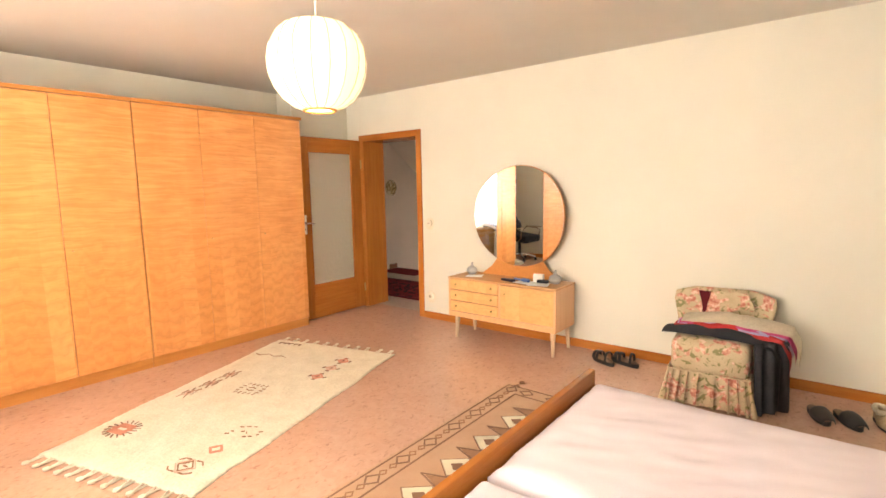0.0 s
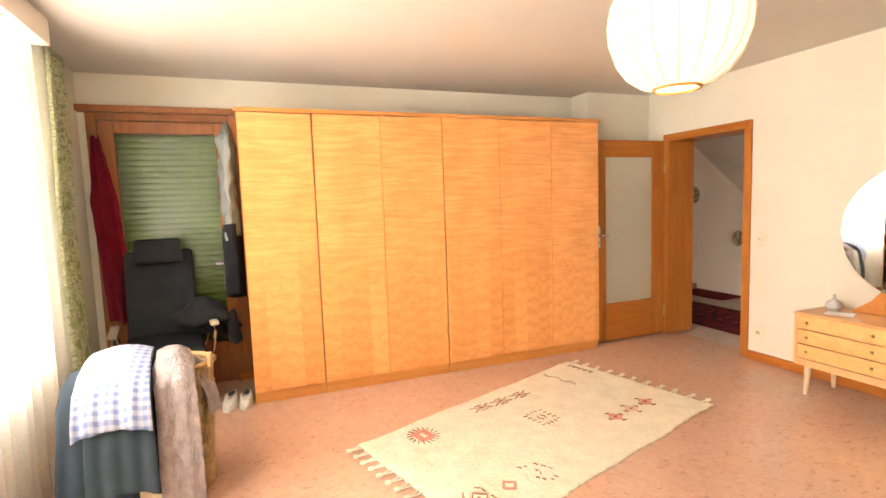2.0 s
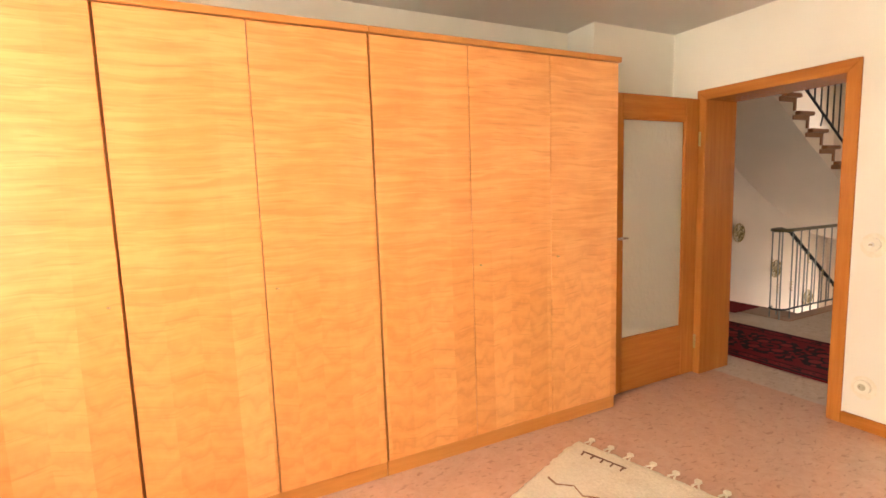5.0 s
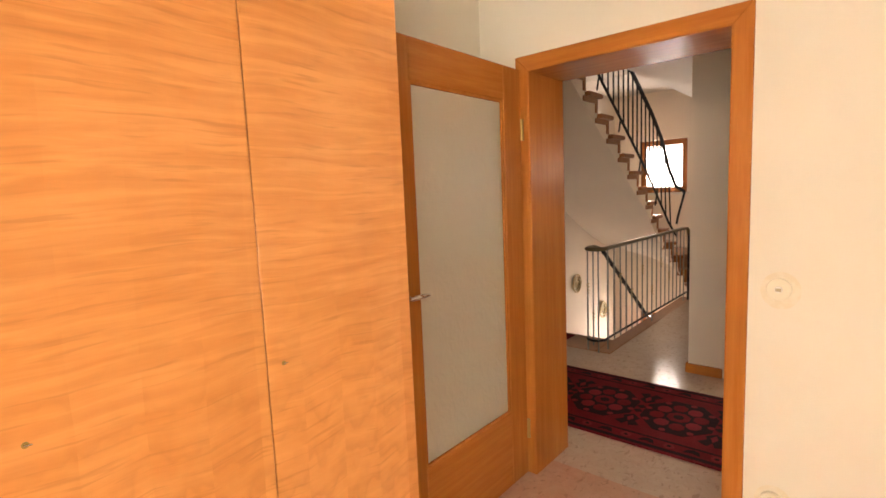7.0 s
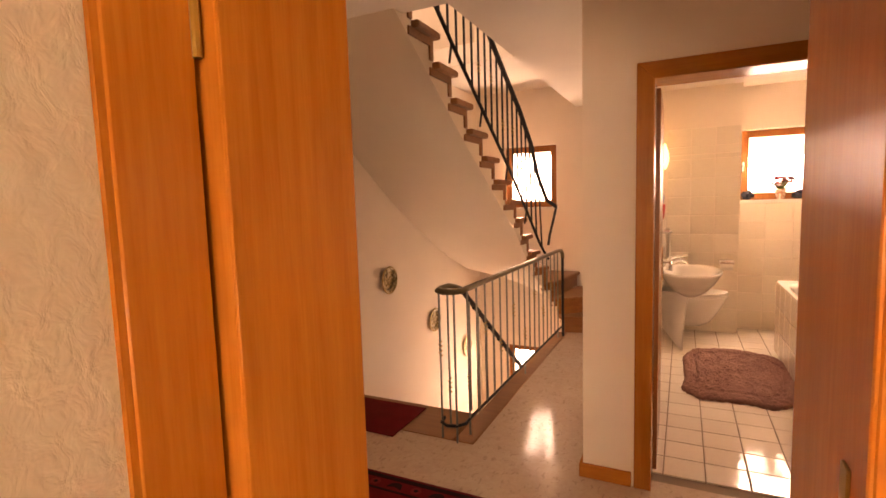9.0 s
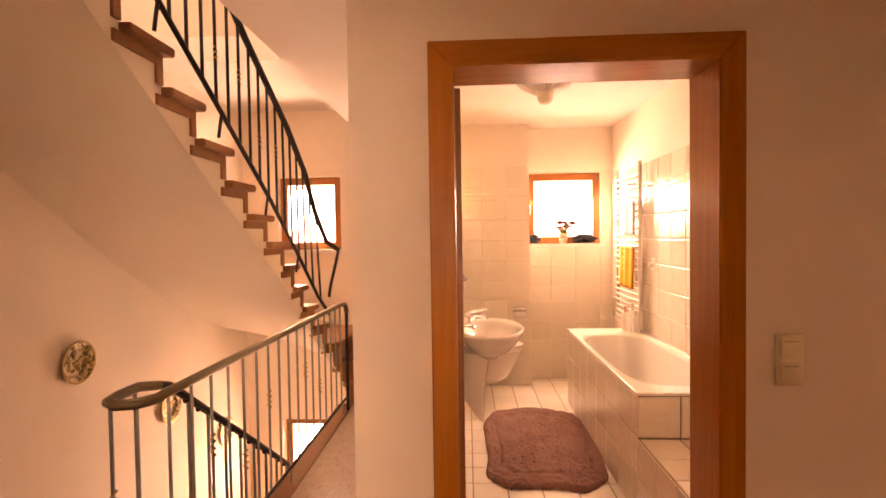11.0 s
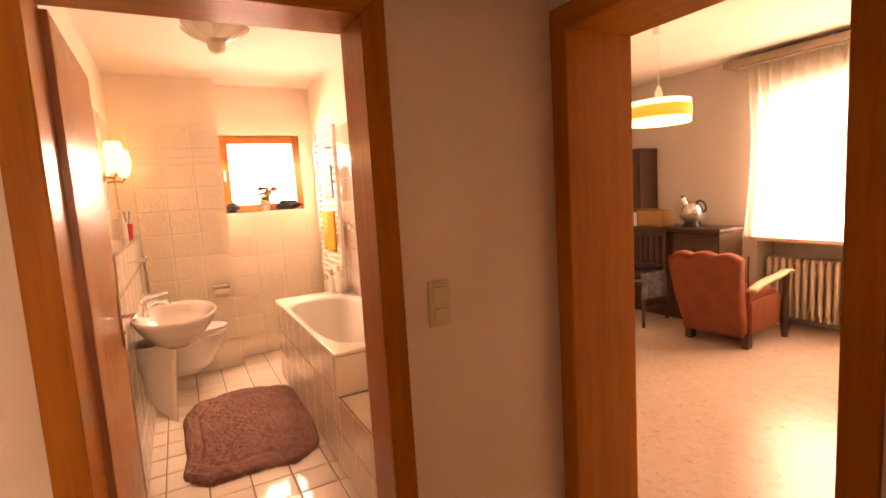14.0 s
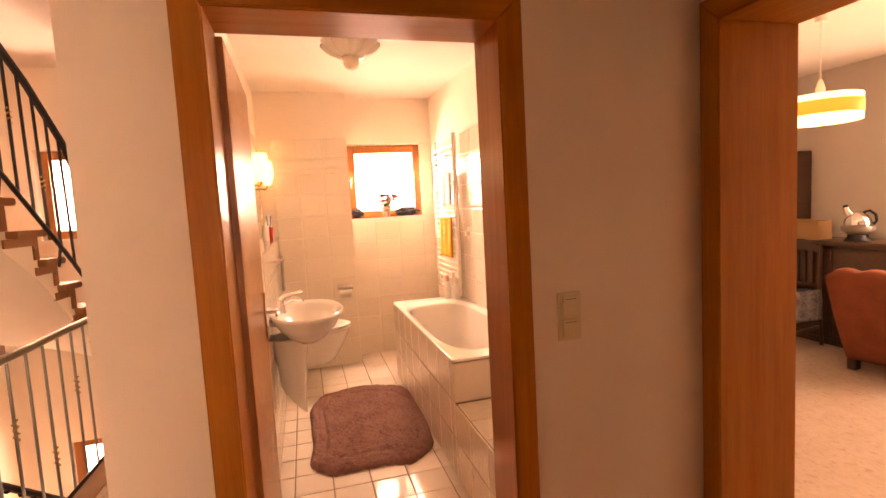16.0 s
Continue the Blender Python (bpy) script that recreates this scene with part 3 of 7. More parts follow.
# bed
PINK = cloth("pale pink bed sheet", (0.82, 0.73, 0.77), (0.77, 0.67, 0.71), 300, 0.8, 0.15)
bed = thing("double_bed", pose(0.1, 1.4, 0), "low double bed with an orange wood footboard", "bed")
part("footboard", box(B(), -0.992, -0.957, 0.33, 2.44, 0.06, 0.485, 0.006, 2), DOORWOOD_Y, bed, world=True)
for y0, y1 in ((0.33, 0.36), (2.41, 2.44)):
    part("side_board", box(B(), -0.957, 1.30, y0, y1, 0.14, 0.40, 0.005), DOORWOOD_H, bed, world=True)
part("slat_base", box(B(), -0.95, 1.30, 0.36, 2.41, 0.16, 0.26), PALEWOOD, bed, world=True)
for x in (-0.97, 1.25):
    for y in (0.36, 2.41):
        part("leg", box(B(), x - 0.02, x + 0.02, y - 0.02, y + 0.02, 0, 0.16, 0.003), DOORWOOD, bed, world=True)
part("headboard", box(B(), 1.30, 1.335, 0.33, 2.44, 0.0, 0.80, 0.006, 2), DOORWOOD_Y, bed, world=True)


def mattress(y0, y1, seed):
    def top(u, v):
        x, y = -0.945 + u * 2.23, y0 + v * (y1 - y0)
        e = min(u, 1 - u, 0.5 * min(v, 1 - v) * (y1 - y0) / 1.0)
        drop = 0.06 * math.exp(-(min(u * 2.2, (1 - u) * 2.2, v * (y1 - y0), (1 - v) * (y1 - y0)) / 0.035))
        w = 0.010 * noise.noise(Vector((x * 2.2, y * 2.0, seed))) + 0.014 * max(0.0, noise.noise(Vector((x * 2.2 + y * 1.5, y * 10 - x * 4, seed + 4)))) + 0.004 * noise.noise(Vector((x * 9, y * 14 - x * 5, seed + 8)))
        return (x, y, 0.462 - drop + w)
    bm = B()
    n, m = 110, 70
    sheet(bm, top, n, m)
    rim = [e for e in bm.edges if e.is_boundary]
    r = bmesh.ops.extrude_edge_only(bm, edges=rim)
    for v in (g for g in r["geom"] if isinstance(g, bmesh.types.BMVert)):
        v.co.z = 0.262
    bmesh.ops.recalc_face_normals(bm, faces=bm.faces)
    return solo("mattress", bm, PINK, "mattress in a slightly wrinkled pale pink sheet on the bed", "mattress", group="mattresses on the double bed", smooth="all")


mattress(1.375, 2.395, 3.0)
mattress(0.375, 1.335, 9.0)

# globe lamp
GLOBE = glow("lit ivory lamp cocoon", (1.0, 0.90, 0.68), 0.62)
gl = thing("pendant_lamp", pose(-1.65, 1.256, 1.936), "large lit ivory cocoon globe pendant lamp with ribs", "pendant lamp")
prof = [(0.062, -0.165), (0.10, -0.153), (0.138, -0.125), (0.168, -0.082), (0.187, -0.03), (0.191, 0.02), (0.183, 0.072), (0.16, 0.118), (0.125, 0.15), (0.08, 0.166), (0.03, 0.171)]
bm = B()
rings = []
seg = 72
for r, h in prof:
    rings.append([bm.verts.new((r * k2 * math.cos(a), r * k2 * math.sin(a), h)) for a, k2 in ((2 * math.pi * k / seg, 1 - 0.016 * (1 - abs(math.cos(9 * 2 * math.pi * k / seg)))) for k in range(seg))])
for a, b in zip(rings, rings[1:]):
    for k in range(seg):
        bm.faces.new((a[k], a[(k + 1) % seg], b[(k + 1) % seg], b[k]))
globe = part("shade", bm, GLOBE, gl, smooth="all")
for k in range(18):
    a = 2 * math.pi * (k + 0.5) / 18 + 0.087
    part("rib", tube(B(), [(r * 1.0 * math.cos(a), r * 1.0 * math.sin(a), h) for r, h in prof], 0.0024, 5), base("rib wire", (0.66, 0.57, 0.38), 0.5) if k == 0 else bpy.data.materials["rib wire"], gl)
part("ring", tube(B(), [(0.062 * math.cos(t), 0.062 * math.sin(t), -0.166) for t in (2 * math.pi * k / 24 for k in range(24))], 0.006, 8, close=True), MAPLE_EDGE, gl, "wooden ring")
part("cord", tube(B(), [(0, 0, 0.165), (0, 0, H - 1.936 - 0.03)], 0.003, 6), WHITE, gl)
part("ceiling_rose", lathe(B(), [(0.0, -0.06), (0.03, -0.055), (0.045, -0.02), (0.045, 0.0)], (0, 0, H - 1.936), 20), WHITE, gl)

# rugs
WOOLRUG = cloth("thick cream wool", (0.77, 0.70, 0.56), (0.64, 0.565, 0.43), 75, 0.95)
paint(WOOLRUG, None, None, noise_of(WOOLRUG, coords(WOOLRUG, (1, 1, 1)), 70, 4, 0.65, 0.6), 0.007)
RUGRED, RUGDARK, RUGBROWN = cloth("rug red wool", (0.70, 0.30, 0.20)), cloth("rug dark wool", (0.25, 0.14, 0.09)), cloth("rug brown wool", (0.34, 0.18, 0.10))
RA, RB, RC, RD = Vector((-4.195, 2.65)), Vector((-2.97, 2.985)), Vector((-2.345, 0.935)), Vector((-3.45, 0.595))
br = thing("wool_rug", pose(-3.23, 1.79, 0), "cream shaggy wool rug with small red and brown motifs", "rug")


def rug_at(u, v):
    p = (RD * (1 - u) + RC * u) * (1 - v) + (RA * (1 - u) + RB * u) * v
    return p


def rug_top(u, v):
    p = rug_at(u, v)
    e = min(u, 1 - u, v, 1 - v)
    near = math.exp(-e / 0.02)
    wob = near * (0.014 * noise.noise(Vector((p.x * 3, p.y * 3, 1))) + 0.009 * noise.noise(Vector((p.x * 30, p.y * 30, 4))))
    pile = 0.004 * noise.noise(Vector((p.x * 9, p.y * 9, 0))) + 0.004 * noise.noise(Vector((p.x * 60, p.y * 60, 7)))
    return (p.x + wob, p.y + wob, 0.015 - 0.009 * math.exp(-e / 0.012) + pile)


bm = sheet(B(), rug_top, 130, 220)
r = bmesh.ops.extrude_edge_only(bm, edges=[e for e in bm.edges if e.is_boundary])
for v in (g for g in r["geom"] if isinstance(g, bmesh.types.BMVert)):
    v.co.z = 0.001
part("body", bm, WOOLRUG, br, smooth="all", world=True)


def stroke(bm, pts, w, z=0.0215):
    """A flat woven stroke along points on the floor plan."""
    for a, b in zip(pts, pts[1:]):
        a, b = Vector(a), Vector(b)
        d = (b - a).normalized()
        n = Vector((-d.y, d.x)) * w / 2
        q = [a - n - d * w * 0.3, b - n + d * w * 0.3, b + n + d * w * 0.3, a + n - d * w * 0.3]
        prism(bm, [(p.x, p.y) for p in q], 2, z - 0.006, z)
    return bm


def motif(cx, cy, strokes, w, mat, turn=16.5, size=1.0):
    """Woven strokes round a point of the rug: the first is the motif, the others its stitches."""
    c, s = math.cos(radians(turn)), math.sin(radians(turn))
    first = None
    for st in strokes:
        bm = stroke(B(), [(cx + size * (c * x - s * y), cy + size * (s * x + c * y)) for x, y in st], w, 0.0195)
        ob = part("stitch" if first else "motif", bm, mat, first or br, world=True, smooth=False)
        first = first or ob


def diamond(rx, ry, x=0.0, y=0.0):
    return [(x - rx, y), (x, y - ry), (x + rx, y), (x, y + ry), (x - rx, y)]


PEACH = cloth("rug peach wool", (0.74, 0.46, 0.34))
motif(-3.372, 0.993, [[(-0.058, y), (0.058, y)] for y in (-0.045, -0.026, 0.026, 0.045)] + [[(-0.045, -0.03), (-0.045, 0.03)], [(0.045, -0.03), (0.045, 0.03)], [(-0.075, 0.0), (-0.05, 0.0)], [(0.05, 0.0), (0.075, 0.0)]], 0.021, RUGRED)
motif(-3.372, 0.993, [[(0.078 * math.cos(a), 0.07 * math.sin(a)), (0.112 * math.cos(a + 0.1), 0.10 * math.sin(a + 0.1))] for a in (2 * math.pi * k / 18 for k in range(18))], 0.006, RUGDARK)
motif(-2.63, 1.035, [diamond(0.052, 0.05), [(-0.012, 0), (0.012, 0)], [(-0.085, 0.035), (-0.06, 0.06), (-0.02, 0.06)], [(0.02, 0.06), (0.06, 0.06), (0.085, 0.035)], [(-0.085, -0.035), (-0.06, -0.06), (-0.02, -0.06)], [(0.02, -0.06), (0.06, -0.06), (0.085, -0.035)]], 0.007, RUGBROWN)
motif(-2.63, 1.035, [diamond(0.07, 0.064)], 0.006, PEACH)
motif(-2.667, 1.22, [diamond(0.042, 0.04)], 0.015, RUGRED)
motif(-2.72, 1.42, [[(x, y), (x + dx, y + dy)] for x, y, dx, dy in ((-0.10, -0.05, 0.02, 0.008), (-0.07, 0.045, 0.022, 0.008), (-0.03, 0.06, 0.022, 0.01), (0.01, 0.072, 0.022, 0.008), (-0.02, 0.0, 0.014, 0.012), (0.012, 0.008, 0.012, -0.012), (0.03, -0.045, 0.016, 0.006), (0.06, -0.03, 0.016, 0.006), (0.085, 0.035, 0.018, 0.006), (0.095, 0.0, 0.012, 0.005), (-0.085, -0.015, 0.012, 0.006))], 0.006, RUGBROWN)
motif(-3.286, 1.80, [[(-0.08 + 0.04 * k, y), (-0.072 + 0.04 * k, y + 0.026)] for k in range(5) for y in (-0.085, 0.06)] + [[(x, -0.04 + 0.035 * k), (x + 0.024, -0.036 + 0.035 * k)] for k in range(3) for x in (-0.10, 0.078)] + [[(-0.03, -0.01), (0.0, -0.025), (0.03, -0.01)], [(-0.03, 0.015), (0.0, 0.03), (0.03, 0.015)]], 0.0065, RUGBROWN)
for k in range(3):
    cx, cy = -3.595 - 0.045 * k, 1.50 + 0.18 * k
    motif(cx, cy, [[(-0.032, -0.08), (0.032, 0.08)], [(0.032, -0.08), (-0.032, 0.08)], [(-0.04, -0.03), (-0.04, 0.03)], [(0.04, -0.03), (0.04, 0.03)]], 0.006, RUGBROWN)
    motif(cx, cy, [diamond(0.02, 0.04)], 0.011, PEACH)
    motif(cx, cy, [[(-0.01, 0), (0.01, 0)]], 0.011, RUGDARK)
motif(-3.83, 2.31, [[(-0.16, 0.0), (-0.1, -0.022), (-0.03, 0.022), (0.04, -0.018), (0.1, 0.018), (0.16, 0.0)]], 0.006, RUGBROWN)
motif(-3.96, 2.60, [[(-0.12, 0.015), (0.12, 0.015)]] + [[(-0.11 + 0.055 * k, 0.015), (-0.11 + 0.055 * k, -0.02)] for k in range(5)], 0.008, RUGDARK)
for (cx, cy), m in zip(((-3.084, 2.24), (-3.14, 2.42), (-3.192, 2.59)), (RUGRED, PEACH, RUGRED)):
    motif(cx, cy, [diamond(0.048, 0.05), diamond(0.024, 0.026)], 0.012, m)
    motif(cx, cy, [[(-0.07, -0.012), (-0.062, 0.012)], [(0.062, -0.012), (0.07, 0.012)], [(0, -0.012), (0, 0.012)], [(-0.012, 0.06), (0.012, 0.062)], [(-0.012, -0.062), (0.012, -0.06)]], 0.010, RUGDARK)
for end, (p, q), out in ((0, (RD, RC), -1), (1, (RA, RB), 1)):
    n = 13 if end == 0 else 11
    d = (q - p) / n
    away = Vector((-d.y, d.x)).normalized() * (-1 if end == 0 else 1)
    for k in range(n):
        a = p + d * (k + 0.5) + d * 0.2 * noise.noise(Vector((k, end, 0)))
        ln = 0.085 if end == 0 else 0.05
        sw = d.normalized() * 0.03 * noise.noise(Vector((k * 1.7, end + 5, 0)))
        tip = a + away * ln + sw
        bm = B()
        for j in (-0.6, 0.6):
            b0 = a + d.normalized() * 0.025 * j
            tube(bm, [(b0.x, b0.y, 0.010), ((b0.x + tip.x) / 2, (b0.y + tip.y) / 2, 0.009), (tip.x, tip.y, 0.010)], 0.0055, 5)
        bmesh.ops.create_icosphere(bm, subdivisions=1, radius=0.021, matrix=Matrix.Translation((tip.x, tip.y, 0.012)) @ Matrix.Diagonal((1, 1, 0.55, 1)))
        part("tassel", bm, WOOLRUG, br, "knotted cream tassel", world=True)

# flat-woven runner beside the bed
TAN = cloth("tan flat weave", (0.50, 0.32, 0.21), (0.44, 0.27, 0.17), 260)
kl = thing("woven_runner", pose(-1.4, 1.6, 0), "tan flat-woven runner rug with dark diamonds beside the bed", "rug")
KX0, KX1, KY0, KY1 = -1.835, -0.90, 0.10, 3.01
part("weave", box(B(), KX0, KX1, KY0, KY1, 0.001, 0.006), TAN, kl, smooth=False, world=True)
KL = lambda bm, pts, w: stroke(bm, pts, w, 0.0085)
bm = B()
for x in (KX0 + 0.02, KX0 + 0.14, KX1 - 0.02, KX1 - 0.14):
    ya, yb = (KY0 + 0.02, KY1 - 0.02) if x in (KX0 + 0.02, KX1 - 0.02) else (KY0 + 0.14, KY1 - 0.14)
    KL(bm, [(x, ya), (x, yb)], 0.009)
for y in (KY0 + 0.02, KY0 + 0.14, KY1 - 0.02, KY1 - 0.14):
    xa, xb = (KX0 + 0.02, KX1 - 0.02) if y in (KY0 + 0.02, KY1 - 0.02) else (KX0 + 0.14, KX1 - 0.14)
    KL(bm, [(xa, y), (xb, y)], 0.009)
part("border_line", bm, RUGDARK, kl, world=True, smooth=False)
for k in range(13):
    y = KY0 + 0.08 + k * 0.229
    bm = KL(B(), [(KX0 + 0.08 + a, y + b) for a, b in diamond(0.042, 0.052)], 0.010)
    part("border_diamond", bm, RUGDARK, kl, world=True, smooth=False)
    bm = B()
    for q in (0.077, 0.152):
        KL(bm, [(KX0 + 0.08 + a, y + q + b) for a, b in diamond(0.02, 0.026)], 0.008)
    part("border_knot", bm, RUGBROWN, kl, world=True, smooth=False)
for k in range(3):
    bm = KL(B(), [(KX0 + 0.2 + k * 0.2 + a, KY1 - 0.08 + b) for a, b in diamond(0.05, 0.04)], 0.010)
    part("border_diamond", bm, RUGDARK, kl, world=True, smooth=False)
IVORY = cloth("ivory rug wool", (0.74, 0.68, 0.52))
for k in range(8):
    y = 2.52 - k * 0.31
    c = KX0 + 0.36
    part("lozenge", prism(B(), [(c - 0.115, y), (c, y - 0.10), (c + 0.115, y), (c, y + 0.10)], 2, 0.006, 0.0085), IVORY, kl, world=True, smooth=False)
    part("lozenge_line", KL(B(), [(c + a, y + b) for a, b in diamond(0.115, 0.10)], 0.008), RUGDARK, kl, world=True, smooth=False)
    part("lozenge_core", prism(B(), [(c - 0.045, y), (c, y - 0.04), (c + 0.05, y), (c, y + 0.04)], 2, 0.0085, 0.010), RUGDARK, kl, world=True, smooth=False)
    part("chevron", prism(B(), [(c - 0.09, y + 0.155), (c + 0.14, y + 0.06), (c + 0.14, y + 0.25)], 2, 0.006, 0.0082), RUGBROWN, kl, world=True, smooth=False)
    part("chevron_line", KL(B(), [(c + 0.14, y + 0.06), (c - 0.12, y + 0.155), (c + 0.14, y + 0.25)], 0.008), RUGDARK, kl, world=True, smooth=False)


# bedroom: balcony door with its closed shutter
bd = thing("door_4", pose(-5.08, -0.53, 0), "brown wood balcony door with patterned glass before a closed green shutter", "balcony door", "", "structure")
part("lintel_board", box(B(), -5.06, -4.985, -1.108, -0.005, 2.245, 2.295, 0.004), DARKDOOR, bd, world=True)
for y0, y1 in ((-1.06, -0.99), (-0.07, 0.0)):
    part("frame", box(B(), -5.20, -5.035, y0, y1, 0, 2.25, 0.003), DARKDOOR, bd, world=True)
part("frame", box(B(), -5.20, -5.035, -0.99, -0.07, 2.19, 2.25, 0.003), DARKDOOR, bd, world=True)
for y0, y1 in ((-0.988, -0.885), (-0.175, -0.072)):
    part("stile", box(B(), -5.115, -5.05, y0, y1, 0.01, 2.188, 0.004), DARKDOOR, bd, world=True)
part("rail", box(B(), -5.113, -5.052, -0.885, -0.175, 2.09, 2.188, 0.004), DARKDOOR, bd, world=True)
part("rail", box(B(), -5.113, -5.052, -0.885, -0.175, 0.01, 0.36, 0.004), DARKDOOR, bd, world=True)
RIPPLE = glass("rippled door glass", (0.93, 0.96, 0.88), 0.12, 0.0)
paint(RIPPLE, None, None, noise_of(RIPPLE, coords(RIPPLE, (40, 40, 16)), 1.0, 2), 0.006)
part("pane", box(B(), -5.088, -5.080, -0.885, -0.175, 0.36, 2.09), RIPPLE, bd, "rippled glass", world=True)
part("handle", tube(B(), [(-5.05, -0.12, 1.03), (-5.01, -0.12, 1.03), (-5.005, -0.13, 1.03), (-5.005, -0.235, 1.03)], 0.008, 8), WHITE, bd, "white lever handle", world=True)
SHUTTER = cloth("green shutter slat", (0.27, 0.40, 0.13), (0.21, 0.33, 0.10), 30, 0.45, 0.0)
sh = thing("roller_shutter", pose(-5.27, -0.53, 0), "closed pale green roller shutter outside the balcony door", "shutter")
for k in range(46):
    z = 0.02 + k * 0.0485
    bm = prism(B(), [(-5.285, z), (-5.272, z + 0.004), (-5.267, z + 0.024), (-5.272, z + 0.043), (-5.285, z + 0.047)], 1, -1.05, -0.01)
    part("slat", bm, SHUTTER, sh, world=True, smooth=False)
# added backing behind the slats, keeps the sky out of the doorway
setting("backdrop_balcony", boxes((-5.36, -5.35, -1.06, 0.0, 0, 2.26)), DARKDOOR, "dark backing added unseen behind the closed shutter")

# bedroom window and curtains
def window_frame(name, label, m, w, h, bar, mat, panes=1, depth=0.06):
    """A window in the plane x-z of its own pose, its lower left corner at the origin."""
    t = thing(name, m, label, "window", "", "structure")
    fr = [(0, bar, 0, h), (w - bar, w, 0, h), (bar, w - bar, 0, bar), (bar, w - bar, h - bar, h)]
    for k in range(1, panes):
        x = w * k / panes
        fr.append((x - bar / 2, x + bar / 2, bar, h - bar))
    for x0, x1, z0, z1 in fr:
        part("frame", box(B(), x0, x1, -depth / 2, depth / 2, z0, z1, 0.004), mat, t)
    for k in range(panes):
        p = part("pane", box(B(), w * k / panes + bar * 0.4, w * (k + 1) / panes - bar * 0.4, -0.003, 0.003, bar * 0.5, h - bar * 0.5), CLEAR, t, "clear window glass")
        p.visible_shadow = False
    return t


window_frame("window_1", "wide white-framed bedroom window behind sheer curtains", pose(-3.75, -1.26, 0.75), 3.5, 1.65, 0.06, WHITE, 3)
SKYGLOW = glow("overcast sky", (1.0, 1.0, 1.0), 2.0)
setting("backdrop_bedroom", boxes((-5.5, 1.5, -2.7, -2.69, -0.8, 3.2)), SKYGLOW, "white overcast sky beyond the bedroom window")
VOILE = sheer("white voile", (0.80, 0.77, 0.71), 0.16)
cu = thing("sheer_curtain", pose(-2.1, -0.98, 0.05), "long white sheer curtain before the bedroom window", "curtain")
part("voile", sheet(B(), lambda u, v: (-3.98 + u * 3.85, -0.985 + 0.028 * math.sin(u * 210 + 0.8 * math.sin(v * 3)) + 0.012 * math.sin(u * 77 + v), 0.04 + v * 2.37), 420, 14), VOILE, cu, world=True, smooth="all")
GREENC = sheer("green patterned curtain cloth", (0.52, 0.54, 0.36), 0.04)
nt = GREENC.node_tree
gm = ramp(GREENC, noise_of(GREENC, coords(GREENC, (9, 9, 9)), 1.3, 3, 0.5, 2.5), (0.42, (0.44, 0.48, 0.26)), (0.50, (0.84, 0.82, 0.66)), (0.58, (0.58, 0.63, 0.38)))
for n in nt.nodes:
    if n.type in ("BSDF_DIFFUSE", "BSDF_TRANSLUCENT"):
        nt.links.new(gm, n.inputs["Color"])
gc = thing("side_curtain", pose(-4.08, -0.96, 0.05), "green leaf-patterned side curtain hanging beside the voile", "curtain")
part("drape", sheet(B(), lambda u, v: (-4.19 + 0.02 * (1 - v) + u * 0.24, -0.975 + 0.045 * math.sin(u * 26 + 0.6 * v) + 0.01 * math.sin(v * 9), 0.04 + v * 2.37), 50, 24, 0.002), GREENC, gc, world=True, smooth="all")
bx = thing("curtain_cornice", pose(-2.0, -1.0, 2.42), "white boxed curtain cornice along the ceiling", "cornice")
part("front", box(B(), -3.89, 0.2, -0.915, -0.89, 2.395, 2.535, 0.003), CEIL_WHITE, bx, world=True)
part("side", box(B(), -3.89, -3.865, -1.108, -0.915, 2.395, 2.535, 0.003), CEIL_WHITE, bx, world=True)

# recliner in the corner
CHAIRCL = cloth("charcoal chair cloth", (0.035, 0.036, 0.04), (0.022, 0.022, 0.025), 260)
rc = thing("recliner_chair", pose(-4.62, -0.58, 0, 0, 0, 100), "charcoal upholstered swivel recliner with metal armrests and a headrest", "armchair")


def cushion(bm, w, d, h, m, n=10, puff=0.012):
    """A soft block of width w, depth d and height h, centred, at pose m."""
    r = bmesh.ops.create_cube(bm, size=1.0, matrix=Matrix.Diagonal((w, d, h, 1)))
    es = list({e for v in r["verts"] for e in v.link_edges})
    g = bmesh.ops.bevel(bm, geom=es, offset=min(w, d, h) * 0.32, segments=4, affect="EDGES", profile=0.6)
    vs = list({v for f in g["faces"] for v in f.verts} | {v for v in r["verts"] if v.is_valid})
    for v in vs:
        v.co += Vector((noise.noise(v.co * 7), noise.noise(v.co * 7 + Vector((5, 0, 0))), noise.noise(v.co * 7 + Vector((0, 5, 0))))) * puff
    bmesh.ops.transform(bm, matrix=m, verts=vs)
    return bm


part("seat", cushion(B(), 0.50, 0.52, 0.13, pose(0, -0.06, 0.46, 6)), CHAIRCL, rc)
part("backrest", cushion(B(), 0.48, 0.11, 0.76, pose(0, 0.27, 0.80, -17)), CHAIRCL, rc)
part("headrest", cushion(B(), 0.33, 0.09, 0.19, pose(0, 0.275, 1.17, -14)), CHAIRCL, rc)
for s in (-1, 1):
    arm = part("armrest", tube(B(), [(s * 0.27, 0.17, 0.40), (s * 0.31, 0.15, 0.56), (s * 0.31, 0.05, 0.645), (s * 0.31, -0.18, 0.635), (s * 0.31, -0.27, 0.60), (s * 0.29, -0.25, 0.46), (s * 0.25, -0.15, 0.41)], 0.011, 8), CHROME, rc, "chrome armrest loop")
    part("arm_pad", box(B(), s * 0.31 - 0.028, s * 0.31 + 0.028, -0.30, 0.06, 0.645, 0.672, 0.01, 2), wood("arm pad wood", (0.5, 0.42, 0.33), (0.38, 0.3, 0.22), (8, 1, 8)) if s < 0 else bpy.data.materials["arm pad wood"], arm, "pale wood arm pad")
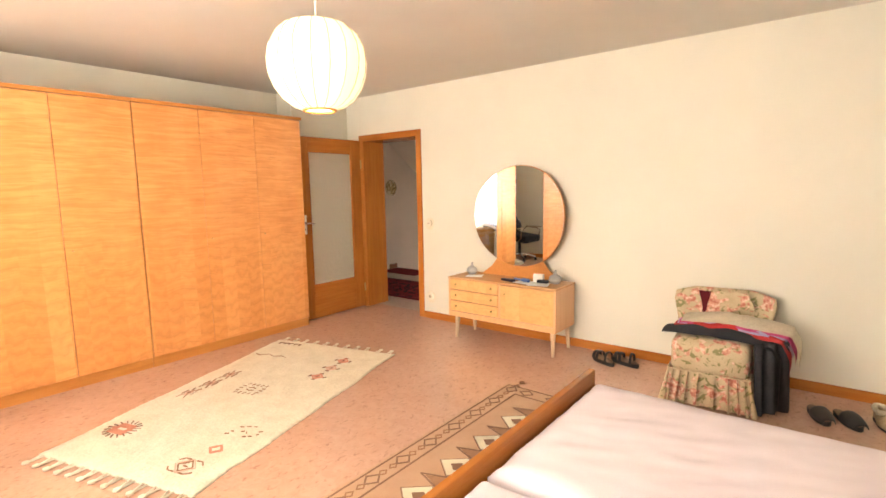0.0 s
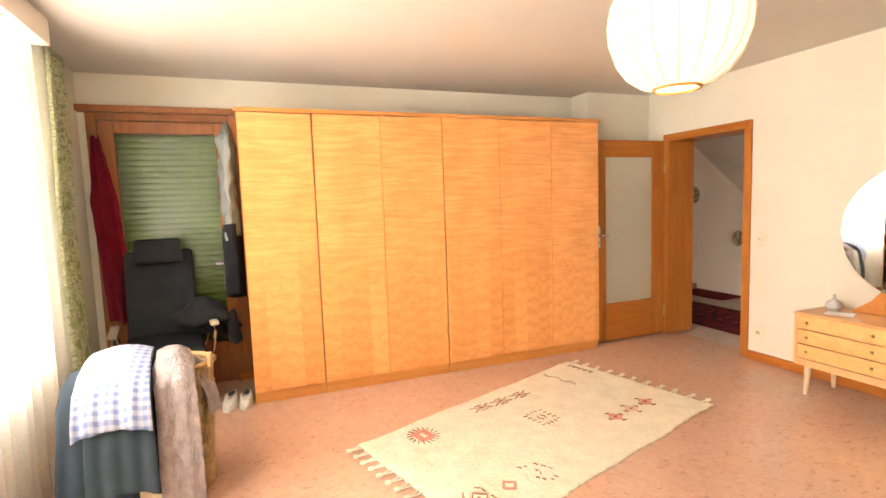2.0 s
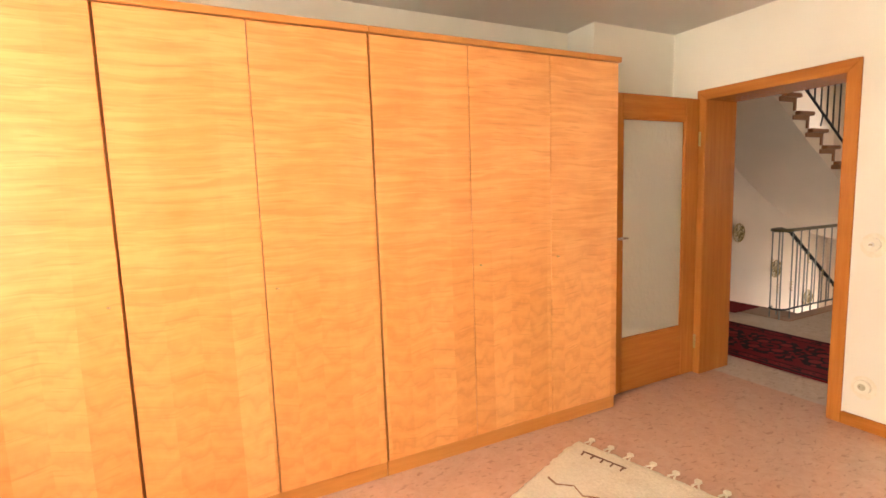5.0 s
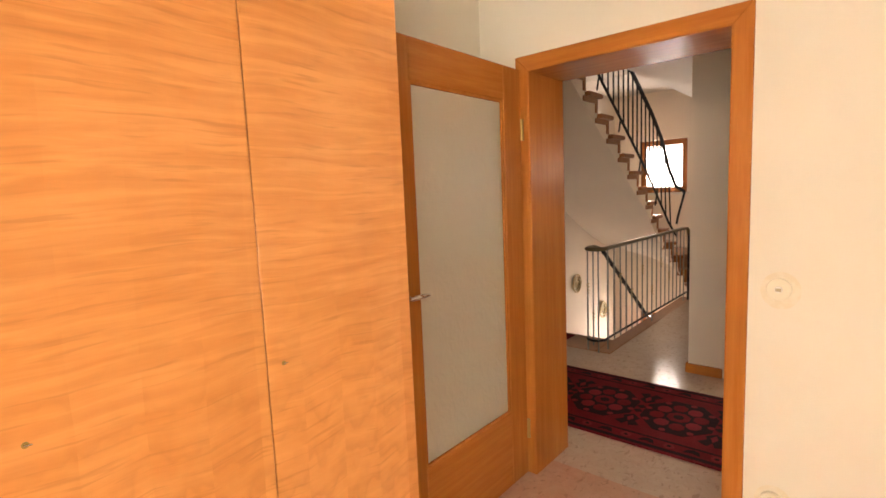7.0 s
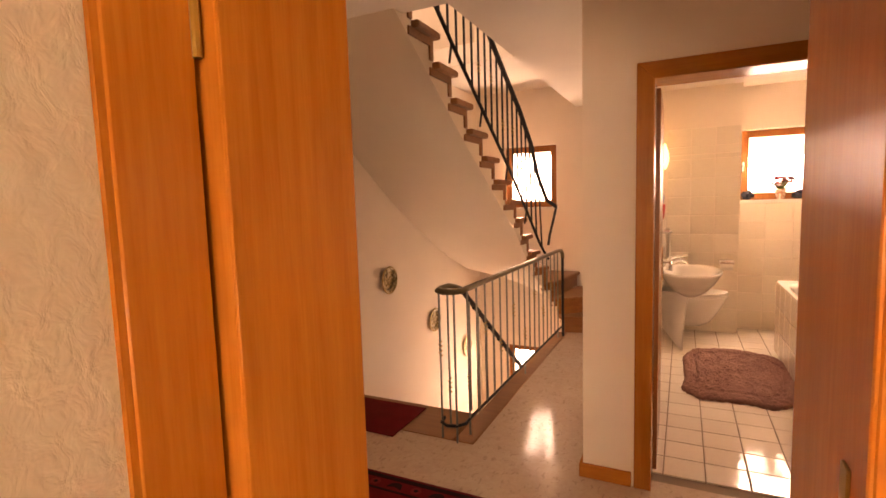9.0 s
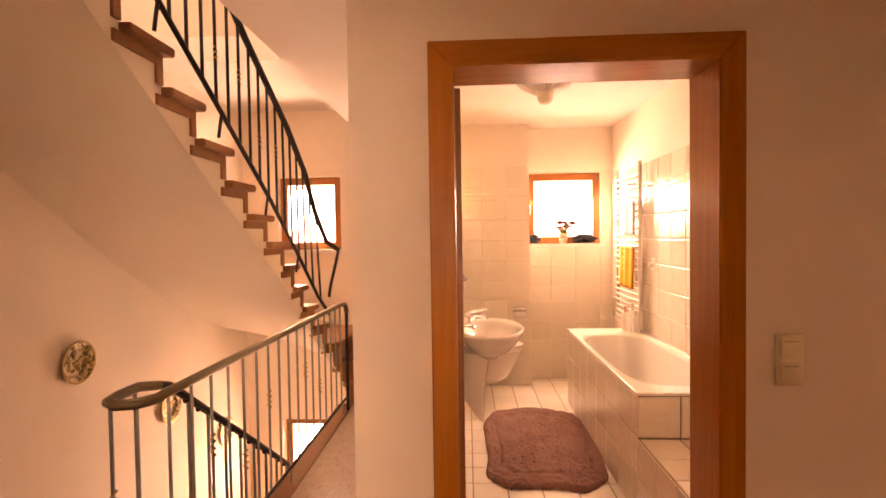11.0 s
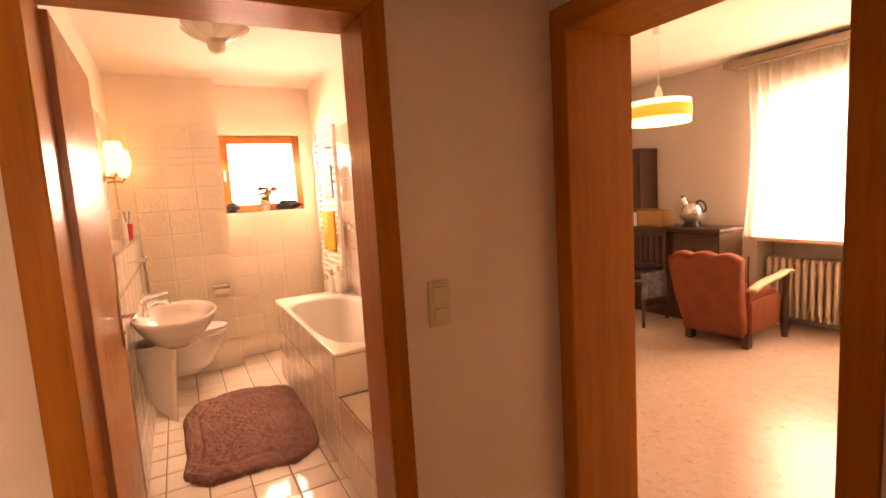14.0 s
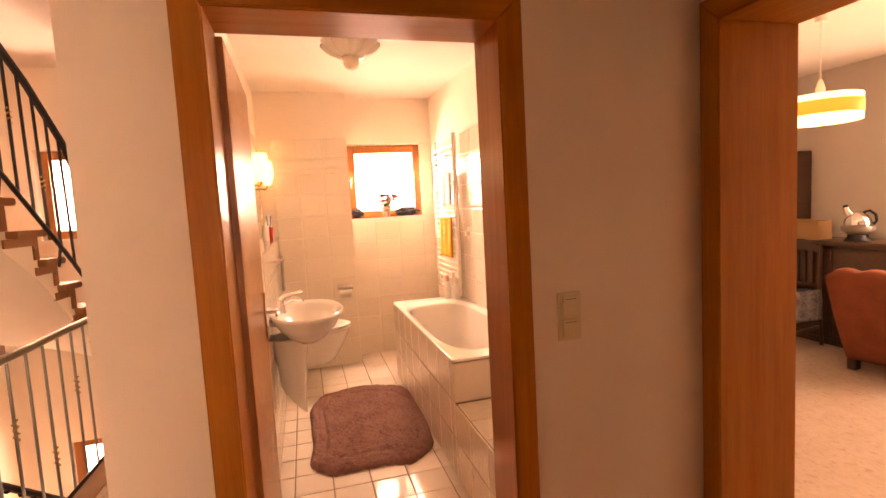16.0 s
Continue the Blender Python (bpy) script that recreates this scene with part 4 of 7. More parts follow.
part("column", tube(B(), [(0, 0, 0.10), (0, 0, 0.40)], 0.03, 14), IRON, rc)
for k in range(5):
    a = radians(72 * k + 20)
    l = part("base_arm", tube(B(), [(0, 0, 0.13), (0.16 * math.cos(a), 0.16 * math.sin(a), 0.115), (0.31 * math.cos(a), 0.31 * math.sin(a), 0.07)], [0.024, 0.02, 0.015], 8), CHROME, rc, "chrome base arm")
    part("castor", tube(B(), [(0.31 * math.cos(a) - 0.02 * math.sin(a), 0.31 * math.sin(a) + 0.02 * math.cos(a), 0.03), (0.31 * math.cos(a) + 0.02 * math.sin(a), 0.31 * math.sin(a) - 0.02 * math.cos(a), 0.03)], 0.03, 12), IRON, l)


def drape(name, mat, label, cat, fn, nu=24, nv=30, thick=0.006, group=""):
    return solo(name, sheet(B(), fn, nu, nv, thick), mat, label, cat, group=group, smooth="all")


def fold(x, y, z, amp, f=9.0, s=0.0):
    return amp * noise.noise(Vector((x * f, y * f, z * f * 0.35 + s)))


jk = thing("black_jacket", pose(-4.66, -0.27, 0.68), "crumpled black jacket thrown over the recliner's armrest", "jacket")
bm = B()
bmesh.ops.create_icosphere(bm, subdivisions=4, radius=1.0)
for v in bm.verts:
    k = 1 + 0.35 * noise.noise(v.co * 1.7 + Vector((3, 1, 0))) + 0.12 * noise.noise(v.co * 5)
    v.co = Vector((v.co.x * 0.20 * k, v.co.y * 0.20 * k - 0.02, v.co.z * 0.13 * k + 0.05 * v.co.x - 0.10 * max(0.0, v.co.y)))
part("body", bm, BLACKCLOTH, jk, smooth="all")
part("sleeve", sheet(B(), lambda u, v: (0.08 + 0.055 * math.cos(2 * math.pi * u) + 0.02 * math.sin(v * 4), 0.14 + 0.045 * math.sin(2 * math.pi * u) + 0.03 * v, 0.02 - 0.24 * v + 0.012 * math.sin(u * 19 + v * 11)), 18, 12, 0.0, True), BLACKCLOTH, jk, smooth="all")

ROBE = cloth("crimson towelling", (0.24, 0.012, 0.03), (0.15, 0.006, 0.018), 160, 0.95)


def robe(u, v):
    wide = 0.05 + 0.12 * min(1.0, (1 - v) * 3.0) + 0.02 * (1 - v)
    y = -0.985 + 0.07 * (1 - v) + (u - 0.5) * wide
    return (-4.975 + 0.035 * math.sin(u * 13 + v * 2) + fold(y, v * 2, 0, 0.03, 8) + 0.05 * (1 - abs(2 * u - 1)), y, 2.05 - (1 - v) * 1.42 + 0.015 * math.sin(u * 9))


drape("bathrobe", ROBE, "crimson bathrobe hanging from the door frame", "bathrobe", robe, 30, 40)
solo("coat_hook", tube(B(), [(-5.034, -1.0, 2.06), (-4.99, -1.0, 2.06), (-4.975, -1.0, 2.085)], 0.006, 8), BRASS, "small brass coat hook on the door frame", "hook")

FILM = base("clear dry-cleaning film", (0.40, 0.42, 0.40), 0.14, Transmission_Weight=0.4, IOR=1.2, Coat_Weight=0.8, Coat_Roughness=0.06)
paint(FILM, None, None, noise_of(FILM, coords(FILM, (1, 1, 0.5)), 26, 3, 0.6, 1.2), 0.02)


def bag(u, v):
    a = 2 * math.pi * u
    s = 1.0 if v < 0.85 else 1.0 - (v - 0.85) * 5.2
    x = -4.69 + 0.20 * s * math.cos(a)
    y = -0.075 + 0.062 * s * math.sin(a)
    return (x + fold(a, v * 3, 0, 0.03, 2.0), min(y + fold(a, v * 4, 3, 0.035, 2.2), -0.008), 1.26 + v * 0.86 + 0.02 * math.sin(a * 3))


gb = thing("garment_bag", pose(-4.69, -0.07, 1.2), "clothes in crinkled clear film hanging on the wardrobe's side", "garment bag")
part("film", sheet(B(), bag, 36, 30, 0.0, True), FILM, gb, world=True, smooth="all")
part("hanger", tube(B(), [(-4.69, -0.07, 2.05), (-4.69, -0.07, 2.15), (-4.69, -0.045, 2.185), (-4.69, -0.015, 2.19)], 0.003, 6), CHROME, gb, world=True)
DGREY = cloth("grey suit cloth", (0.20, 0.21, 0.205), (0.09, 0.095, 0.095), 14)
part("garment", sheet(B(), lambda u, v: (-4.69 + 0.17 * math.cos(2 * math.pi * u), min(-0.075 + 0.045 * math.sin(2 * math.pi * u), -0.01), 1.30 + v * 0.72), 24, 12, 0.0, True), DGREY, gb, world=True, smooth="all")
drape("black_skirt", BLACKCLOTH, "black skirt hanging under the garment bag by the wardrobe", "skirt", lambda u, v: (-4.68 + 0.21 * math.cos(2 * math.pi * u) + fold(u * 6, v, 0, 0.02, 2), min(-0.075 + 0.062 * math.sin(2 * math.pi * u) + 0.02 * math.sin(u * 40), -0.008), 0.80 + 0.05 * math.cos(2 * math.pi * u) + v * 0.52), 30, 16, 0.0)

# sneakers and other shoes
SOLE = base("white rubber sole", (0.72, 0.68, 0.60), 0.7)
SNEAK = cloth("white sneaker leather", (0.70, 0.66, 0.58), (0.5, 0.47, 0.42), 60, 0.6, 0.0)


SHOE_SHADE = cloth("dark shade inside the shoe", (0.13, 0.11, 0.09))


def shoe(name, m, length, label, upper, sole, high=0.09, opened=True, group="", laces=None, width=0.095, lining=SHOE_SHADE):
    t = thing(name, m, label, "shoe", group)

    def outline(a, r=1.0):
        y = length * 0.5 * math.sin(a)
        w = width * 0.5 * (1.0 - 0.16 * (y < 0) * (-y / (length * 0.5))) * (1 + 0.08 * math.sin(a * 2))
        return (w * math.cos(a) * r, y * r)
    n = 28
    bm = B()
    prism(bm, [outline(2 * math.pi * k / n) for k in range(n)], 2, 0.0, 0.024)
    part("sole", bm, sole, t)

    def up(u, v):
        a = 2 * math.pi * u
        x, y = outline(a)
        toe = max(0.0, y / (length * 0.5))
        h = high * (1 - 0.45 * toe)
        close = v ** 1.6 * (0.55 if not opened else 0.42)
        yy = y * (1 - close) - (length * 0.17) * v ** 1.2 * (1 if toe > 0 else 0.35)
        return (x * (1 - close), yy, 0.022 + h * (1 - (1 - v) ** 2.2))
    part("upper", sheet(B(), up, n, 8, 0.0, True), upper, t, smooth="all")
    if opened:
        # a dark disc over the opening stands in for the shade inside
        part("lining", lathe(B(), [(0, 0.0), (0.5, 0.0), (0.52, 0.004)], (0, -length * 0.16, 0.022 + high * 0.90), 20, width * 0.50, length * 0.40), lining, t, "dark disc for the shade inside the shoe")
    if laces:
        bm = B()
        for k in range(4):
            y = length * (0.02 + 0.055 * k)
            tube(bm, [(-0.024, y, high * 0.98 - k * 0.008), (0.0, y + 0.008, high * 1.05 - k * 0.008), (0.024, y, high * 0.98 - k * 0.008)], 0.003, 5)
        part("laces", bm, laces, t, "white laces")
    return t


shoe("sneaker", pose(-4.47, -0.165, 0, 0, 0, -100), 0.27, "worn white lace-up sneaker beside the wardrobe", SNEAK, SOLE, 0.068, True, "white sneakers", SNEAK)
shoe("sneaker", pose(-4.455, -0.055, 0, 0, 0, -92), 0.27, "worn white lace-up sneaker beside the wardrobe", SNEAK, SOLE, 0.068, True, "white sneakers", SNEAK)
solo("shoelace", tube(B(), [(-4.42, -0.21, 0.06), (-4.45, -0.25, 0.02), (-4.44, -0.30, 0.005), (-4.40, -0.36, 0.004), (-4.41, -0.43, 0.004)], 0.003, 6), SNEAK, "long loose white shoelace on the floor", "shoelace")
BLACKL = base("black shoe leather", (0.02, 0.019, 0.018), 0.4)
DARKSOLE = base("dark sole", (0.03, 0.025, 0.02), 0.7)
FOOTBED = base("worn brown footbed", (0.17, 0.095, 0.055), 0.6)


def foot(a, length, width):
    """Outline of a foot, its toes along +y."""
    y = length * 0.5 * math.sin(a)
    waist = 1.0 - 0.17 * math.exp(-((y / length + 0.08) / 0.16) ** 2) - 0.12 * (y < -length * 0.2)
    return (width * 0.5 * math.cos(a) * waist + 0.006 * math.sin(a), y)


def open_shoe(name, m, length, label, group, mat, bed, width=0.098, straps=(), vamp=None, rim=None, high=0.055, sole=0.026):
    """A sandal or a mule: sole and footbed, with straps across it or a vamp over the toes."""
    t = thing(name, m, label, "shoe", group)
    ring = [2 * math.pi * k / 28 for k in range(28)]
    part("sole", prism(B(), [foot(a, length, width) for a in ring], 2, 0.0, sole, 0.003), DARKSOLE, t)
    part("footbed", prism(B(), [tuple(c * 0.93 for c in foot(a, length, width)) for a in ring], 2, sole + 0.0005, sole + 0.006, 0.002), bed, t, "worn brown footbed")
    for y, w, h in straps:
        part("strap", sheet(B(), lambda u, v: (width * 0.49 * math.cos(math.pi * u), y + (v - 0.5) * w + 0.012 * math.cos(math.pi * u), sole + h * math.sin(math.pi * u) ** 0.7), 14, 3, 0.003), mat, t, "black leather strap")
    if vamp:
        part("vamp", sheet(B(), lambda u, v: (width * 0.52 * math.cos(math.pi * u) * math.cos(v * 1.25) ** 0.45, length * vamp + (length * 0.505 - length * vamp) * v, sole - 0.006 + high * math.sin(math.pi * u) ** 0.6 * (1 - 0.62 * v ** 2)), 16, 10, 0.004), mat, t, smooth="all")
    if rim:
        part("rim", tube(B(), [(x * 0.97, y, sole + 0.012 + high * (0.62 if y < length * 0.05 else 0.8)) for x, y in (foot(a, length * 0.96, width) for a in ring) if y < length * 0.16], 0.015, 8), rim, t, "fleece rim", smooth="all")
        part("quarter", sheet(B(), lambda u, v: (*foot(math.pi * 1.0 + (u - 0.5) * 1.25 * math.pi + 0.5 * math.pi, length * 0.99, width), sole - 0.004 + v * high * 0.75), 24, 3, 0.004), mat, t, smooth="all")
    return t


for x, y, r in ((-1.43, 3.86, 62), (-1.27, 3.92, 74)):
    open_shoe("strap_sandal", pose(x, y, 0, 0, 0, r), 0.25, "black leather strap sandal by the skirting board", "black strap sandals", BLACKL, FOOTBED, straps=((0.075, 0.03, 0.05), (0.035, 0.026, 0.058), (-0.06, 0.022, 0.075)), sole=0.03)
SLIP = base("dark slipper leather", (0.028, 0.022, 0.019), 0.55)
for x, y, r in ((-0.01, 3.68, 24), (0.13, 3.70, 30)):
    open_shoe("dark_slipper", pose(x, y, 0, 0, 0, r + 180), 0.26, "flat dark brown leather mule beside the chair", "dark mules", SLIP, FOOTBED, vamp=0.02)
FLUFF = cloth("tan sheepskin", (0.46, 0.34, 0.22), (0.32, 0.22, 0.13), 50)
FLEECE = cloth("cream fleece", (0.66, 0.56, 0.42), (0.5, 0.40, 0.28), 40)
for x, y, r in ((0.31, 3.76, 20), (0.44, 3.78, 16)):
    open_shoe("fleece_slipper", pose(x, y, 0, 0, 0, r + 180), 0.26, "tan fleece-lined slipper beside the bed", "tan fleece slippers", FLUFF, FLEECE, 0.105, vamp=0.05, rim=FLEECE, high=0.07)

# laundry basket heaped with clothes
WICK = wood("wicker cane", (0.52, 0.34, 0.15), (0.36, 0.21, 0.08), (30, 30, 30), 0.6, 0.0)
wb = thing("wicker_basket", pose(-3.42, -0.44, 0) @ Matrix.Diagonal((1, 1.42, 1, 1)), "tall wicker laundry basket heaped with clothes", "basket")


def cane(z):
    return 0.165 + 0.035 * z
bm = B()
for k in range(7):
    z = 0.02 + k * 0.105
    r = cane(z)
    for j in range(3):
        tube(bm, [((r + 0.004 * math.sin(12 * a + j * 2)) * math.cos(a), (r + 0.004 * math.sin(12 * a + j * 2)) * math.sin(a), z + 0.012 * j) for a in (2 * math.pi * q / 48 for q in range(48))], 0.0055, 5, close=True)
part("band", bm, WICK, wb, "woven cane bands")
bm = B()
for k in range(40):
    for s in (-1, 1):
        a0 = 2 * math.pi * k / 40
        tube(bm, [(cane(z) * math.cos(a0 + s * z * 0.9), cane(z) * math.sin(a0 + s * z * 0.9), z) for z in (0.0, 0.17, 0.34, 0.5, 0.66)], 0.004, 5)
part("lattice", bm, WICK, wb, "open cane lattice")
part("rim", tube(B(), [(0.19 * math.cos(a), 0.19 * math.sin(a), 0.672) for a in (2 * math.pi * q / 40 for q in range(40))], 0.014, 8, close=True), WICK, wb)
part("base", lathe(B(), [(0, 0.0), (0.165, 0.0), (0.165, 0.015), (0, 0.015)]), WICK, wb)
part("handle", tube(B(), [(0.07 + 0.05 * math.cos(t), 0.186, 0.66 + 0.06 * math.sin(t)) for t in (math.pi * k / 10 for k in range(11))], 0.008, 7), WICK, wb)
part("liner", lathe(B(), [(0.155, 0.02), (0.178, 0.65), (0.12, 0.69), (0, 0.70)], (0, 0, 0), 30), cloth("pale liner cloth", (0.52, 0.44, 0.36)), wb)


def over(cx, cy, ang, half, reach, top, drop, flare, seed, lift=0.0):
    """Cloth laid over the heap: u across, v from the middle of the heap outwards and down the side."""
    c, s = math.cos(radians(ang)), math.sin(radians(ang))
    cx, cy = cx + 0.05, cy + 0.13

    def fn(u, v):
        w = (u - 0.5) * 2 * half
        run = v * (reach + drop)
        if run < reach:
            d, z = run, top - 0.10 * (run / reach) ** 2.2
        else:
            q = (run - reach) / max(drop, 1e-3)
            d, z = reach + flare * q + 0.02 * math.sin(q * 3), top - 0.10 - (run - reach)
        x, y = d, w * (1 + 0.15 * v)
        gy = cy + w
        wob = (0.007 * math.sin(w * 46 + seed) + 0.006 * math.sin(w * 90 + 2 * seed)) * min(1.0, v * 1.6) + 0.02 * noise.noise(Vector((gy * 5, run * 3, 1.7)))
        x += wob + lift
        z -= 0.03 * (abs(u - 0.5) * 2) ** 2 - 0.010 * noise.noise(Vector((gy * 7, run * 7, 4.4))) - 0.004 * noise.noise(Vector((w * 20, run * 16, seed)))
        return (cx + c * x - s * y, cy + s * x + c * y, max(z, 0.01))
    return fn


DENIM = cloth("grey-blue denim", (0.065, 0.09, 0.12), (0.035, 0.05, 0.07), 400)
DENIM2 = cloth("slate denim", (0.055, 0.08, 0.10), (0.035, 0.05, 0.065), 400)
KNIT = cloth("mauve-grey quilted satin", (0.44, 0.375, 0.365), (0.31, 0.26, 0.26), 26, 0.4)
paint(KNIT, None, None, noise_of(KNIT, coords(KNIT, (1, 1, 0.6)), 30, 3, 0.6, 1.4), 0.03)
CREAMCL = cloth("cream cotton", (0.72, 0.60, 0.42))
CHECK = base("blue and white checked cotton", (0.5, 0.54, 0.65), 0.9)
cn = CHECK.node_tree
wv = []
for ax in ((0, 1, 0), (0.7, 0, -0.7)):
    w = cn.nodes.new("ShaderNodeTexWave")
    w.wave_type, w.bands_direction = "BANDS", "X"
    w.inputs["Scale"].default_value = 1.0
    dp = cn.nodes.new("ShaderNodeVectorMath")
    dp.operation = "DOT_PRODUCT"
    dp.inputs[1].default_value = tuple(8.5 * q for q in ax)
    cn.links.new(coords(CHECK, (1, 1, 1)), dp.inputs[0])
    cb = cn.nodes.new("ShaderNodeCombineXYZ")
    cn.links.new(dp.outputs["Value"], cb.inputs[0])
    cn.links.new(cb.outputs[0], w.inputs["Vector"])
    wv.append(w.outputs["Fac"])
ca = ramp(CHECK, wv[0], (0.45, (0.46, 0.49, 0.59)), (0.6, (0.18, 0.24, 0.46)))
cb2 = ramp(CHECK, wv[1], (0.45, (0.50, 0.53, 0.62)), (0.6, (0.19, 0.25, 0.48)))
paint(CHECK, mix(CHECK, 0.5, ca, cb2))
drape("blue_jeans", DENIM, "grey-blue jeans hanging over the basket to the floor", "jeans", over(-3.50, -0.80, 2, 0.145, 0.24, 0.70, 0.62, 0.10, 1.0))
drape("slate_trousers", DENIM2, "slate trousers hanging over the basket", "trousers", over(-3.46, -0.69, 4, 0.125, 0.25, 0.735, 0.42, 0.06, 2.3, 0.085), 34, 36)
drape("black_trousers", BLACKCLOTH, "black trousers hanging over the basket", "trousers", over(-3.48, -0.56, 4, 0.10, 0.25, 0.75, 0.46, 0.03, 3.1, 0.012), 30, 36)
drape("cream_shirt", CREAMCL, "cream cotton shirt hem under the trousers", "shirt", over(-3.47, -0.60, 4, 0.07, 0.25, 0.68, 0.60, 0.03, 5.2))
drape("checked_shirt", CHECK, "blue and white checked shirt spread on top of the laundry", "shirt", over(-3.58, -0.72, 4, 0.135, 0.385, 0.79, 0.17, 0.05, 4.2, 0.085), 34, 34)
drape("quilted_dressing_gown", KNIT, "mauve-grey quilted dressing gown hanging over the basket", "dressing gown", over(-3.50, -0.50, 10, 0.085, 0.26, 0.765, 0.64, 0.03, 6.0, 0.045), 30, 44)
drape("quilted_sleeve", KNIT, "mauve-grey quilted sleeve hanging beside the basket handle", "sleeve", over(-3.44, -0.40, 70, 0.06, 0.07, 0.71, 0.20, 0.03, 7.5))

# slipper chair with clothes
FLORAL = cloth("floral chintz", (0.58, 0.46, 0.30), (0.48, 0.37, 0.23), 200)
fn_ = FLORAL.node_tree
col = None
for n in fn_.nodes:
    if n.type == "BSDF_PRINCIPLED":
        col = n.inputs["Base Color"].links[0].from_socket
vn = noise_of(FLORAL, coords(FLORAL, (1, 1, 1)), 12, 2, 0.5, 0.8)
vn2 = noise_of(FLORAL, coords(FLORAL, (1.1, 0.9, 1)), 15, 2, 0.5, 1.4)
col = mix(FLORAL, ramp(FLORAL, vn2, (0.57, (0, 0, 0)), (0.62, (0.85, 0.85, 0.85))), col, (0.20, 0.20, 0.08))
col = mix(FLORAL, ramp(FLORAL, vn, (0.53, (0, 0, 0)), (0.58, (0.85, 0.85, 0.85))), col, ramp(FLORAL, noise_of(FLORAL, coords(FLORAL, (1, 1, 1)), 40, 2), (0.36, (0.45, 0.12, 0.09)), (0.52, (0.66, 0.32, 0.24)), (0.62, (0.78, 0.56, 0.44))))
paint(FLORAL, col)
sc = thing("slipper_chair", pose(-0.56, 3.72, 0, 0, 0, 184), "low slipper chair in floral chintz with a pleated skirt", "chair")
part("seat", cushion(B(), 0.46, 0.52, 0.24, pose(0.05, 0.04, 0.325), puff=0.006), FLORAL, sc)
part("backrest", sheet(B(), lambda u, v: ((u - 0.5) * (0.52 + 0.16 * v - 0.05 * max(0.0, v - 0.8) / 0.2) + 0.02, -0.20 - 0.12 * v + 0.03 * (2 * u - 1) ** 2, 0.33 + 0.345 * v - 0.04 * max(0.0, abs(2 * u - 1) - 0.6) / 0.4 * v), 24, 14, 0.085), FLORAL, sc, smooth="all")
part("frame", box(B(), -0.14, 0.24, -0.20, 0.26, 0.08, 0.24), BLACKWOOD, sc)
part("piping", tube(B(), [(0.05 + 0.238 * max(-1, min(1, 1.5 * math.cos(a))), 0.04 + 0.262 * max(-1, min(1, 1.5 * math.sin(a))), 0.232) for a in (2 * math.pi * k / 60 for k in range(60))], 0.007, 6, close=True), FLORAL, sc, "corded seam above the skirt")
part("skirt", sheet(B(), lambda u, v: (0.05 + (0.232 + 0.035 * (1 - v)) * max(-1, min(1, 1.5 * math.cos(2 * math.pi * u))) + (0.006 + 0.014 * (1 - v)) * math.sin(u * 214 + 2 * math.sin(u * 37)), 0.04 + (0.256 + 0.035 * (1 - v)) * max(-1, min(1, 1.5 * math.sin(2 * math.pi * u))) + (0.006 + 0.016 * (1 - v)) * math.cos(u * 214 + 2 * math.sin(u * 37)), 0.012 + v * 0.222), 300, 6, 0.0, True), FLORAL, sc, "gathered floral skirt", smooth="all")
for x in (-0.12, 0.21):
    for y in (-0.18, 0.24):
        part("leg", tube(B(), [(x, y, 0), (x, y, 0.1)], 0.02, 8), BLACKWOOD, sc)


def pile_cloth(x0, x1, yc, w, z, hang, seed, slope=0.0):
    """Cloth laid along the seat, bulging in the middle and hanging down past its end."""
    def fn(u, v):
        length = (x1 - x0) + hang
        run = v * length
        x = x0 + run if run < x1 - x0 else x1 + 0.05 * math.sin(min(1.0, (run - (x1 - x0)) / 0.12) * 1.5)
        d = max(0.0, run - (x1 - x0))
        y = yc + w * (u - 0.5) * (1 + 0.25 * d) - slope * v - 0.02 * d + 0.012 * math.sin(v * 14 + seed)
        bulge = 0.045 * math.sin(math.pi * min(1.0, run / (x1 - x0))) * (1 - (2 * u - 1) ** 2 * 0.5)
        return (x, y, z + bulge - d + 0.010 * noise.noise(Vector((u * 4, v * 9, seed))) - 0.02 * (2 * u - 1) ** 2)
    return fn


drape("dark_grey_trousers", cloth("charcoal wool", (0.05, 0.05, 0.055)), "charcoal trousers laid across the slipper chair", "trousers", pile_cloth(-0.90, -0.26, 3.60, 0.22, 0.462, 0.40, 1.0, 0.05), 16, 50, 0.0)
drape("charcoal_trouser_leg", cloth("charcoal wool leg", (0.05, 0.05, 0.055)), "charcoal trouser leg hanging at the chair's side", "trousers", lambda u, v: (-0.345 + 0.17 * u + 0.012 * math.sin(u * 17) + 0.02 * v, 3.41 + 0.22 * u + 0.012 * math.cos(u * 19), 0.475 - 0.45 * v), 24, 16, 0.01)
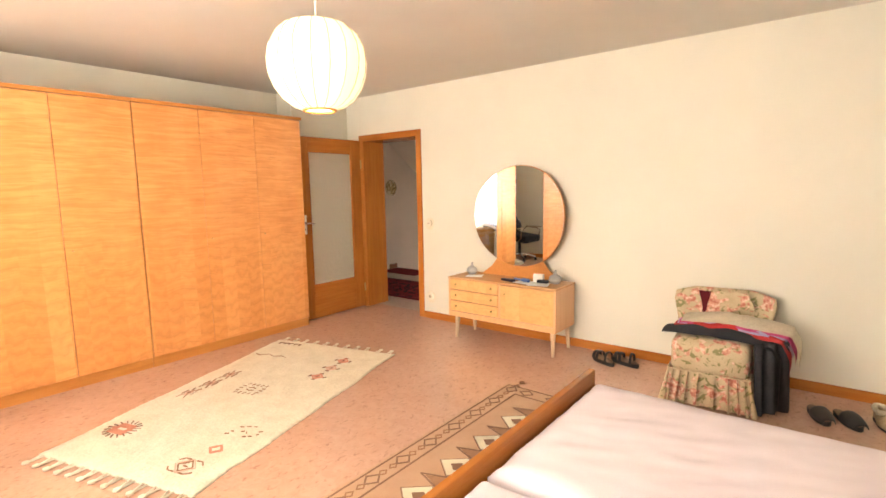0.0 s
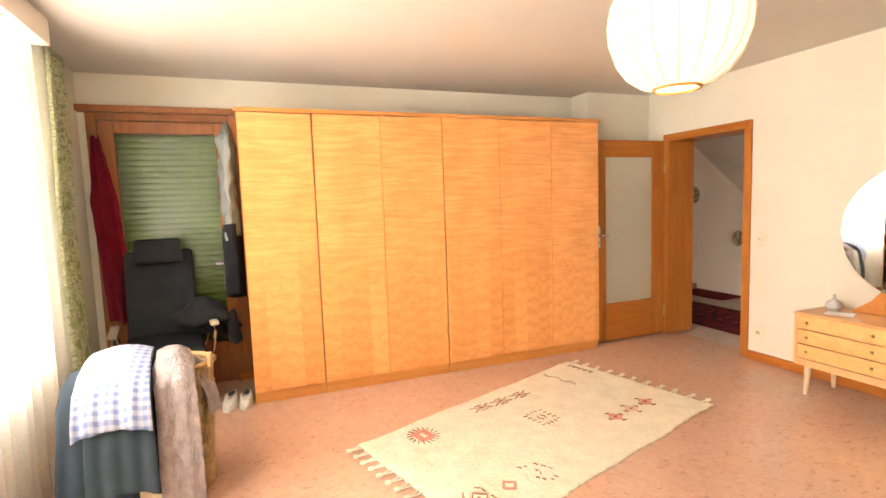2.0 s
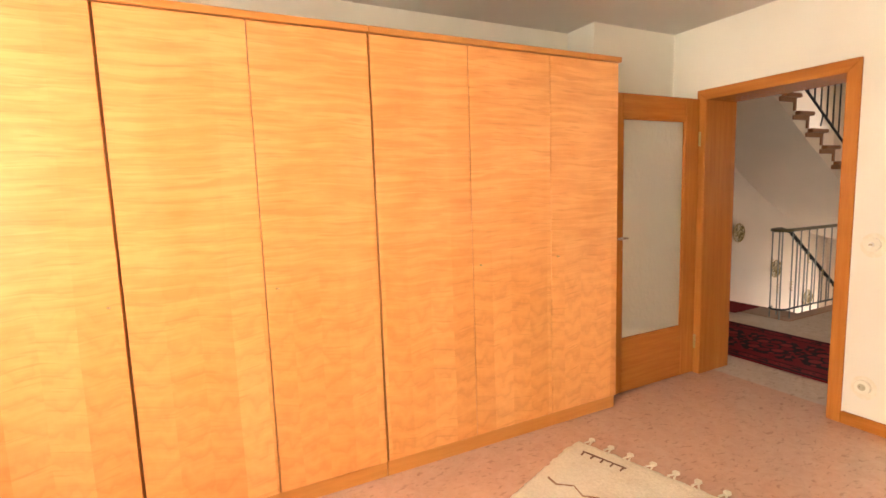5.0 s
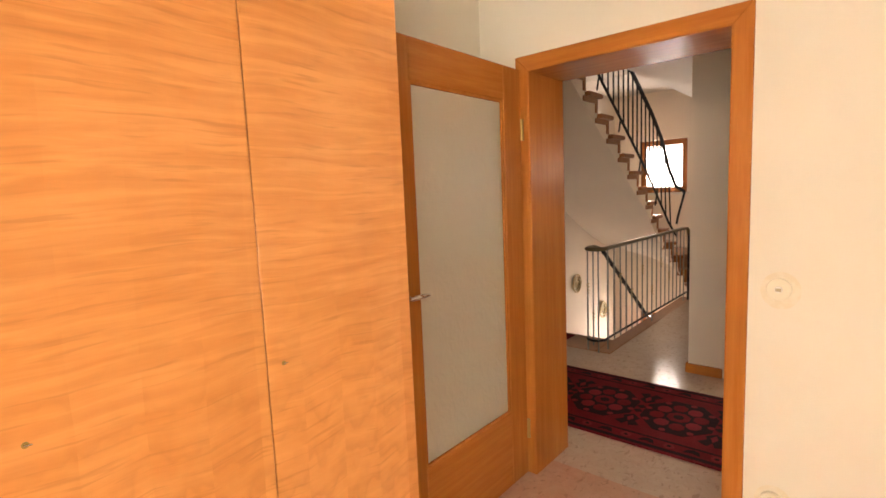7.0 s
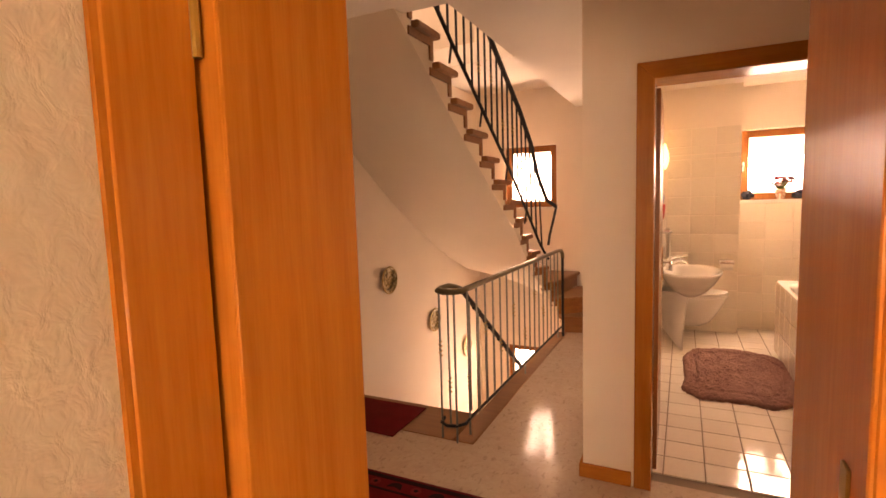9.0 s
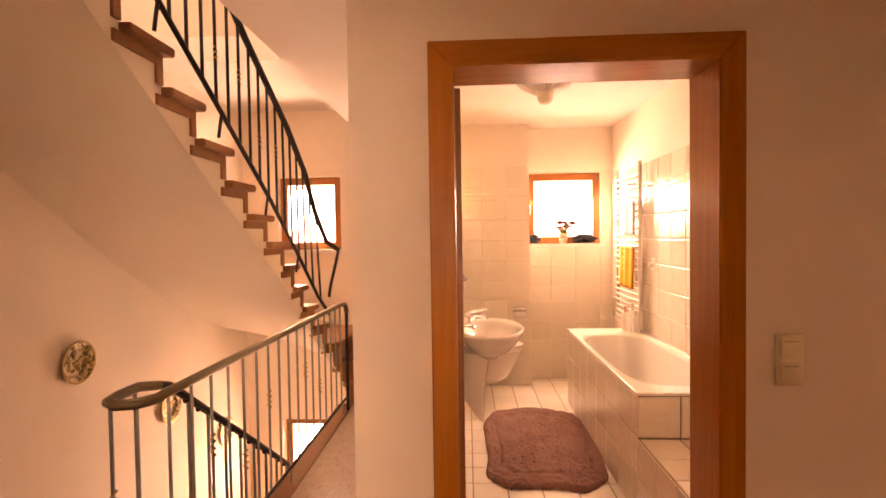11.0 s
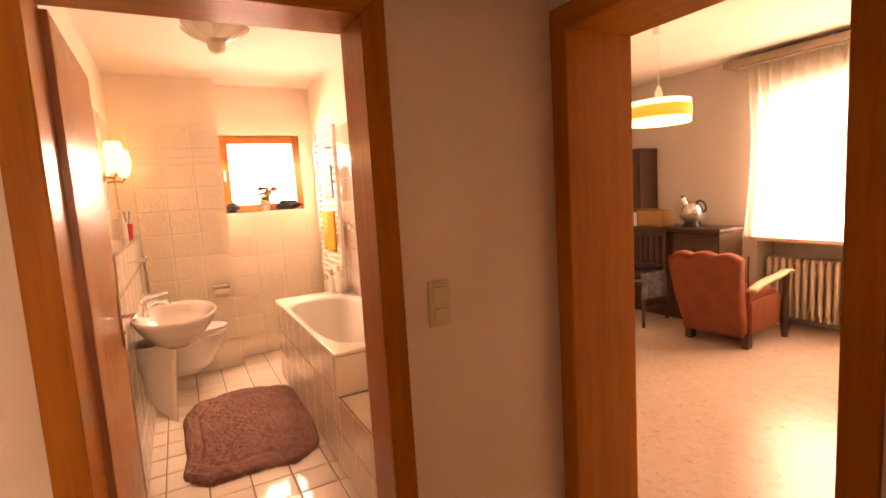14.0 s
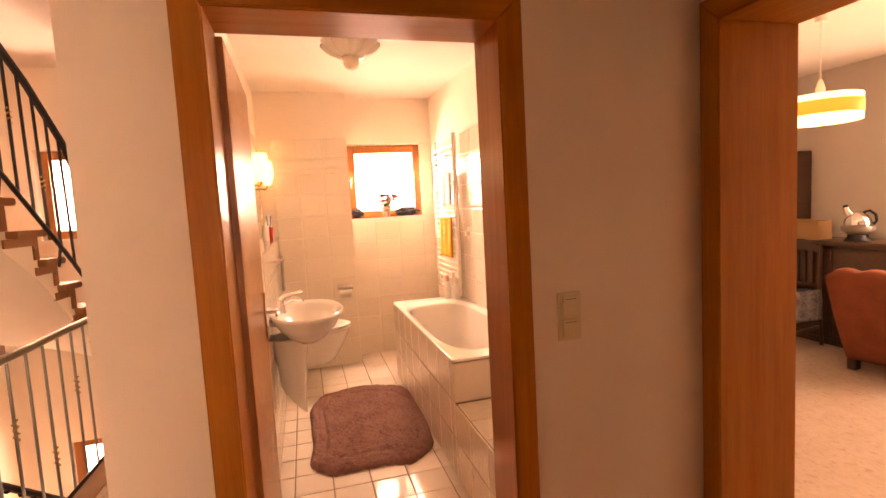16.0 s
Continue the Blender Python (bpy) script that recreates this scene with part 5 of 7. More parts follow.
for nm, lab, cat_, c1, y0, z0, w, hang, x1, s in (("red_cardigan", "red cardigan folded on the slipper chair", "cardigan", (0.55, 0.05, 0.05), 3.665, 0.487, 0.19, 0.20, -0.215, 1), ("lilac_blouse", "lilac and teal blouse folded on the slipper chair", "blouse", (0.50, 0.40, 0.62), 3.69, 0.50, 0.17, 0.10, -0.20, 2), ("pink_sweater", "bright pink sweater folded on the slipper chair", "sweater", (0.62, 0.09, 0.24), 3.70, 0.51, 0.17, 0.16, -0.19, 3), ("beige_striped_skirt", "beige striped skirt folded over the clothes pile", "skirt", (0.62, 0.54, 0.42), 3.745, 0.53, 0.29, 0.20, -0.17, 4)):
    drape(nm, cloth(nm.replace("_", " "), c1, None, 90), lab, cat_, pile_cloth(-0.86 + 0.015 * s, x1, y0, w, z0, hang, s, 0.05), 14, 50, 0.0, "folded clothes on the slipper chair")
drape("maroon_scarf", cloth("maroon wool", (0.14, 0.012, 0.018)), "maroon scarf hanging over the chair's backrest", "scarf", lambda u, v: (-0.80 + 0.13 * u + 0.05 * v, 3.935 - 0.06 * v, 0.672 - 0.19 * v + fold(u, v, 3, 0.006, 6)), 8, 12)
drape("flowered_headscarf", FLORAL, "crumpled pale flowered scarf over the chair's backrest", "scarf", lambda u, v: (-0.67 + 0.22 * u + 0.08 * v * (u - 0.3), 3.92 - 0.07 * v, 0.685 - 0.15 * v * (1.1 - 0.5 * u) + fold(u * 2, v * 2, 5, 0.02, 3)), 14, 12)

# on the dressing table
BOWL = base("cut glass", (0.93, 0.92, 0.88), 0.06, Transmission_Weight=0.55, IOR=1.4)
for x, y, r in ((-2.79, 3.93, 0.055), (-1.90, 3.93, 0.06)):
    gbowl = thing("glass_jar", pose(x, y, 0.60), "small cut-glass powder jar with a lid on the dressing table", "jar", "glass jars on the dressing table")
    part("bowl", lathe(B(), [(0, 0), (r * 0.6, 0.0), (r, 0.03), (r * 0.92, 0.05), (r * 0.8, 0.05), (r * 0.85, 0.03), (0, 0.008)], seg=20), BOWL, gbowl)
    part("lid", lathe(B(), [(r * 0.95, 0.052), (r * 0.7, 0.07), (r * 0.25, 0.082), (r * 0.15, 0.10), (r * 0.22, 0.115), (0, 0.12)], seg=20), BOWL, gbowl)
PAPER = base("white paper", (0.78, 0.75, 0.70), 0.8)
for i, (x, y, r, w, d) in enumerate(((-2.70, 3.84, 20, 0.16, 0.10), (-2.12, 3.80, -8, 0.20, 0.13), (-1.98, 3.77, 14, 0.18, 0.12))):
    bm = sheet(B(), lambda u, v: ((u - 0.5) * w, (v - 0.5) * d, 0.004 + 0.006 * u * v), 6, 6, 0.0015)
    solo("paper_sheet", bm, PAPER, "loose white paper lying on the dressing table", "paper", group="papers on the dressing table", m=pose(x, y, 0.60 + 0.002 * i, 0, 0, r))
solo("cardboard_box", box(B(), -0.045, 0.045, -0.02, 0.02, 0, 0.075, 0.002), base("white card", (0.76, 0.73, 0.68), 0.7), "small white cardboard box on the dressing table", "box", m=pose(-2.03, 3.87, 0.605, 0, 0, 5))
solo("perfume_case", box(B(), -0.05, 0.05, -0.02, 0.02, 0, 0.03, 0.006, 2), base("glossy black", (0.015, 0.015, 0.017), 0.2), "small glossy black case on the dressing table", "case", m=pose(-1.97, 3.83, 0.612, 0, 0, 12))
solo("eyeglass_case", box(B(), -0.07, 0.07, -0.025, 0.025, 0, 0.022, 0.009, 2), base("navy leatherette", (0.02, 0.025, 0.05), 0.45), "navy spectacle case on the dressing table", "case", m=pose(-2.30, 3.80, 0.602, 0, 0, -10))
solo("blue_brush", tube(B(), [(-0.09, 0, 0.012), (0.0, 0, 0.012), (0.03, 0, 0.014), (0.09, 0, 0.014)], [0.008, 0.009, 0.018, 0.015], 8), base("blue plastic", (0.08, 0.16, 0.42), 0.35), "blue plastic hairbrush on the dressing table", "brush", m=pose(-2.18, 3.83, 0.608, 0, 0, -14))


# switches and sockets
def dial(name, x, z, label, kind):
    t = thing(name, pose(x, 4.13, z), label, kind)
    ring = base("yellowed wall stain", (0.76, 0.69, 0.52), 0.9)
    paint(ring, ramp(ring, noise_of(ring, coords(ring, (1, 1, 1)), 30, 3), (0.4, (0.77, 0.70, 0.54)), (0.6, (0.81, 0.75, 0.615))))
    part("stain", lathe(B(), [(0, 0), (0.062, 0.0), (0.062, 0.0008), (0, 0.0008)], seg=36, sy=1.1), ring, t, "yellowed stain round the plate").matrix_basis = pose(0.004, 0, -0.006, 90)
    bm = tube(B(), [(0, 0.0, 0), (0, -0.015, 0), (0, -0.018, 0)], [0.040, 0.039, 0.036], 36)
    part("plate", bm, base("cream bakelite", (0.80, 0.745, 0.60), 0.35), t, "yellowed cream plate")
    if kind == "socket":
        # flat disc, the recess's shade given as a darker colour
        part("well", tube(B(), [(0, -0.0182, 0), (0, -0.0186, 0)], 0.02, 20), base("shaded plastic", (0.5, 0.44, 0.3), 0.5), t)
        for dx in (-0.0095, 0.0095):
            part("hole", tube(B(), [(dx, -0.0188, 0), (dx, -0.0192, 0)], 0.003, 8), IRON, t)
    else:
        part("knob", lathe(B(), [(0.013, 0), (0.012, 0.008), (0, 0.009)], seg=16), WHITE, t).matrix_basis = pose(0, -0.018, 0, 90)
        part("mark", box(B(), -0.009, 0.009, -0.0275, -0.0268, -0.0055, 0.0055), base("worn switch mark", (0.45, 0.38, 0.24), 0.5), t)
    return t


dial("rotary_switch", -3.492, 1.07, "round cream rotary light switch on the wall", "switch")
dial("wall_socket", -3.492, 0.252, "round cream wall socket above the skirting board", "socket")


# stairs up: riser lines from the inner string to the outer wall, the first at the passage
INNER = [(-4.95, 8.80), (-5.00, 8.87), (-5.08, 8.86), (-5.17, 8.80), (-5.24, 8.68), (-5.28, 8.523), (-5.29, 8.342), (-5.295, 8.151), (-5.30, 7.864), (-5.30, 7.571), (-5.30, 7.299), (-5.30, 6.998), (-5.30, 6.732), (-5.30, 6.465), (-5.30, 6.20), (-5.30, 5.94)]
OUTER = [(-4.282, 8.95), (-4.282, 9.50), (-5.00, 9.695), (-5.90, 9.695), (-6.295, 9.25), (-6.295, 8.78), (-6.295, 8.40), (-6.295, 8.06), (-6.295, 7.74), (-6.295, 7.46), (-6.295, 7.20), (-6.295, 6.94), (-6.295, 6.68), (-6.295, 6.43), (-6.295, 6.18), (-6.295, 5.94)]
RISE = 0.181
su = thing("staircase_up", pose(-5.6, 8.5, 0), "winding staircase with oak treads on a white plastered string", "staircase", "", "structure")
STRING = plaster("stair string plaster", (0.87, 0.78, 0.67))
bm = B()


def hexa(bm, lo, hi):
    a, b = [bm.verts.new(p) for p in lo], [bm.verts.new(p) for p in hi]
    bm.faces.new(a[::-1]), bm.faces.new(b)
    for i in range(4):
        bm.faces.new((a[i], a[(i + 1) % 4], b[(i + 1) % 4], b[i]))


def corners(n):
    return [Vector((*INNER[n], 0)), Vector((*OUTER[n], 0)), Vector((*OUTER[n + 1], 0)), Vector((*INNER[n + 1], 0))]


def line_at(points, n):
    k = min(int(n), len(points) - 2)
    return Vector(points[k]).lerp(Vector(points[k + 1]), n - k)


def soffit(u, v):
    n = u * 15
    p = line_at(INNER, n).lerp(line_at(OUTER, n), v)
    return (p.x, p.y, RISE * (n + 1) - 0.31)


sheet(bm, soffit, 60, 12)
part("soffit", bm, STRING, su, "smooth white plastered stair soffit", smooth="all", world=True)
bm = B()
for n in range(15):
    c = corners(n)
    top, za, zb = RISE * (n + 1) - 0.042, RISE * (n + 1) - 0.31, RISE * (n + 2) - 0.31
    bm.faces.new([bm.verts.new(p) for p in ((*c[0].xy, za), (*c[3].xy, zb), (*c[3].xy, top), (*c[0].xy, top))])
bmesh.ops.remove_doubles(bm, verts=bm.verts, dist=0.001)
part("string", bm, STRING, su, "white plastered string", smooth=False, world=True)
for n in range(15):
    c = corners(n)
    z = RISE * (n + 1)
    fwd = (c[0] - c[3]).normalized()
    side = (c[0] - c[1]).normalized()
    fo = (c[1] - c[2]).normalized()
    q = [c[0] + fwd * 0.035 + side * 0.05, c[1] + fo * 0.035, c[2], c[3] + side * 0.05]
    bm = B()
    hexa(bm, [(*p.xy, z - 0.042) for p in q], [(*p.xy, z) for p in q])
    bmesh.ops.bevel(bm, geom=bm.edges[:], offset=0.006, segments=2, affect="EDGES")
    part("tread", bm, STAIRWOOD, su, world=True)
    r0, r1 = c[0] + side * 0.012, c[1]
    back = -fwd * 0.045
    bm = B()
    hexa(bm, [(*p.xy, z - RISE + 0.002) for p in (r0, r1, r1 + back, r0 + back)], [(*p.xy, z - 0.043) for p in (r0, r1, r1 + back, r0 + back)])
    part("riser", bm, STAIRWOOD, su, smooth=False, world=True)
    t0, t1 = c[0] + side * 0.012, c[3] - fwd * 0.045 + side * 0.012
    inn = -side * 0.03
    bm = B()
    hexa(bm, [(*p.xy, z - 0.092) for p in (t0 - fwd * 0.046, t1, t1 + inn, t0 - fwd * 0.046 + inn)], [(*p.xy, z - 0.043) for p in (t0 - fwd * 0.046, t1, t1 + inn, t0 - fwd * 0.046 + inn)])
    part("string_trim", bm, STAIRWOOD, su, smooth=False, world=True)

# stairs down
sd = thing("staircase_down", pose(-5.7, 7.5, -1.0), "oak stair flight leading down under the winding stairs", "staircase", "", "structure")
for k in range(10):
    y = 6.13 if k == 0 else 6.50 + 0.245 * (k - 1)
    y1 = 6.50 + 0.245 * k
    z = -0.18 * k
    part("tread", box(B(), -6.295, -5.07, y, y1 + 0.03, z - 0.045, z + (0.003 if k == 0 else 0), 0.004), STAIRWOOD, sd, world=True)
    part("riser", box(B(), -6.295, -5.07, y1, y1 + 0.02, z - 0.18, z - 0.046), STAIRWOOD, sd, world=True)
    part("wall_string", box(B(), -6.298, -6.275, y - 0.02 if k else 6.32, y1 + 0.01, z + 0.001, z + 0.085, 0.003), STAIRWOOD, sd, world=True)
part("landing", box(B(), -6.295, -4.287, 8.97, 9.695, -1.85, -1.80), STAIRWOOD, sd, world=True)
part("edge_board", box(B(), -5.068, -4.935, 6.13, 8.80, -0.24, 0.004, 0.004), STAIRWOOD, sd, "oak edge board along the stairwell", world=True)

# landing railing
rl = thing("landing_railing", pose(-5.0, 7.3, 0), "wrought steel landing railing with twisted bars and a metal handrail", "railing")
TOPZ, LOWZ = 0.925, 0.105
RAILTOP = base("worn handrail metal", (0.17, 0.145, 0.085), 0.3, 0.95)
loop = [(-5.0, 6.24), (-4.995, 6.17), (-5.03, 6.115), (-5.09, 6.10), (-5.14, 6.13), (-5.155, 6.20), (-5.15, 6.30)]
top = [(-4.955, 8.60, TOPZ - 0.01), (-4.955, 8.45, TOPZ), (-4.975, 7.5, TOPZ)] + [(x, y, TOPZ) for x, y in loop] + [(-5.15, 6.42, TOPZ - 0.03)]
part("handrail", tube(B(), [(-4.95, 8.66, TOPZ - 0.09), (-4.952, 8.645, TOPZ - 0.04)] + top, 0.019, 10), RAILTOP, rl, "smooth worn metal handrail", world=True)
low = [(-4.96, 8.64, LOWZ), (-4.98, 7.5, LOWZ)] + [(x, y, LOWZ) for x, y in loop[:-1]]
part("bottom_rail", tube(B(), low, 0.010, 8), IRON, rl, "dark iron bottom rail", world=True)
TWIST = base("brass twist", (0.45, 0.32, 0.12), 0.35, 1.0)


def bar(x, y, z0, z1, n, parent, mat=STEEL):
    b = part("bar", tube(B(), [(x, y, z0), (x, y, z1)], 0.0068, 8), mat, parent, world=True)
    if n % 2 == 0:
        zc = z0 + (z1 - z0) * (0.62 if n % 4 else 0.38)
        pts = [(x + 0.012 * math.cos(t * 2.2), y + 0.012 * math.sin(t * 2.2), zc - 0.045 + 0.09 * t / 9) for t in range(10)]
        part("twist", tube(B(), pts, 0.005, 6), TWIST, b, "brass twist", world=True)
    return b


for n in range(17):
    y = 6.24 + n * 0.145
    bar(-4.998 + 0.018 * n / 16, y, 0.0 if n % 8 == 0 else LOWZ, TOPZ - 0.01, n, rl)
part("end_post", tube(B(), [(-4.95, 8.65, 0.0), (-4.95, 8.655, TOPZ - 0.08)], 0.014, 8), IRON, rl, world=True)
bar(-5.03, 6.115, 0.0, TOPZ - 0.01, 1, rl)
bar(-5.14, 6.14, 0.0, TOPZ - 0.01, 2, rl)
bar(-5.15, 6.28, -0.1, TOPZ - 0.01, 4, rl)

dr = thing("stair_railing_down", pose(-5.12, 7.4, 0), "dark iron handrail descending beside the lower stairs", "railing")
part("handrail", tube(B(), [(-5.15, 6.42, TOPZ - 0.03), (-5.15, 6.49, 0.872), (-5.15, 7.76, -0.05), (-5.15, 8.9, -0.88)], 0.018, 8), IRON, dr, world=True)
for k in range(24):
    y = 6.50 + k * 0.1
    bm = B()
    bmesh.ops.create_icosphere(bm, subdivisions=1, radius=0.014, matrix=Matrix.Translation((-5.15, y, 0.872 - (y - 6.49) * 0.726 - 0.02)))
    part("bead", bm, IRON, dr, world=True)
for k in range(14):
    y = 6.62 + k * 0.16
    zt = 0.872 - (y - 6.49) * 0.726
    part("bar", tube(B(), [(-5.15, y, zt - 0.80), (-5.15, y, zt)], 0.008, 8), STEEL, dr, world=True)

# railing of the upper flight
ur = thing("stair_railing_up", pose(-5.22, 7.5, 1.8), "black wrought iron railing along the winding stairs", "railing")
BOT = [(-5.22, 5.95, 2.96), (-5.22, 6.63, 2.477), (-5.22, 7.05, 2.20), (-5.22, 7.75, 1.735), (-5.21, 8.3, 1.30), (-5.18, 8.62, 0.98), (-5.13, 8.78, 0.80)]
TOPR = [(-5.22, 5.95, 3.72), (-5.22, 6.63, 3.22), (-5.22, 7.43, 2.67), (-5.22, 8.08, 2.29), (-5.215, 8.45, 2.00), (-5.20, 8.66, 1.68), (-5.15, 8.80, 1.44), (-5.06, 8.86, 1.36)]
part("bottom_rail", tube(B(), BOT, 0.014, 8), IRON, ur, world=True)
part("handrail", tube(B(), TOPR, 0.022, 8), IRON, ur, world=True)
part("end_scroll", tube(B(), [TOPR[-1], (-5.08, 8.84, 1.25), (-5.12, 8.80, 1.05), (-5.13, 8.78, 0.95)], 0.014, 8), IRON, ur, world=True)


def along(line, y):
    for a, b in zip(line, line[1:]):
        if a[1] <= y <= b[1]:
            t = (y - a[1]) / (b[1] - a[1])
            return Vector(a).lerp(Vector(b), t)
    return Vector(line[-1])


for n in range(21):
    y = 6.02 + n * 0.132
    a, b = along(BOT, y), along(TOPR, y)
    bb = part("bar", tube(B(), [a, b], 0.009, 8), IRON, ur, world=True)
    if n % 2 == 0:
        c = a.lerp(b, 0.55 if n % 4 else 0.35)
        part("twist", tube(B(), [(c.x + 0.012 * math.cos(t * 2.2), c.y + 0.012 * math.sin(t * 2.2), c.z - 0.04 + 0.01 * t) for t in range(9)], 0.005, 6), TWIST, bb, world=True)
for y in (6.60, 7.13, 7.72, 8.25):
    a = along(BOT, y)
    part("foot", tube(B(), [a, (a.x - 0.02, y, a.z - 0.13)], 0.009, 8), IRON, ur, world=True)

# stair windows
window_frame("window_2", "small brown wood stair window", pose(-5.92, 9.80, 1.345), 0.66, 0.77, 0.075, DARKDOOR)
window_frame("window_3", "small brown wood window on the lower stairs", pose(-5.92, 9.80, -1.195), 0.66, 0.71, 0.075, DARKDOOR)
setting("window_sill_stairs", boxes((-5.96, -5.22, 9.64, 9.76, 1.315, 1.345)), WHITE, "narrow white stair window sill")
setting("backdrop_stairs", boxes((-7.2, -3.6, 11.2, 11.21, -2.5, 3.5)), SKYGLOW, "white overcast sky beyond the north windows")

# wall plates
PLATEM = base("engraved pewter and brass", (0.3, 0.25, 0.16), 0.35, 0.85)
paint(PLATEM, ramp(PLATEM, noise_of(PLATEM, coords(PLATEM, (1, 1, 1)), 26, 4, 0.6, 1.0), (0.38, (0.05, 0.045, 0.03)), (0.5, (0.35, 0.27, 0.12)), (0.62, (0.62, 0.58, 0.48))), None, noise_of(PLATEM, coords(PLATEM, (1, 1, 1)), 40, 3), 0.003)
for y, z, r, lab in ((6.40, 1.466, 0.145, "large pewter relief plate on the stairwell wall"), (7.387, 0.738, 0.125, "brass and green relief plate on the stairwell wall"), (8.29, 0.154, 0.125, "brass relief plate on the stairwell wall"), (9.17, -0.393, 0.125, "pale brass plate on the stairwell wall")):
    pl = thing("wall_plate", pose(-6.3, y, z, 0, 90, 0), lab, "wall plate", "plates on the stairwell wall")
    part("dish", lathe(B(), [(0, 0.006), (r * 0.66, 0.008), (r * 0.74, 0.022), (r, 0.028), (r, 0.022), (r * 0.7, 0.0), (0, 0.0)], seg=36), PLATEM, pl)
    part("rim", tube(B(), [(r * math.cos(t), r * math.sin(t), 0.026) for t in (2 * math.pi * k / 36 for k in range(36))], 0.005, 6, close=True), BRASS if y > 7 else CHROME, pl)

# hall rugs
CRIMSON = cloth("dark red wool pile", (0.20, 0.010, 0.014), (0.12, 0.006, 0.009), 300, 0.95)
RUGBLACK = cloth("near-black wool pile", (0.035, 0.008, 0.010), None, 300, 0.95)
RUGPINK = cloth("faded red wool pile", (0.25, 0.022, 0.024), None, 300, 0.95)
hr = thing("red_hall_rug", pose(-4.5, 5.17, 0), "dark red oriental rug with black medallions in the hall", "rug")
HX0, HX1, HY0, HY1 = -5.95, -2.75, 4.69, 5.65
part("body", box(B(), HX0, HX1, HY0, HY1, 0.001, 0.011, 0.003), CRIMSON, hr, world=True)


def flat(pts, mat, name, parent, z=0.0125):
    return part(name, prism(B(), pts, 2, z - 0.002, z), mat, parent, world=True, smooth=False)


for y0, y1 in ((HY0 + 0.02, HY0 + 0.05), (HY0 + 0.13, HY0 + 0.145), (HY1 - 0.05, HY1 - 0.02), (HY1 - 0.145, HY1 - 0.13)):
    flat([(HX0 + 0.03, y0), (HX1 - 0.03, y0), (HX1 - 0.03, y1), (HX0 + 0.03, y1)], RUGBLACK, "border_stripe", hr)
def octagon(cx, cy, r, sy=1.0, turn=0.0):
    return [(cx + r * math.cos(turn + math.pi / 8 + math.pi * j / 4), cy + r * sy * math.sin(turn + math.pi / 8 + math.pi * j / 4)) for j in range(8)]


for k in range(6):
    cx, cy = HX0 + 0.42 + k * 0.475, (HY0 + HY1) / 2
    flat(octagon(cx, cy, 0.225, 1.15), RUGBLACK, "medallion", hr)
    for j in range(8):
        a = math.pi * j / 4 + 0.2
        flat(octagon(cx + 0.125 * math.cos(a), cy + 0.14 * math.sin(a), 0.045, 1.1, a), RUGPINK if j % 2 else CRIMSON, "petal", hr, 0.0138)
        flat(octagon(cx + 0.195 * math.cos(a + 0.4), cy + 0.22 * math.sin(a + 0.4), 0.02), RUGPINK, "bud", hr, 0.0138)
    flat(octagon(cx, cy, 0.07), CRIMSON, "rosette", hr, 0.0138)
    flat(octagon(cx, cy, 0.032), RUGBLACK, "core", hr, 0.0151)
    for sy in (-1, 1):
        for sx in (-1, 1):
            flat([(cx + 0.237 + sx * p, cy + sy * q) for p, q in ((0.0, 0.10), (0.05, 0.15), (0.035, 0.19), (0.075, 0.24), (0.02, 0.27), (0.0, 0.22))], RUGBLACK, "hook", hr)
        flat([(cx + 0.237 + p, cy + sy * 0.17 + q) for p, q in diamond(0.02, 0.045)[:-1]], RUGPINK, "lozenge", hr, 0.0138)
        flat([(cx + 0.237 + p, cy + sy * 0.035 + q) for p, q in diamond(0.03, 0.03)[:-1]], RUGBLACK, "lozenge", hr)
for k in range(26):
    for y in (HY0 + 0.09, HY1 - 0.09):
        x = HX0 + 0.1 + k * 0.12
        if k % 2:
            flat(octagon(x, y, 0.03), RUGPINK, "border_flower", hr)
            flat(octagon(x, y, 0.012), RUGBLACK, "border_core", hr, 0.0138)
        else:
            flat([(x - 0.045, y - 0.02), (x, y - 0.008), (x + 0.045, y - 0.024), (x + 0.03, y + 0.02), (x, y + 0.03), (x - 0.03, y + 0.014)], RUGBLACK, "border_leaf", hr)
solo("stair_mat", box(B(), -6.22, -5.43, 6.02, 6.47, 0.004, 0.013, 0.003), CRIMSON, "dark red mat at the head of the stairs", "mat")

# double light switch in the hall
sw = thing("light_switch", pose(-2.957, 6.05, 1.087), "aged ivory double rocker light switch on the hall wall", "switch")
part("plate", box(B(), -0.041, 0.041, -0.010, 0, -0.078, 0.078, 0.004, 2), CREAMPL, sw)
for z in (-0.037, 0.037):
    part("rocker", box(B(), -0.027, 0.027, -0.016, -0.008, z - 0.029, z + 0.029, 0.003, 2), CREAMPL, sw)
    # brown strip paints the shadow line on the rocker
    part("rocker_mark", box(B(), -0.02, 0.02, -0.0168, -0.0158, z + 0.018, z + 0.021), base("shadow line", (0.35, 0.29, 0.18), 0.6), sw)


# bathroom door leaf
bl = thing("door_2", pose(-3.932, 6.24, 0, 0, 0, 0.9), "open plain orange wood bathroom door", "door", "", "structure")
part("leaf", box(B(), -0.04, 0.0, 0.0, 0.765, 0.01, 1.98, 0.003), DOORWOOD, bl)
# dark strip: brown end grain plus the shade of the hinge gap, as colour
part("hinge_edge", box(B(), -0.039, -0.001, -0.003, -0.0005, 0.012, 1.978), DARKDOOR, bl, "dark end-grain hinge edge with its shade in the colour")
lever(bl, 0.0, 0.71, 1.03, 1, -1)

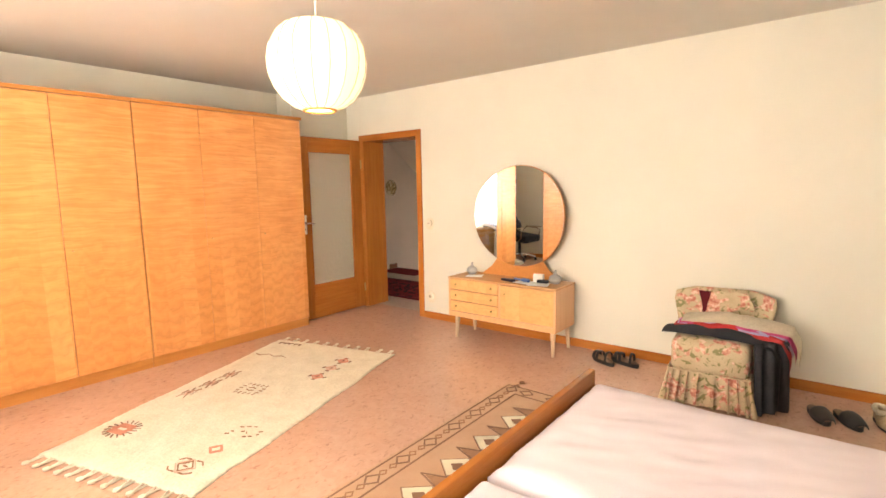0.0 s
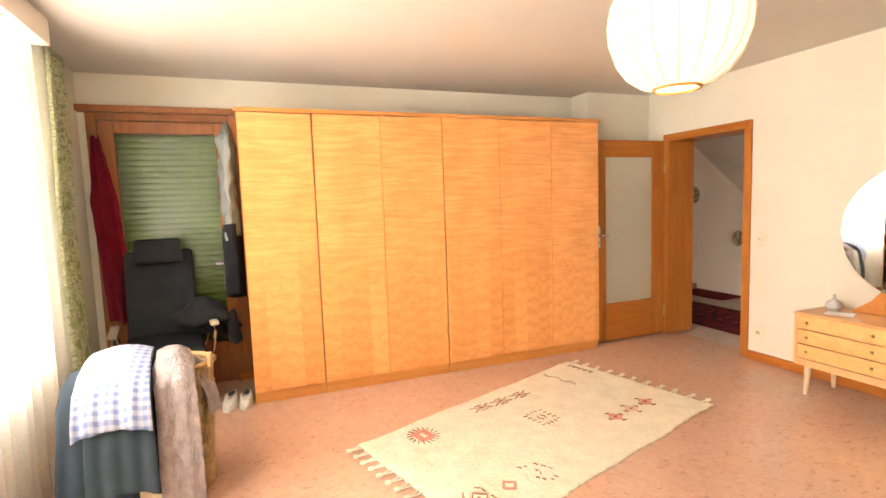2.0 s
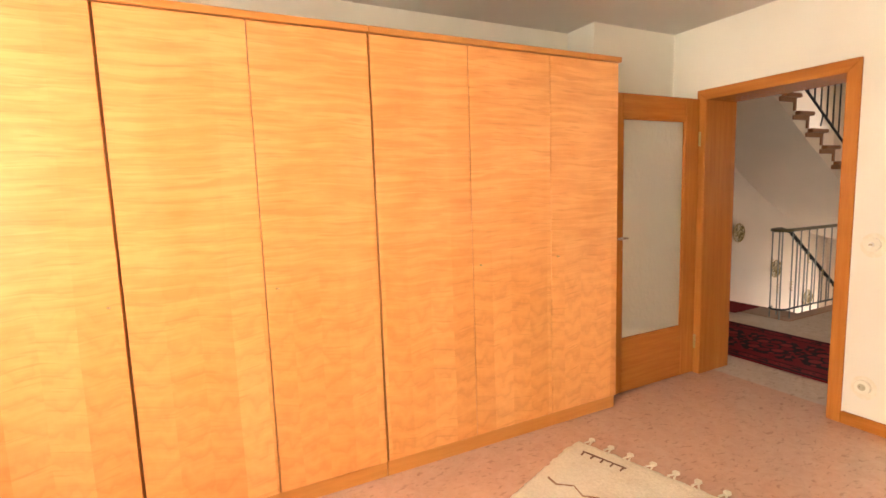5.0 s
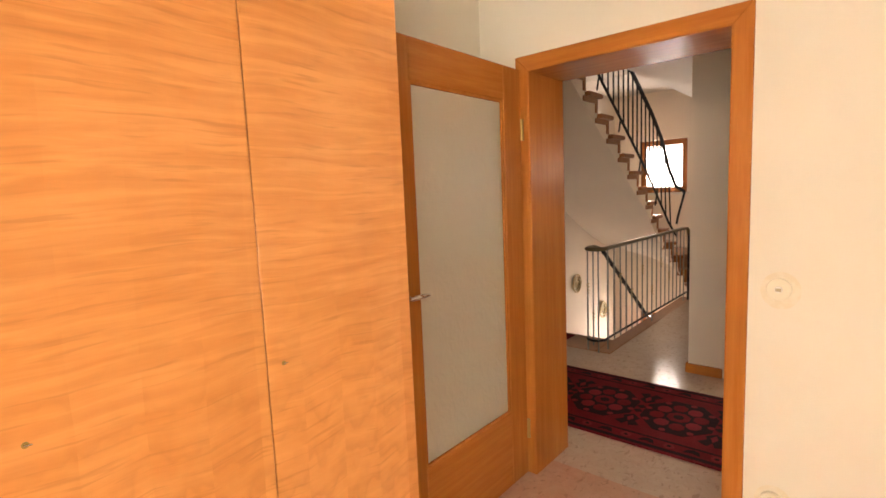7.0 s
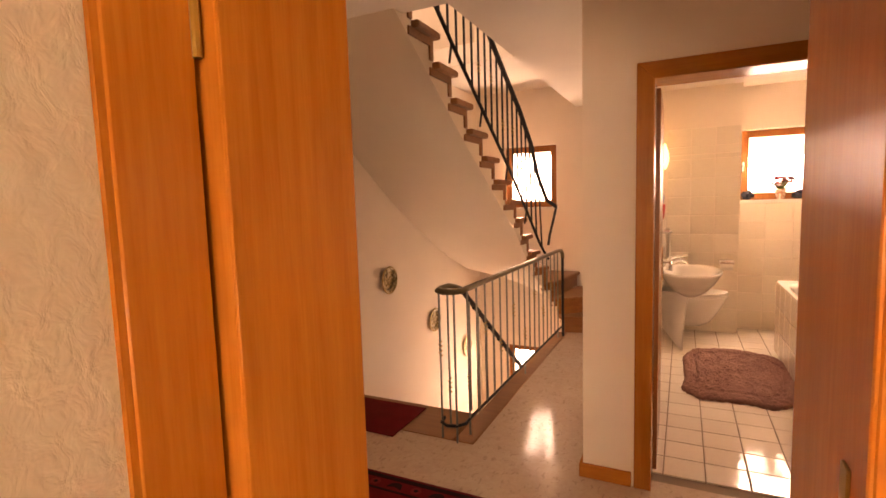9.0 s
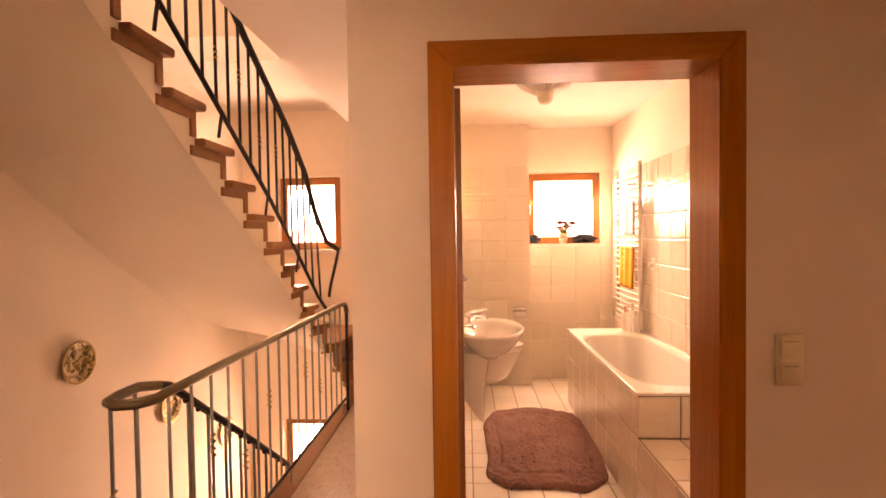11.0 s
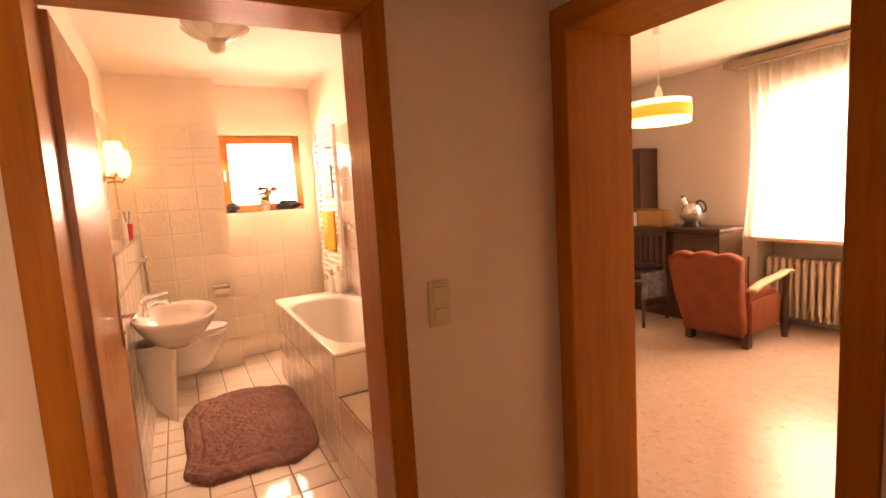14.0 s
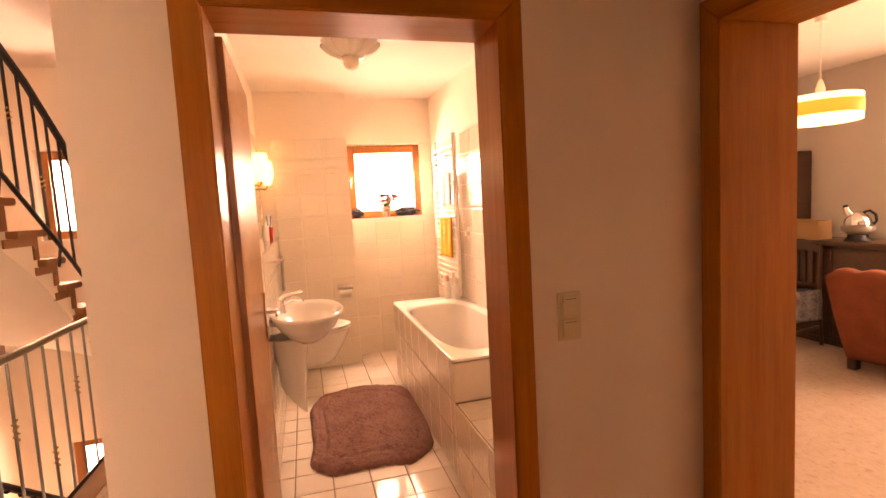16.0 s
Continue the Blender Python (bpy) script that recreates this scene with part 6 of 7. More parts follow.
# basin on its low service wall
setting("service_wall", boxes((-4.10, -3.985, 7.42, 9.35, 0, 1.24)), GROUT, "low service wall behind the basin")
setting("service_wall_top", boxes((-4.10, -3.97, 7.41, 9.345, 1.241, 1.262)), CERAMIC, "white ledge of the service wall")
bs = thing("washbasin", pose(-3.77, 7.84, 0.0), "rosy white ceramic washbasin on a half pedestal", "washbasin")


def basin_shell(a, r, z):
    x = 0.225 * r * math.cos(a)
    x = max(x, -0.215)
    return (x, 0.36 * r * math.sin(a), z)


prof = [(0.30, 0.66), (0.55, 0.70), (0.80, 0.765), (0.96, 0.825), (1.0, 0.845), (0.99, 0.857), (0.95, 0.858), (0.86, 0.845), (0.72, 0.79), (0.45, 0.735), (0.12, 0.722)]
bm = sheet(B(), lambda u, v: basin_shell(2 * math.pi * u, np.interp(v * 10, range(11), [p[0] for p in prof]), np.interp(v * 10, range(11), [p[1] for p in prof])), 56, 40, 0.0, True)
bmesh.ops.holes_fill(bm, edges=[e for e in bm.edges if e.is_boundary])
bmesh.ops.recalc_face_normals(bm, faces=bm.faces)
part("bowl", bm, CERAMIC, bs, smooth="all")
part("pedestal", sheet(B(), lambda u, v: (max(-0.215, -0.12 + (0.075 + 0.05 * v * v) * math.cos(2 * math.pi * u)), (0.07 + 0.055 * v) * math.sin(2 * math.pi * u), 0.30 + v * 0.40 - 0.10 * (1 - v) * math.cos(2 * math.pi * u)), 30, 10, 0.0, True), CERAMIC, bs, smooth="all")
part("overflow_hole", tube(B(), [(0.135, 0.0, 0.79), (0.14, 0.0, 0.792)], 0.011, 12), IRON, bs)
fc = thing("basin_tap", pose(-3.92, 7.84, 0.85), "chrome single-lever basin tap", "tap")
part("body", tube(B(), [(0, 0, 0), (0, 0, 0.075)], [0.026, 0.022], 16), CHROME, fc)
part("spout", tube(B(), [(0, 0, 0.05), (0.06, 0, 0.085), (0.12, 0, 0.075), (0.13, 0, 0.055)], [0.016, 0.014, 0.012, 0.011], 12), CHROME, fc)
part("lever", tube(B(), [(0, 0, 0.08), (0.02, 0, 0.105), (0.13, 0, 0.125)], [0.02, 0.014, 0.008], 10), CHROME, fc)

# toilet
to = thing("toilet", pose(-3.705, 8.96, 0.055), "white wall-hung toilet with a closed lid", "toilet")
tp = [(0.42, 0.10), (0.62, 0.14), (0.85, 0.26), (0.98, 0.36), (1.0, 0.395), (0.9, 0.40)]
bm = sheet(B(), lambda u, v: (max(-0.275, 0.29 * np.interp(v * 5, range(6), [p[0] for p in tp]) * math.cos(2 * math.pi * u) - 0.06 * (1 - v)), 0.185 * np.interp(v * 5, range(6), [p[0] for p in tp]) * math.sin(2 * math.pi * u), np.interp(v * 5, range(6), [p[1] for p in tp])), 40, 20, 0.0, True)
bmesh.ops.holes_fill(bm, edges=[e for e in bm.edges if e.is_boundary])
part("bowl", bm, CERAMIC, to, smooth="all")
for z0, z1, s, nm in ((0.402, 0.418, 1.0, "seat"), (0.421, 0.442, 0.99, "lid")):
    part(nm, prism(B(), [(max(-0.265, 0.285 * s * math.cos(t)), 0.185 * s * math.sin(t)) for t in (2 * math.pi * k / 40 for k in range(40))], 2, z0, z1, 0.004), CERAMIC, to)

# tiled bathtub
tb = thing("bathtub", pose(-2.75, 7.95, 0), "white enamel bathtub built into a tiled surround", "bathtub")
TX0, TX1, TY0, TY1, TZ = -3.062, -2.445, 7.07, 8.84, 0.64


def tub(u, v):
    a = 2 * math.pi * u
    k = [(1.0, 0.0), (0.995, 0.012), (0.90, 0.012), (0.84, -0.01), (0.80, -0.10), (0.70, -0.36), (0.55, -0.40), (0.0, -0.41)]
    r = np.interp(v * 7, range(8), [p[0] for p in k])
    z = np.interp(v * 7, range(8), [p[1] for p in k])
    ex = 0.16 + 0.5 * min(1.0, v * 3.2) * 0.75
    cx = math.copysign(abs(math.cos(a)) ** ex, math.cos(a))
    cy = math.copysign(abs(math.sin(a)) ** ex, math.sin(a))
    far = max(abs(math.cos(a)), abs(math.sin(a)))
    soft = min(1.0, max(0.0, (v - 0.15) / 0.13))
    cx, cy = cx * soft + math.cos(a) / far * (1 - soft), cy * soft + math.sin(a) / far * (1 - soft)
    return ((TX0 + TX1) / 2 + r * (TX1 - TX0) / 2 * cx, (TY0 + TY1) / 2 + (r * 0.94 + 0.06 * (v < 0.2)) * (TY1 - TY0) / 2 * cy, TZ + z)


part("tub", sheet(B(), tub, 96, 42, 0.0, True), CERAMIC, tb, "white enamel tub", world=True, smooth="all")
part("surround", boxes((TX0 + 0.012, TX0 + 0.05, TY0 + 0.012, TY1, 0, TZ - 0.002), (TX0 + 0.05, TX1, TY0 + 0.012, TY0 + 0.05, 0, TZ - 0.002), (TX0 + 0.05, TX1, TY1 - 0.04, TY1, 0, TZ - 0.002)), GROUT, tb, world=True, smooth=False)
part("plug", lathe(B(), [(0, 0.0), (0.03, 0.0), (0.03, 0.006), (0, 0.008)], (-2.75, 8.4, 0.232), 20), CHROME, tb, world=True)
part("tap", tube(B(), [(-2.452, 7.55, 0.80), (-2.50, 7.55, 0.80), (-2.56, 7.55, 0.79), (-2.57, 7.55, 0.765)], 0.016, 10), CHROME, tb, "chrome bath tap", world=True)
solo("tub_step", boxes((TX0 + 0.012, TX1, 6.24, TY0 + 0.01, 0, 0.415)), GROUT, "tiled step in front of the bathtub", "step", smooth=False)

# bath mat
MAUVE = cloth("mauve shag pile", (0.32, 0.165, 0.135), (0.19, 0.09, 0.072), 60, 0.95)
paint(MAUVE, None, None, noise_of(MAUVE, coords(MAUVE, (1, 1, 1)), 75, 4, 0.65, 0.8), 0.02)


def matxy(a, r):
    ex = 0.62
    w = (0.405 + 0.02 * math.sin(3 * a + 1) + 0.014 * math.sin(7 * a) - 0.008 * math.cos(4 * a)) * math.copysign(abs(math.cos(a)) ** ex, math.cos(a)) * r
    l = (0.665 + 0.015 * math.sin(5 * a) - 0.008 * math.cos(4 * a) + 0.012 * math.sin(9 * a)) * math.copysign(abs(math.sin(a)) ** ex, math.sin(a)) * r
    t = radians(-3)
    return (-3.425 + w * math.cos(t) - l * math.sin(t), 7.985 + w * math.sin(t) + l * math.cos(t))


def matfn(u, v):
    a = 2 * math.pi * u
    x, y = matxy(a, 1 - v)
    groove = 0.011 * math.exp(-((v - 0.24) / 0.03) ** 2)
    edge = 0.03 * (1 - math.exp(-v / 0.03))
    return (x, y, 0.002 + edge - groove + 0.010 * noise.noise(Vector((x * 30, y * 30, 0))) + 0.007 * noise.noise(Vector((x * 80, y * 80, 3))))


bt = thing("bath_mat", pose(-3.455, 7.985, 0), "mauve shaggy oval bath mat with a sunken border line", "bath mat")
part("body", sheet(B(), matfn, 220, 80, 0.0, True), MAUVE, bt, world=True, smooth="all")

# ceiling flower lamp
PETAL = base("ribbed clear petal glass", (0.94, 0.88, 0.80), 0.1, Transmission_Weight=0.3, IOR=1.45)
cl = thing("ceiling_lamp", pose(-3.385, 7.86, 2.54), "flower-shaped glass ceiling lamp with clear petals", "ceiling lamp")
part("canopy", lathe(B(), [(0, -0.03), (0.07, -0.028), (0.11, -0.012), (0.115, 0)], seg=28), BRASS, cl)
for k in range(9):
    a = 2 * math.pi * k / 9

    def petal(u, v, a=a):
        w = (u - 0.5) * 0.128 * math.sin(math.pi * (0.14 + 0.76 * v)) ** 0.6
        r = 0.05 + 0.13 * v + 0.012 * math.sin(math.pi * u) * v
        z = -0.125 + 0.075 * v ** 2.4 + 9 * w * w + 0.003 * math.cos(u * 30)
        return (r * math.cos(a) - w * math.sin(a), r * math.sin(a) + w * math.cos(a), z)
    part("petal", sheet(B(), petal, 14, 12, 0.005), PETAL, cl, smooth="all")
part("bulb_glass", lathe(B(), [(0.03, -0.02), (0.04, -0.10), (0.052, -0.135), (0.05, -0.165), (0.04, -0.19), (0.02, -0.203), (0, -0.205)], seg=24), base("opal glass", (0.78, 0.70, 0.58), 0.25), cl)

# sconces and shelf by the basin
OPAL = glow("lit opal glass", (1.0, 0.80, 0.48), 1.5)
for y in (8.60, 9.20):
    sn = thing("wall_sconce", pose(-4.10, y, 1.83), "lit opal tulip wall sconce beside the bathroom mirror", "wall lamp", "sconces by the bathroom mirror")
    part("backplate", tube(B(), [(0, 0, -0.14), (0.012, 0, -0.14)], 0.035, 16), BRASS, sn)
    part("arm", tube(B(), [(0.01, 0, -0.14), (0.06, 0, -0.15), (0.075, 0, -0.13), (0.075, 0, -0.11)], 0.008, 8), BRASS, sn)
    part("shade", lathe(B(), [(0.022, -0.115), (0.045, -0.08), (0.058, -0.02), (0.056, 0.04), (0.046, 0.09), (0.044, 0.09), (0.05, 0.03), (0.05, -0.02), (0.02, -0.11)], (0.075, 0, 0), 24), OPAL, sn, "lit opal glass tulip")
solo("bathroom_mirror", box(B(), -4.10, -4.09, 8.68, 9.12, 1.40, 2.02, 0.002), MIRROR, "frameless mirror over the service wall", "mirror", smooth=False)
RED = base("red plastic", (0.55, 0.02, 0.02), 0.3)
cp = thing("toothbrush_cup", pose(-4.025, 8.84, 1.262), "red plastic cup holding toothbrushes and a comb", "cup")
part("cup", lathe(B(), [(0, 0.002), (0.034, 0.0), (0.042, 0.10), (0.039, 0.10), (0.032, 0.006), (0, 0.006)], seg=20), RED, cp)
for i, (dx, dy, c) in enumerate(((0.02, 0.01, (0.1, 0.2, 0.5)), (-0.01, 0.02, (0.7, 0.68, 0.62)), (0.0, -0.025, (0.1, 0.35, 0.2)))):
    part("toothbrush", tube(B(), [(0, 0, 0.01), (dx, dy, 0.13), (dx * 1.3, dy * 1.3, 0.19)], [0.004, 0.004, 0.006], 6), base("brush %d plastic" % i, c, 0.35), cp)
for i, (y, h, r, c, lab) in enumerate(((8.72, 0.15, 0.024, (0.72, 0.66, 0.58), "white cream bottle on the service wall ledge"), (9.02, 0.11, 0.028, (0.66, 0.50, 0.40), "beige jar on the service wall ledge"), (9.12, 0.14, 0.022, (0.75, 0.7, 0.64), "white spray bottle on the service wall ledge"))):
    bo = thing("toiletry_bottle", pose(-4.035, y, 1.262), lab, "bottle", "toiletries on the ledge")
    part("body", lathe(B(), [(0, 0), (r, 0.0), (r, h * 0.7), (r * 0.6, h * 0.78), (0, h * 0.78)], seg=16), base("bottle plastic %d" % i, c, 0.35), bo)
    part("cap", lathe(B(), [(r * 0.5, h * 0.78), (r * 0.5, h), (0, h)], seg=12), WHITE, bo)
soap = thing("soap_dish", pose(-3.965, 8.75, 1.08), "white ceramic soap dish on the service wall", "soap dish")
part("dish", lathe(B(), [(0, 0), (0.05, 0.004), (0.07, 0.022), (0.064, 0.024), (0.045, 0.01), (0, 0.008)], seg=24, sx=0.75), CERAMIC, soap)
part("soap", cushion(B(), 0.05, 0.075, 0.022, pose(0, 0, 0.02), puff=0.001), base("rose soap", (0.7, 0.42, 0.36), 0.4), soap)
drape("hand_towel", cloth("white towel", (0.72, 0.66, 0.58), None, 120), "white hand towel hanging on the service wall", "towel", lambda u, v: (-3.972 + 0.008 * math.sin(u * 18) + 0.012, 9.10 + 0.10 * u, 1.10 - 0.30 * v), 12, 10, 0.008)
ph = thing("toilet_paper_holder", pose(-3.42, 9.345, 0.72), "chrome toilet paper holder on the tiled shaft", "paper holder")
part("cover", box(B(), -0.07, 0.07, -0.075, 0.0, 0.0, 0.055, 0.012, 3), CHROME, ph)
part("roll", tube(B(), [(-0.055, -0.045, -0.015), (0.055, -0.045, -0.015)], 0.04, 18), PAPER, ph)

# towel radiator
RADW = base("white radiator enamel", (0.80, 0.74, 0.66), 0.25)
tr = thing("towel_radiator", pose(-2.5, 8.94, 1.37), "white ladder towel radiator on the bathroom wall", "radiator")
for y in (8.64, 9.24):
    part("upright", tube(B(), [(-2.50, y, 0.68), (-2.50, y, 2.06)], 0.018, 10), RADW, tr, world=True)
for k in range(27):
    z = 0.71 + k * 0.05
    if k % 9 == 8:
        continue
    part("rung", tube(B(), [(-2.512, 8.64, z), (-2.522, 8.94, z), (-2.512, 9.24, z)], 0.011, 8), RADW, tr, world=True)
for z in (0.8, 1.9):
    part("bracket", tube(B(), [(-2.50, 8.94, z), (-2.44, 8.94, z)], 0.01, 8), RADW, tr, world=True)
drape("orange_towel", cloth("orange towelling", (0.75, 0.32, 0.04), None, 120), "bright orange towel hanging on the radiator", "towel", lambda u, v: (-2.535 - 0.006 * math.sin(u * 14), 8.70 + 0.34 * u + 0.03 * v, 1.36 - 0.36 * v), 14, 12, 0.012)
drape("patterned_towel", cloth("blue-grey towelling", (0.62, 0.60, 0.60), (0.42, 0.45, 0.52), 30), "pale blue-grey towel folded on the radiator", "towel", lambda u, v: (-2.535 - 0.006 * math.sin(u * 11), 8.68 + 0.32 * u, 1.74 - 0.28 * v), 14, 12, 0.012)
for i, (x, y, h) in enumerate(((-2.53, 8.74, 0.23), (-2.60, 8.70, 0.21), (-2.53, 8.66, 0.18))):
    bo = thing("shampoo_bottle", pose(x, y, 0.652), "white shampoo bottle on the bathtub's rim", "bottle", "bottles on the bathtub rim")
    part("body", lathe(B(), [(0, 0), (0.03, 0.002), (0.032, h * 0.6), (0.022, h * 0.76), (0, h * 0.76)], seg=16, sy=0.7), WHITE, bo)
    part("cap", lathe(B(), [(0.016, h * 0.76), (0.015, h), (0, h)], seg=12), base("cap plastic %d" % i, ((0.75, 0.7, 0.62), (0.6, 0.3, 0.25), (0.7, 0.66, 0.6))[i], 0.4), bo)

# bathroom window
window_frame("window_4", "small brown wood bathroom window", pose(-3.285, 9.72, 1.375), 0.74, 0.72, 0.07, DARKDOOR)
part("latch", box(B(), 0.012, 0.03, -0.06, -0.03, 0.30, 0.40, 0.004), WHITE, bpy.data.objects["window_4"], "white window latch")
setting("window_sill_bath", boxes((-3.29, -2.54, 9.585, 9.70, 1.341, 1.375)), CERAMIC, "white tiled sill of the bathroom window")
setting("backdrop_bath", boxes((-4.3, -1.2, 11.0, 11.01, 0.0, 3.5)), SKYGLOW, "white overcast sky beyond the bathroom window")
pt = thing("flower_pot", pose(-2.93, 9.645, 1.375), "patterned ceramic pot with dark red and white flowers on the sill", "potted plant")
POTM = base("patterned pot glaze", (0.6, 0.5, 0.4), 0.25)
paint(POTM, ramp(POTM, noise_of(POTM, coords(POTM, (1, 1, 1)), 60, 2), (0.45, (0.62, 0.55, 0.46)), (0.55, (0.40, 0.20, 0.13))))
part("pot", lathe(B(), [(0, 0), (0.035, 0), (0.045, 0.05), (0.048, 0.1), (0.052, 0.105), (0.046, 0.105), (0.04, 0.09), (0, 0.09)], seg=24), POTM, pt)
rng = random.Random(4)
LEAF = base("green leaf", (0.14, 0.20, 0.06), 0.5)
PETALS = (cloth("white petal", (0.7, 0.62, 0.6)), cloth("dark red petal", (0.30, 0.03, 0.06)), cloth("rose petal", (0.42, 0.10, 0.12)))
for i in range(44):
    a, r, h = rng.uniform(0, 6.28), rng.uniform(0.015, 0.12), rng.uniform(0.13, 0.22)
    tip = Vector((r * math.cos(a), r * 0.6 * math.sin(a), h))
    if i % 2:
        bm = B()
        for j in range(9):
            b = rng.uniform(0, 6.28)
            bmesh.ops.create_icosphere(bm, subdivisions=1, radius=0.013, matrix=Matrix.Translation(tip + Vector((0.022 * math.cos(b), 0.018 * math.sin(b), rng.uniform(-0.01, 0.015)))) @ Matrix.Diagonal((1, 1, 0.6, 1)))
        part("flower", bm, PETALS[i % 3], pt)
    else:
        bm = sheet(B(), lambda u, v: (tip.x * v + 0.034 * (u - 0.5) * math.sin(math.pi * v) * math.sin(a) * 2, tip.y * v - 0.034 * (u - 0.5) * math.sin(math.pi * v) * math.cos(a) * 2, 0.09 + (h - 0.09) * v - 0.03 * v * v), 3, 6, 0.001)
        part("leaf", bm, LEAF, pt)
for x, w, s, lab in ((-2.72, 0.20, 1, "crumpled dark cloth lying on the window sill"), (-3.22, 0.09, 2, "small dark sponge bag on the window sill")):
    bm = bmesh.new()
    bmesh.ops.create_icosphere(bm, subdivisions=4, radius=1.0)
    for v in bm.verts:
        k = 1 + 0.5 * noise.noise(v.co * 2.4 + Vector((s * 7, 0, 0)))
        v.co = Vector((v.co.x * w * 0.55 * k, v.co.y * 0.045 * k, max(-0.9, v.co.z) * 0.045 * k))
    zmin = min(v.co.z for v in bm.verts)
    solo("crumpled_cloth", bm, cloth("dark blue cloth %d" % s, (0.03, 0.035, 0.05)), lab, "cloth", smooth="all", m=pose(x, 9.645, 1.375 - zmin))
vl = thing("radiator_valve", pose(-2.44, 8.50, 1.22), "white wall thermostat knob by the towel radiator", "thermostat")
part("plate", box(B(), -0.012, 0.0, -0.04, 0.04, -0.05, 0.05, 0.004), WHITE, vl)
part("knob", tube(B(), [(-0.012, 0, 0), (-0.04, 0, 0)], 0.022, 14), WHITE, vl)


# study: pendant drum lamp
DRUM = glow("lit white lamp shade", (1.0, 0.83, 0.58), 1.3)
BAND = glow("lit orange lamp band", (1.0, 0.47, 0.10), 0.42)
sl = thing("drum_pendant_lamp", pose(-0.61, 7.02, 1.92), "lit drum pendant lamp with an orange band", "pendant lamp")
part("shade", lathe(B(), [(0.207, -0.078), (0.211, -0.074), (0.211, -0.045), (0.208, -0.045), (0.208, 0.045), (0.211, 0.045), (0.211, 0.074), (0.207, 0.078)], seg=48), DRUM, sl)
part("band", lathe(B(), [(0.212, -0.041), (0.215, -0.037), (0.215, 0.037), (0.212, 0.041)], seg=48), BAND, sl, "orange band")
part("diffuser", lathe(B(), [(0, -0.066), (0.207, -0.066), (0.207, -0.061), (0, -0.061)], seg=48), DRUM, sl)
part("top_disc", lathe(B(), [(0.02, 0.05), (0.207, 0.062), (0.207, 0.067), (0.02, 0.056)], seg=48), DRUM, sl)
part("holder", lathe(B(), [(0.028, 0.07), (0.026, 0.13), (0.012, 0.18), (0, 0.19)], seg=16), WHITE, sl)
part("cord", tube(B(), [(0, 0, 0.18), (0, 0, 0.54)], 0.004, 6), WHITE, sl)
part("ceiling_cup", tube(B(), [(0, 0, 0.53), (0, 0, 0.62)], [0.032, 0.028], 16), WHITE, sl)

# study window
window_frame("window_5", "wide white-framed study window behind a sheer curtain", pose(1.50, 5.25, 0.86, 0, 0, 90), 2.07, 1.28, 0.06, WHITE, 2)
setting("backdrop_study", boxes((2.9, 2.91, 3.5, 9.0, -0.5, 3.5)), SKYGLOW, "white overcast sky beyond the study window")
setting("window_sill_study", boxes((1.10, 1.46, 5.22, 7.36, 0.82, 0.855)), wood("painted sill board", (0.58, 0.45, 0.33), (0.5, 0.37, 0.26), (12, 1, 12)), "pale brown study window sill")
sc2 = thing("sheer_curtain", pose(1.09, 6.3, 0.87), "white pleated sheer curtain before the study window", "curtain")
part("voile", sheet(B(), lambda u, v: (1.07 + 0.022 * math.sin(u * 150) + 0.03 * (1 - v) * math.sin(u * 17), 5.1 + u * (2.27 - 0.05 * math.sin(v * 3.0)) , 0.87 + v * 1.56), 300, 12), VOILE, sc2, world=True, smooth="all")
part("heading_tape", sheet(B(), lambda u, v: (1.062 + 0.02 * math.sin(u * 150), 5.1 + u * 2.25, 2.34 + v * 0.085), 300, 2), sheer("gathered heading", (0.75, 0.70, 0.62), 0.05), sc2, world=True, smooth="all")
co = thing("curtain_pelmet", pose(1.06, 6.3, 2.45), "greyish brown wooden curtain pelmet", "pelmet")
part("board", box(B(), 0.985, 1.148, 5.0, 7.56, 2.44, 2.50, 0.003), wood("pelmet wood", (0.36, 0.29, 0.22), (0.26, 0.2, 0.15), (12, 1, 12)), co, world=True)
part("track", box(B(), 1.05, 1.09, 5.05, 7.45, 2.425, 2.44), WHITE, co, world=True)

# ribbed radiator
RIB = base("old radiator paint", (0.66, 0.56, 0.42), 0.4)
rr = thing("ribbed_radiator", pose(1.30, 6.4, 0.08), "cream cast-iron ribbed radiator in the window niche", "radiator")
for k in range(30):
    y = 7.25 - 0.062 * k
    bm = B()
    for x in (1.24, 1.36):
        tube(bm, [(x, y, 0.10), (x, y, 0.13), (x, y, 0.62), (x, y, 0.65)], [0.014, 0.022, 0.022, 0.014], 8)
    box(bm, 1.24, 1.36, y - 0.014, y + 0.014, 0.605, 0.655, 0.01)
    box(bm, 1.24, 1.36, y - 0.014, y + 0.014, 0.095, 0.145, 0.01)
    part("rib", bm, RIB, rr, world=True)
for y in (7.19, 5.6):
    part("foot", box(B(), 1.22, 1.38, y - 0.02, y + 0.02, 0.0, 0.10, 0.004), RIB, rr, world=True)
part("connector", tube(B(), [(1.30, 5.43, 0.125), (1.30, 7.27, 0.125)], 0.018, 10), RIB, rr, world=True)

# sideboard and the things on it
sb = thing("dark_sideboard", pose(0.93, 8.1, 0), "dark stained wooden sideboard against the study wall", "sideboard")
part("body", box(B(), 0.76, 1.13, 7.44, 8.86, 0.06, 0.91, 0.006), BLACKWOOD, sb, world=True)
part("top", box(B(), 0.72, 1.14, 7.41, 8.88, 0.912, 0.955, 0.008, 2), BLACKWOOD, sb, world=True)
part("plinth", box(B(), 0.78, 1.12, 7.47, 8.84, 0.0, 0.06), BLACKWOOD, sb, world=True)
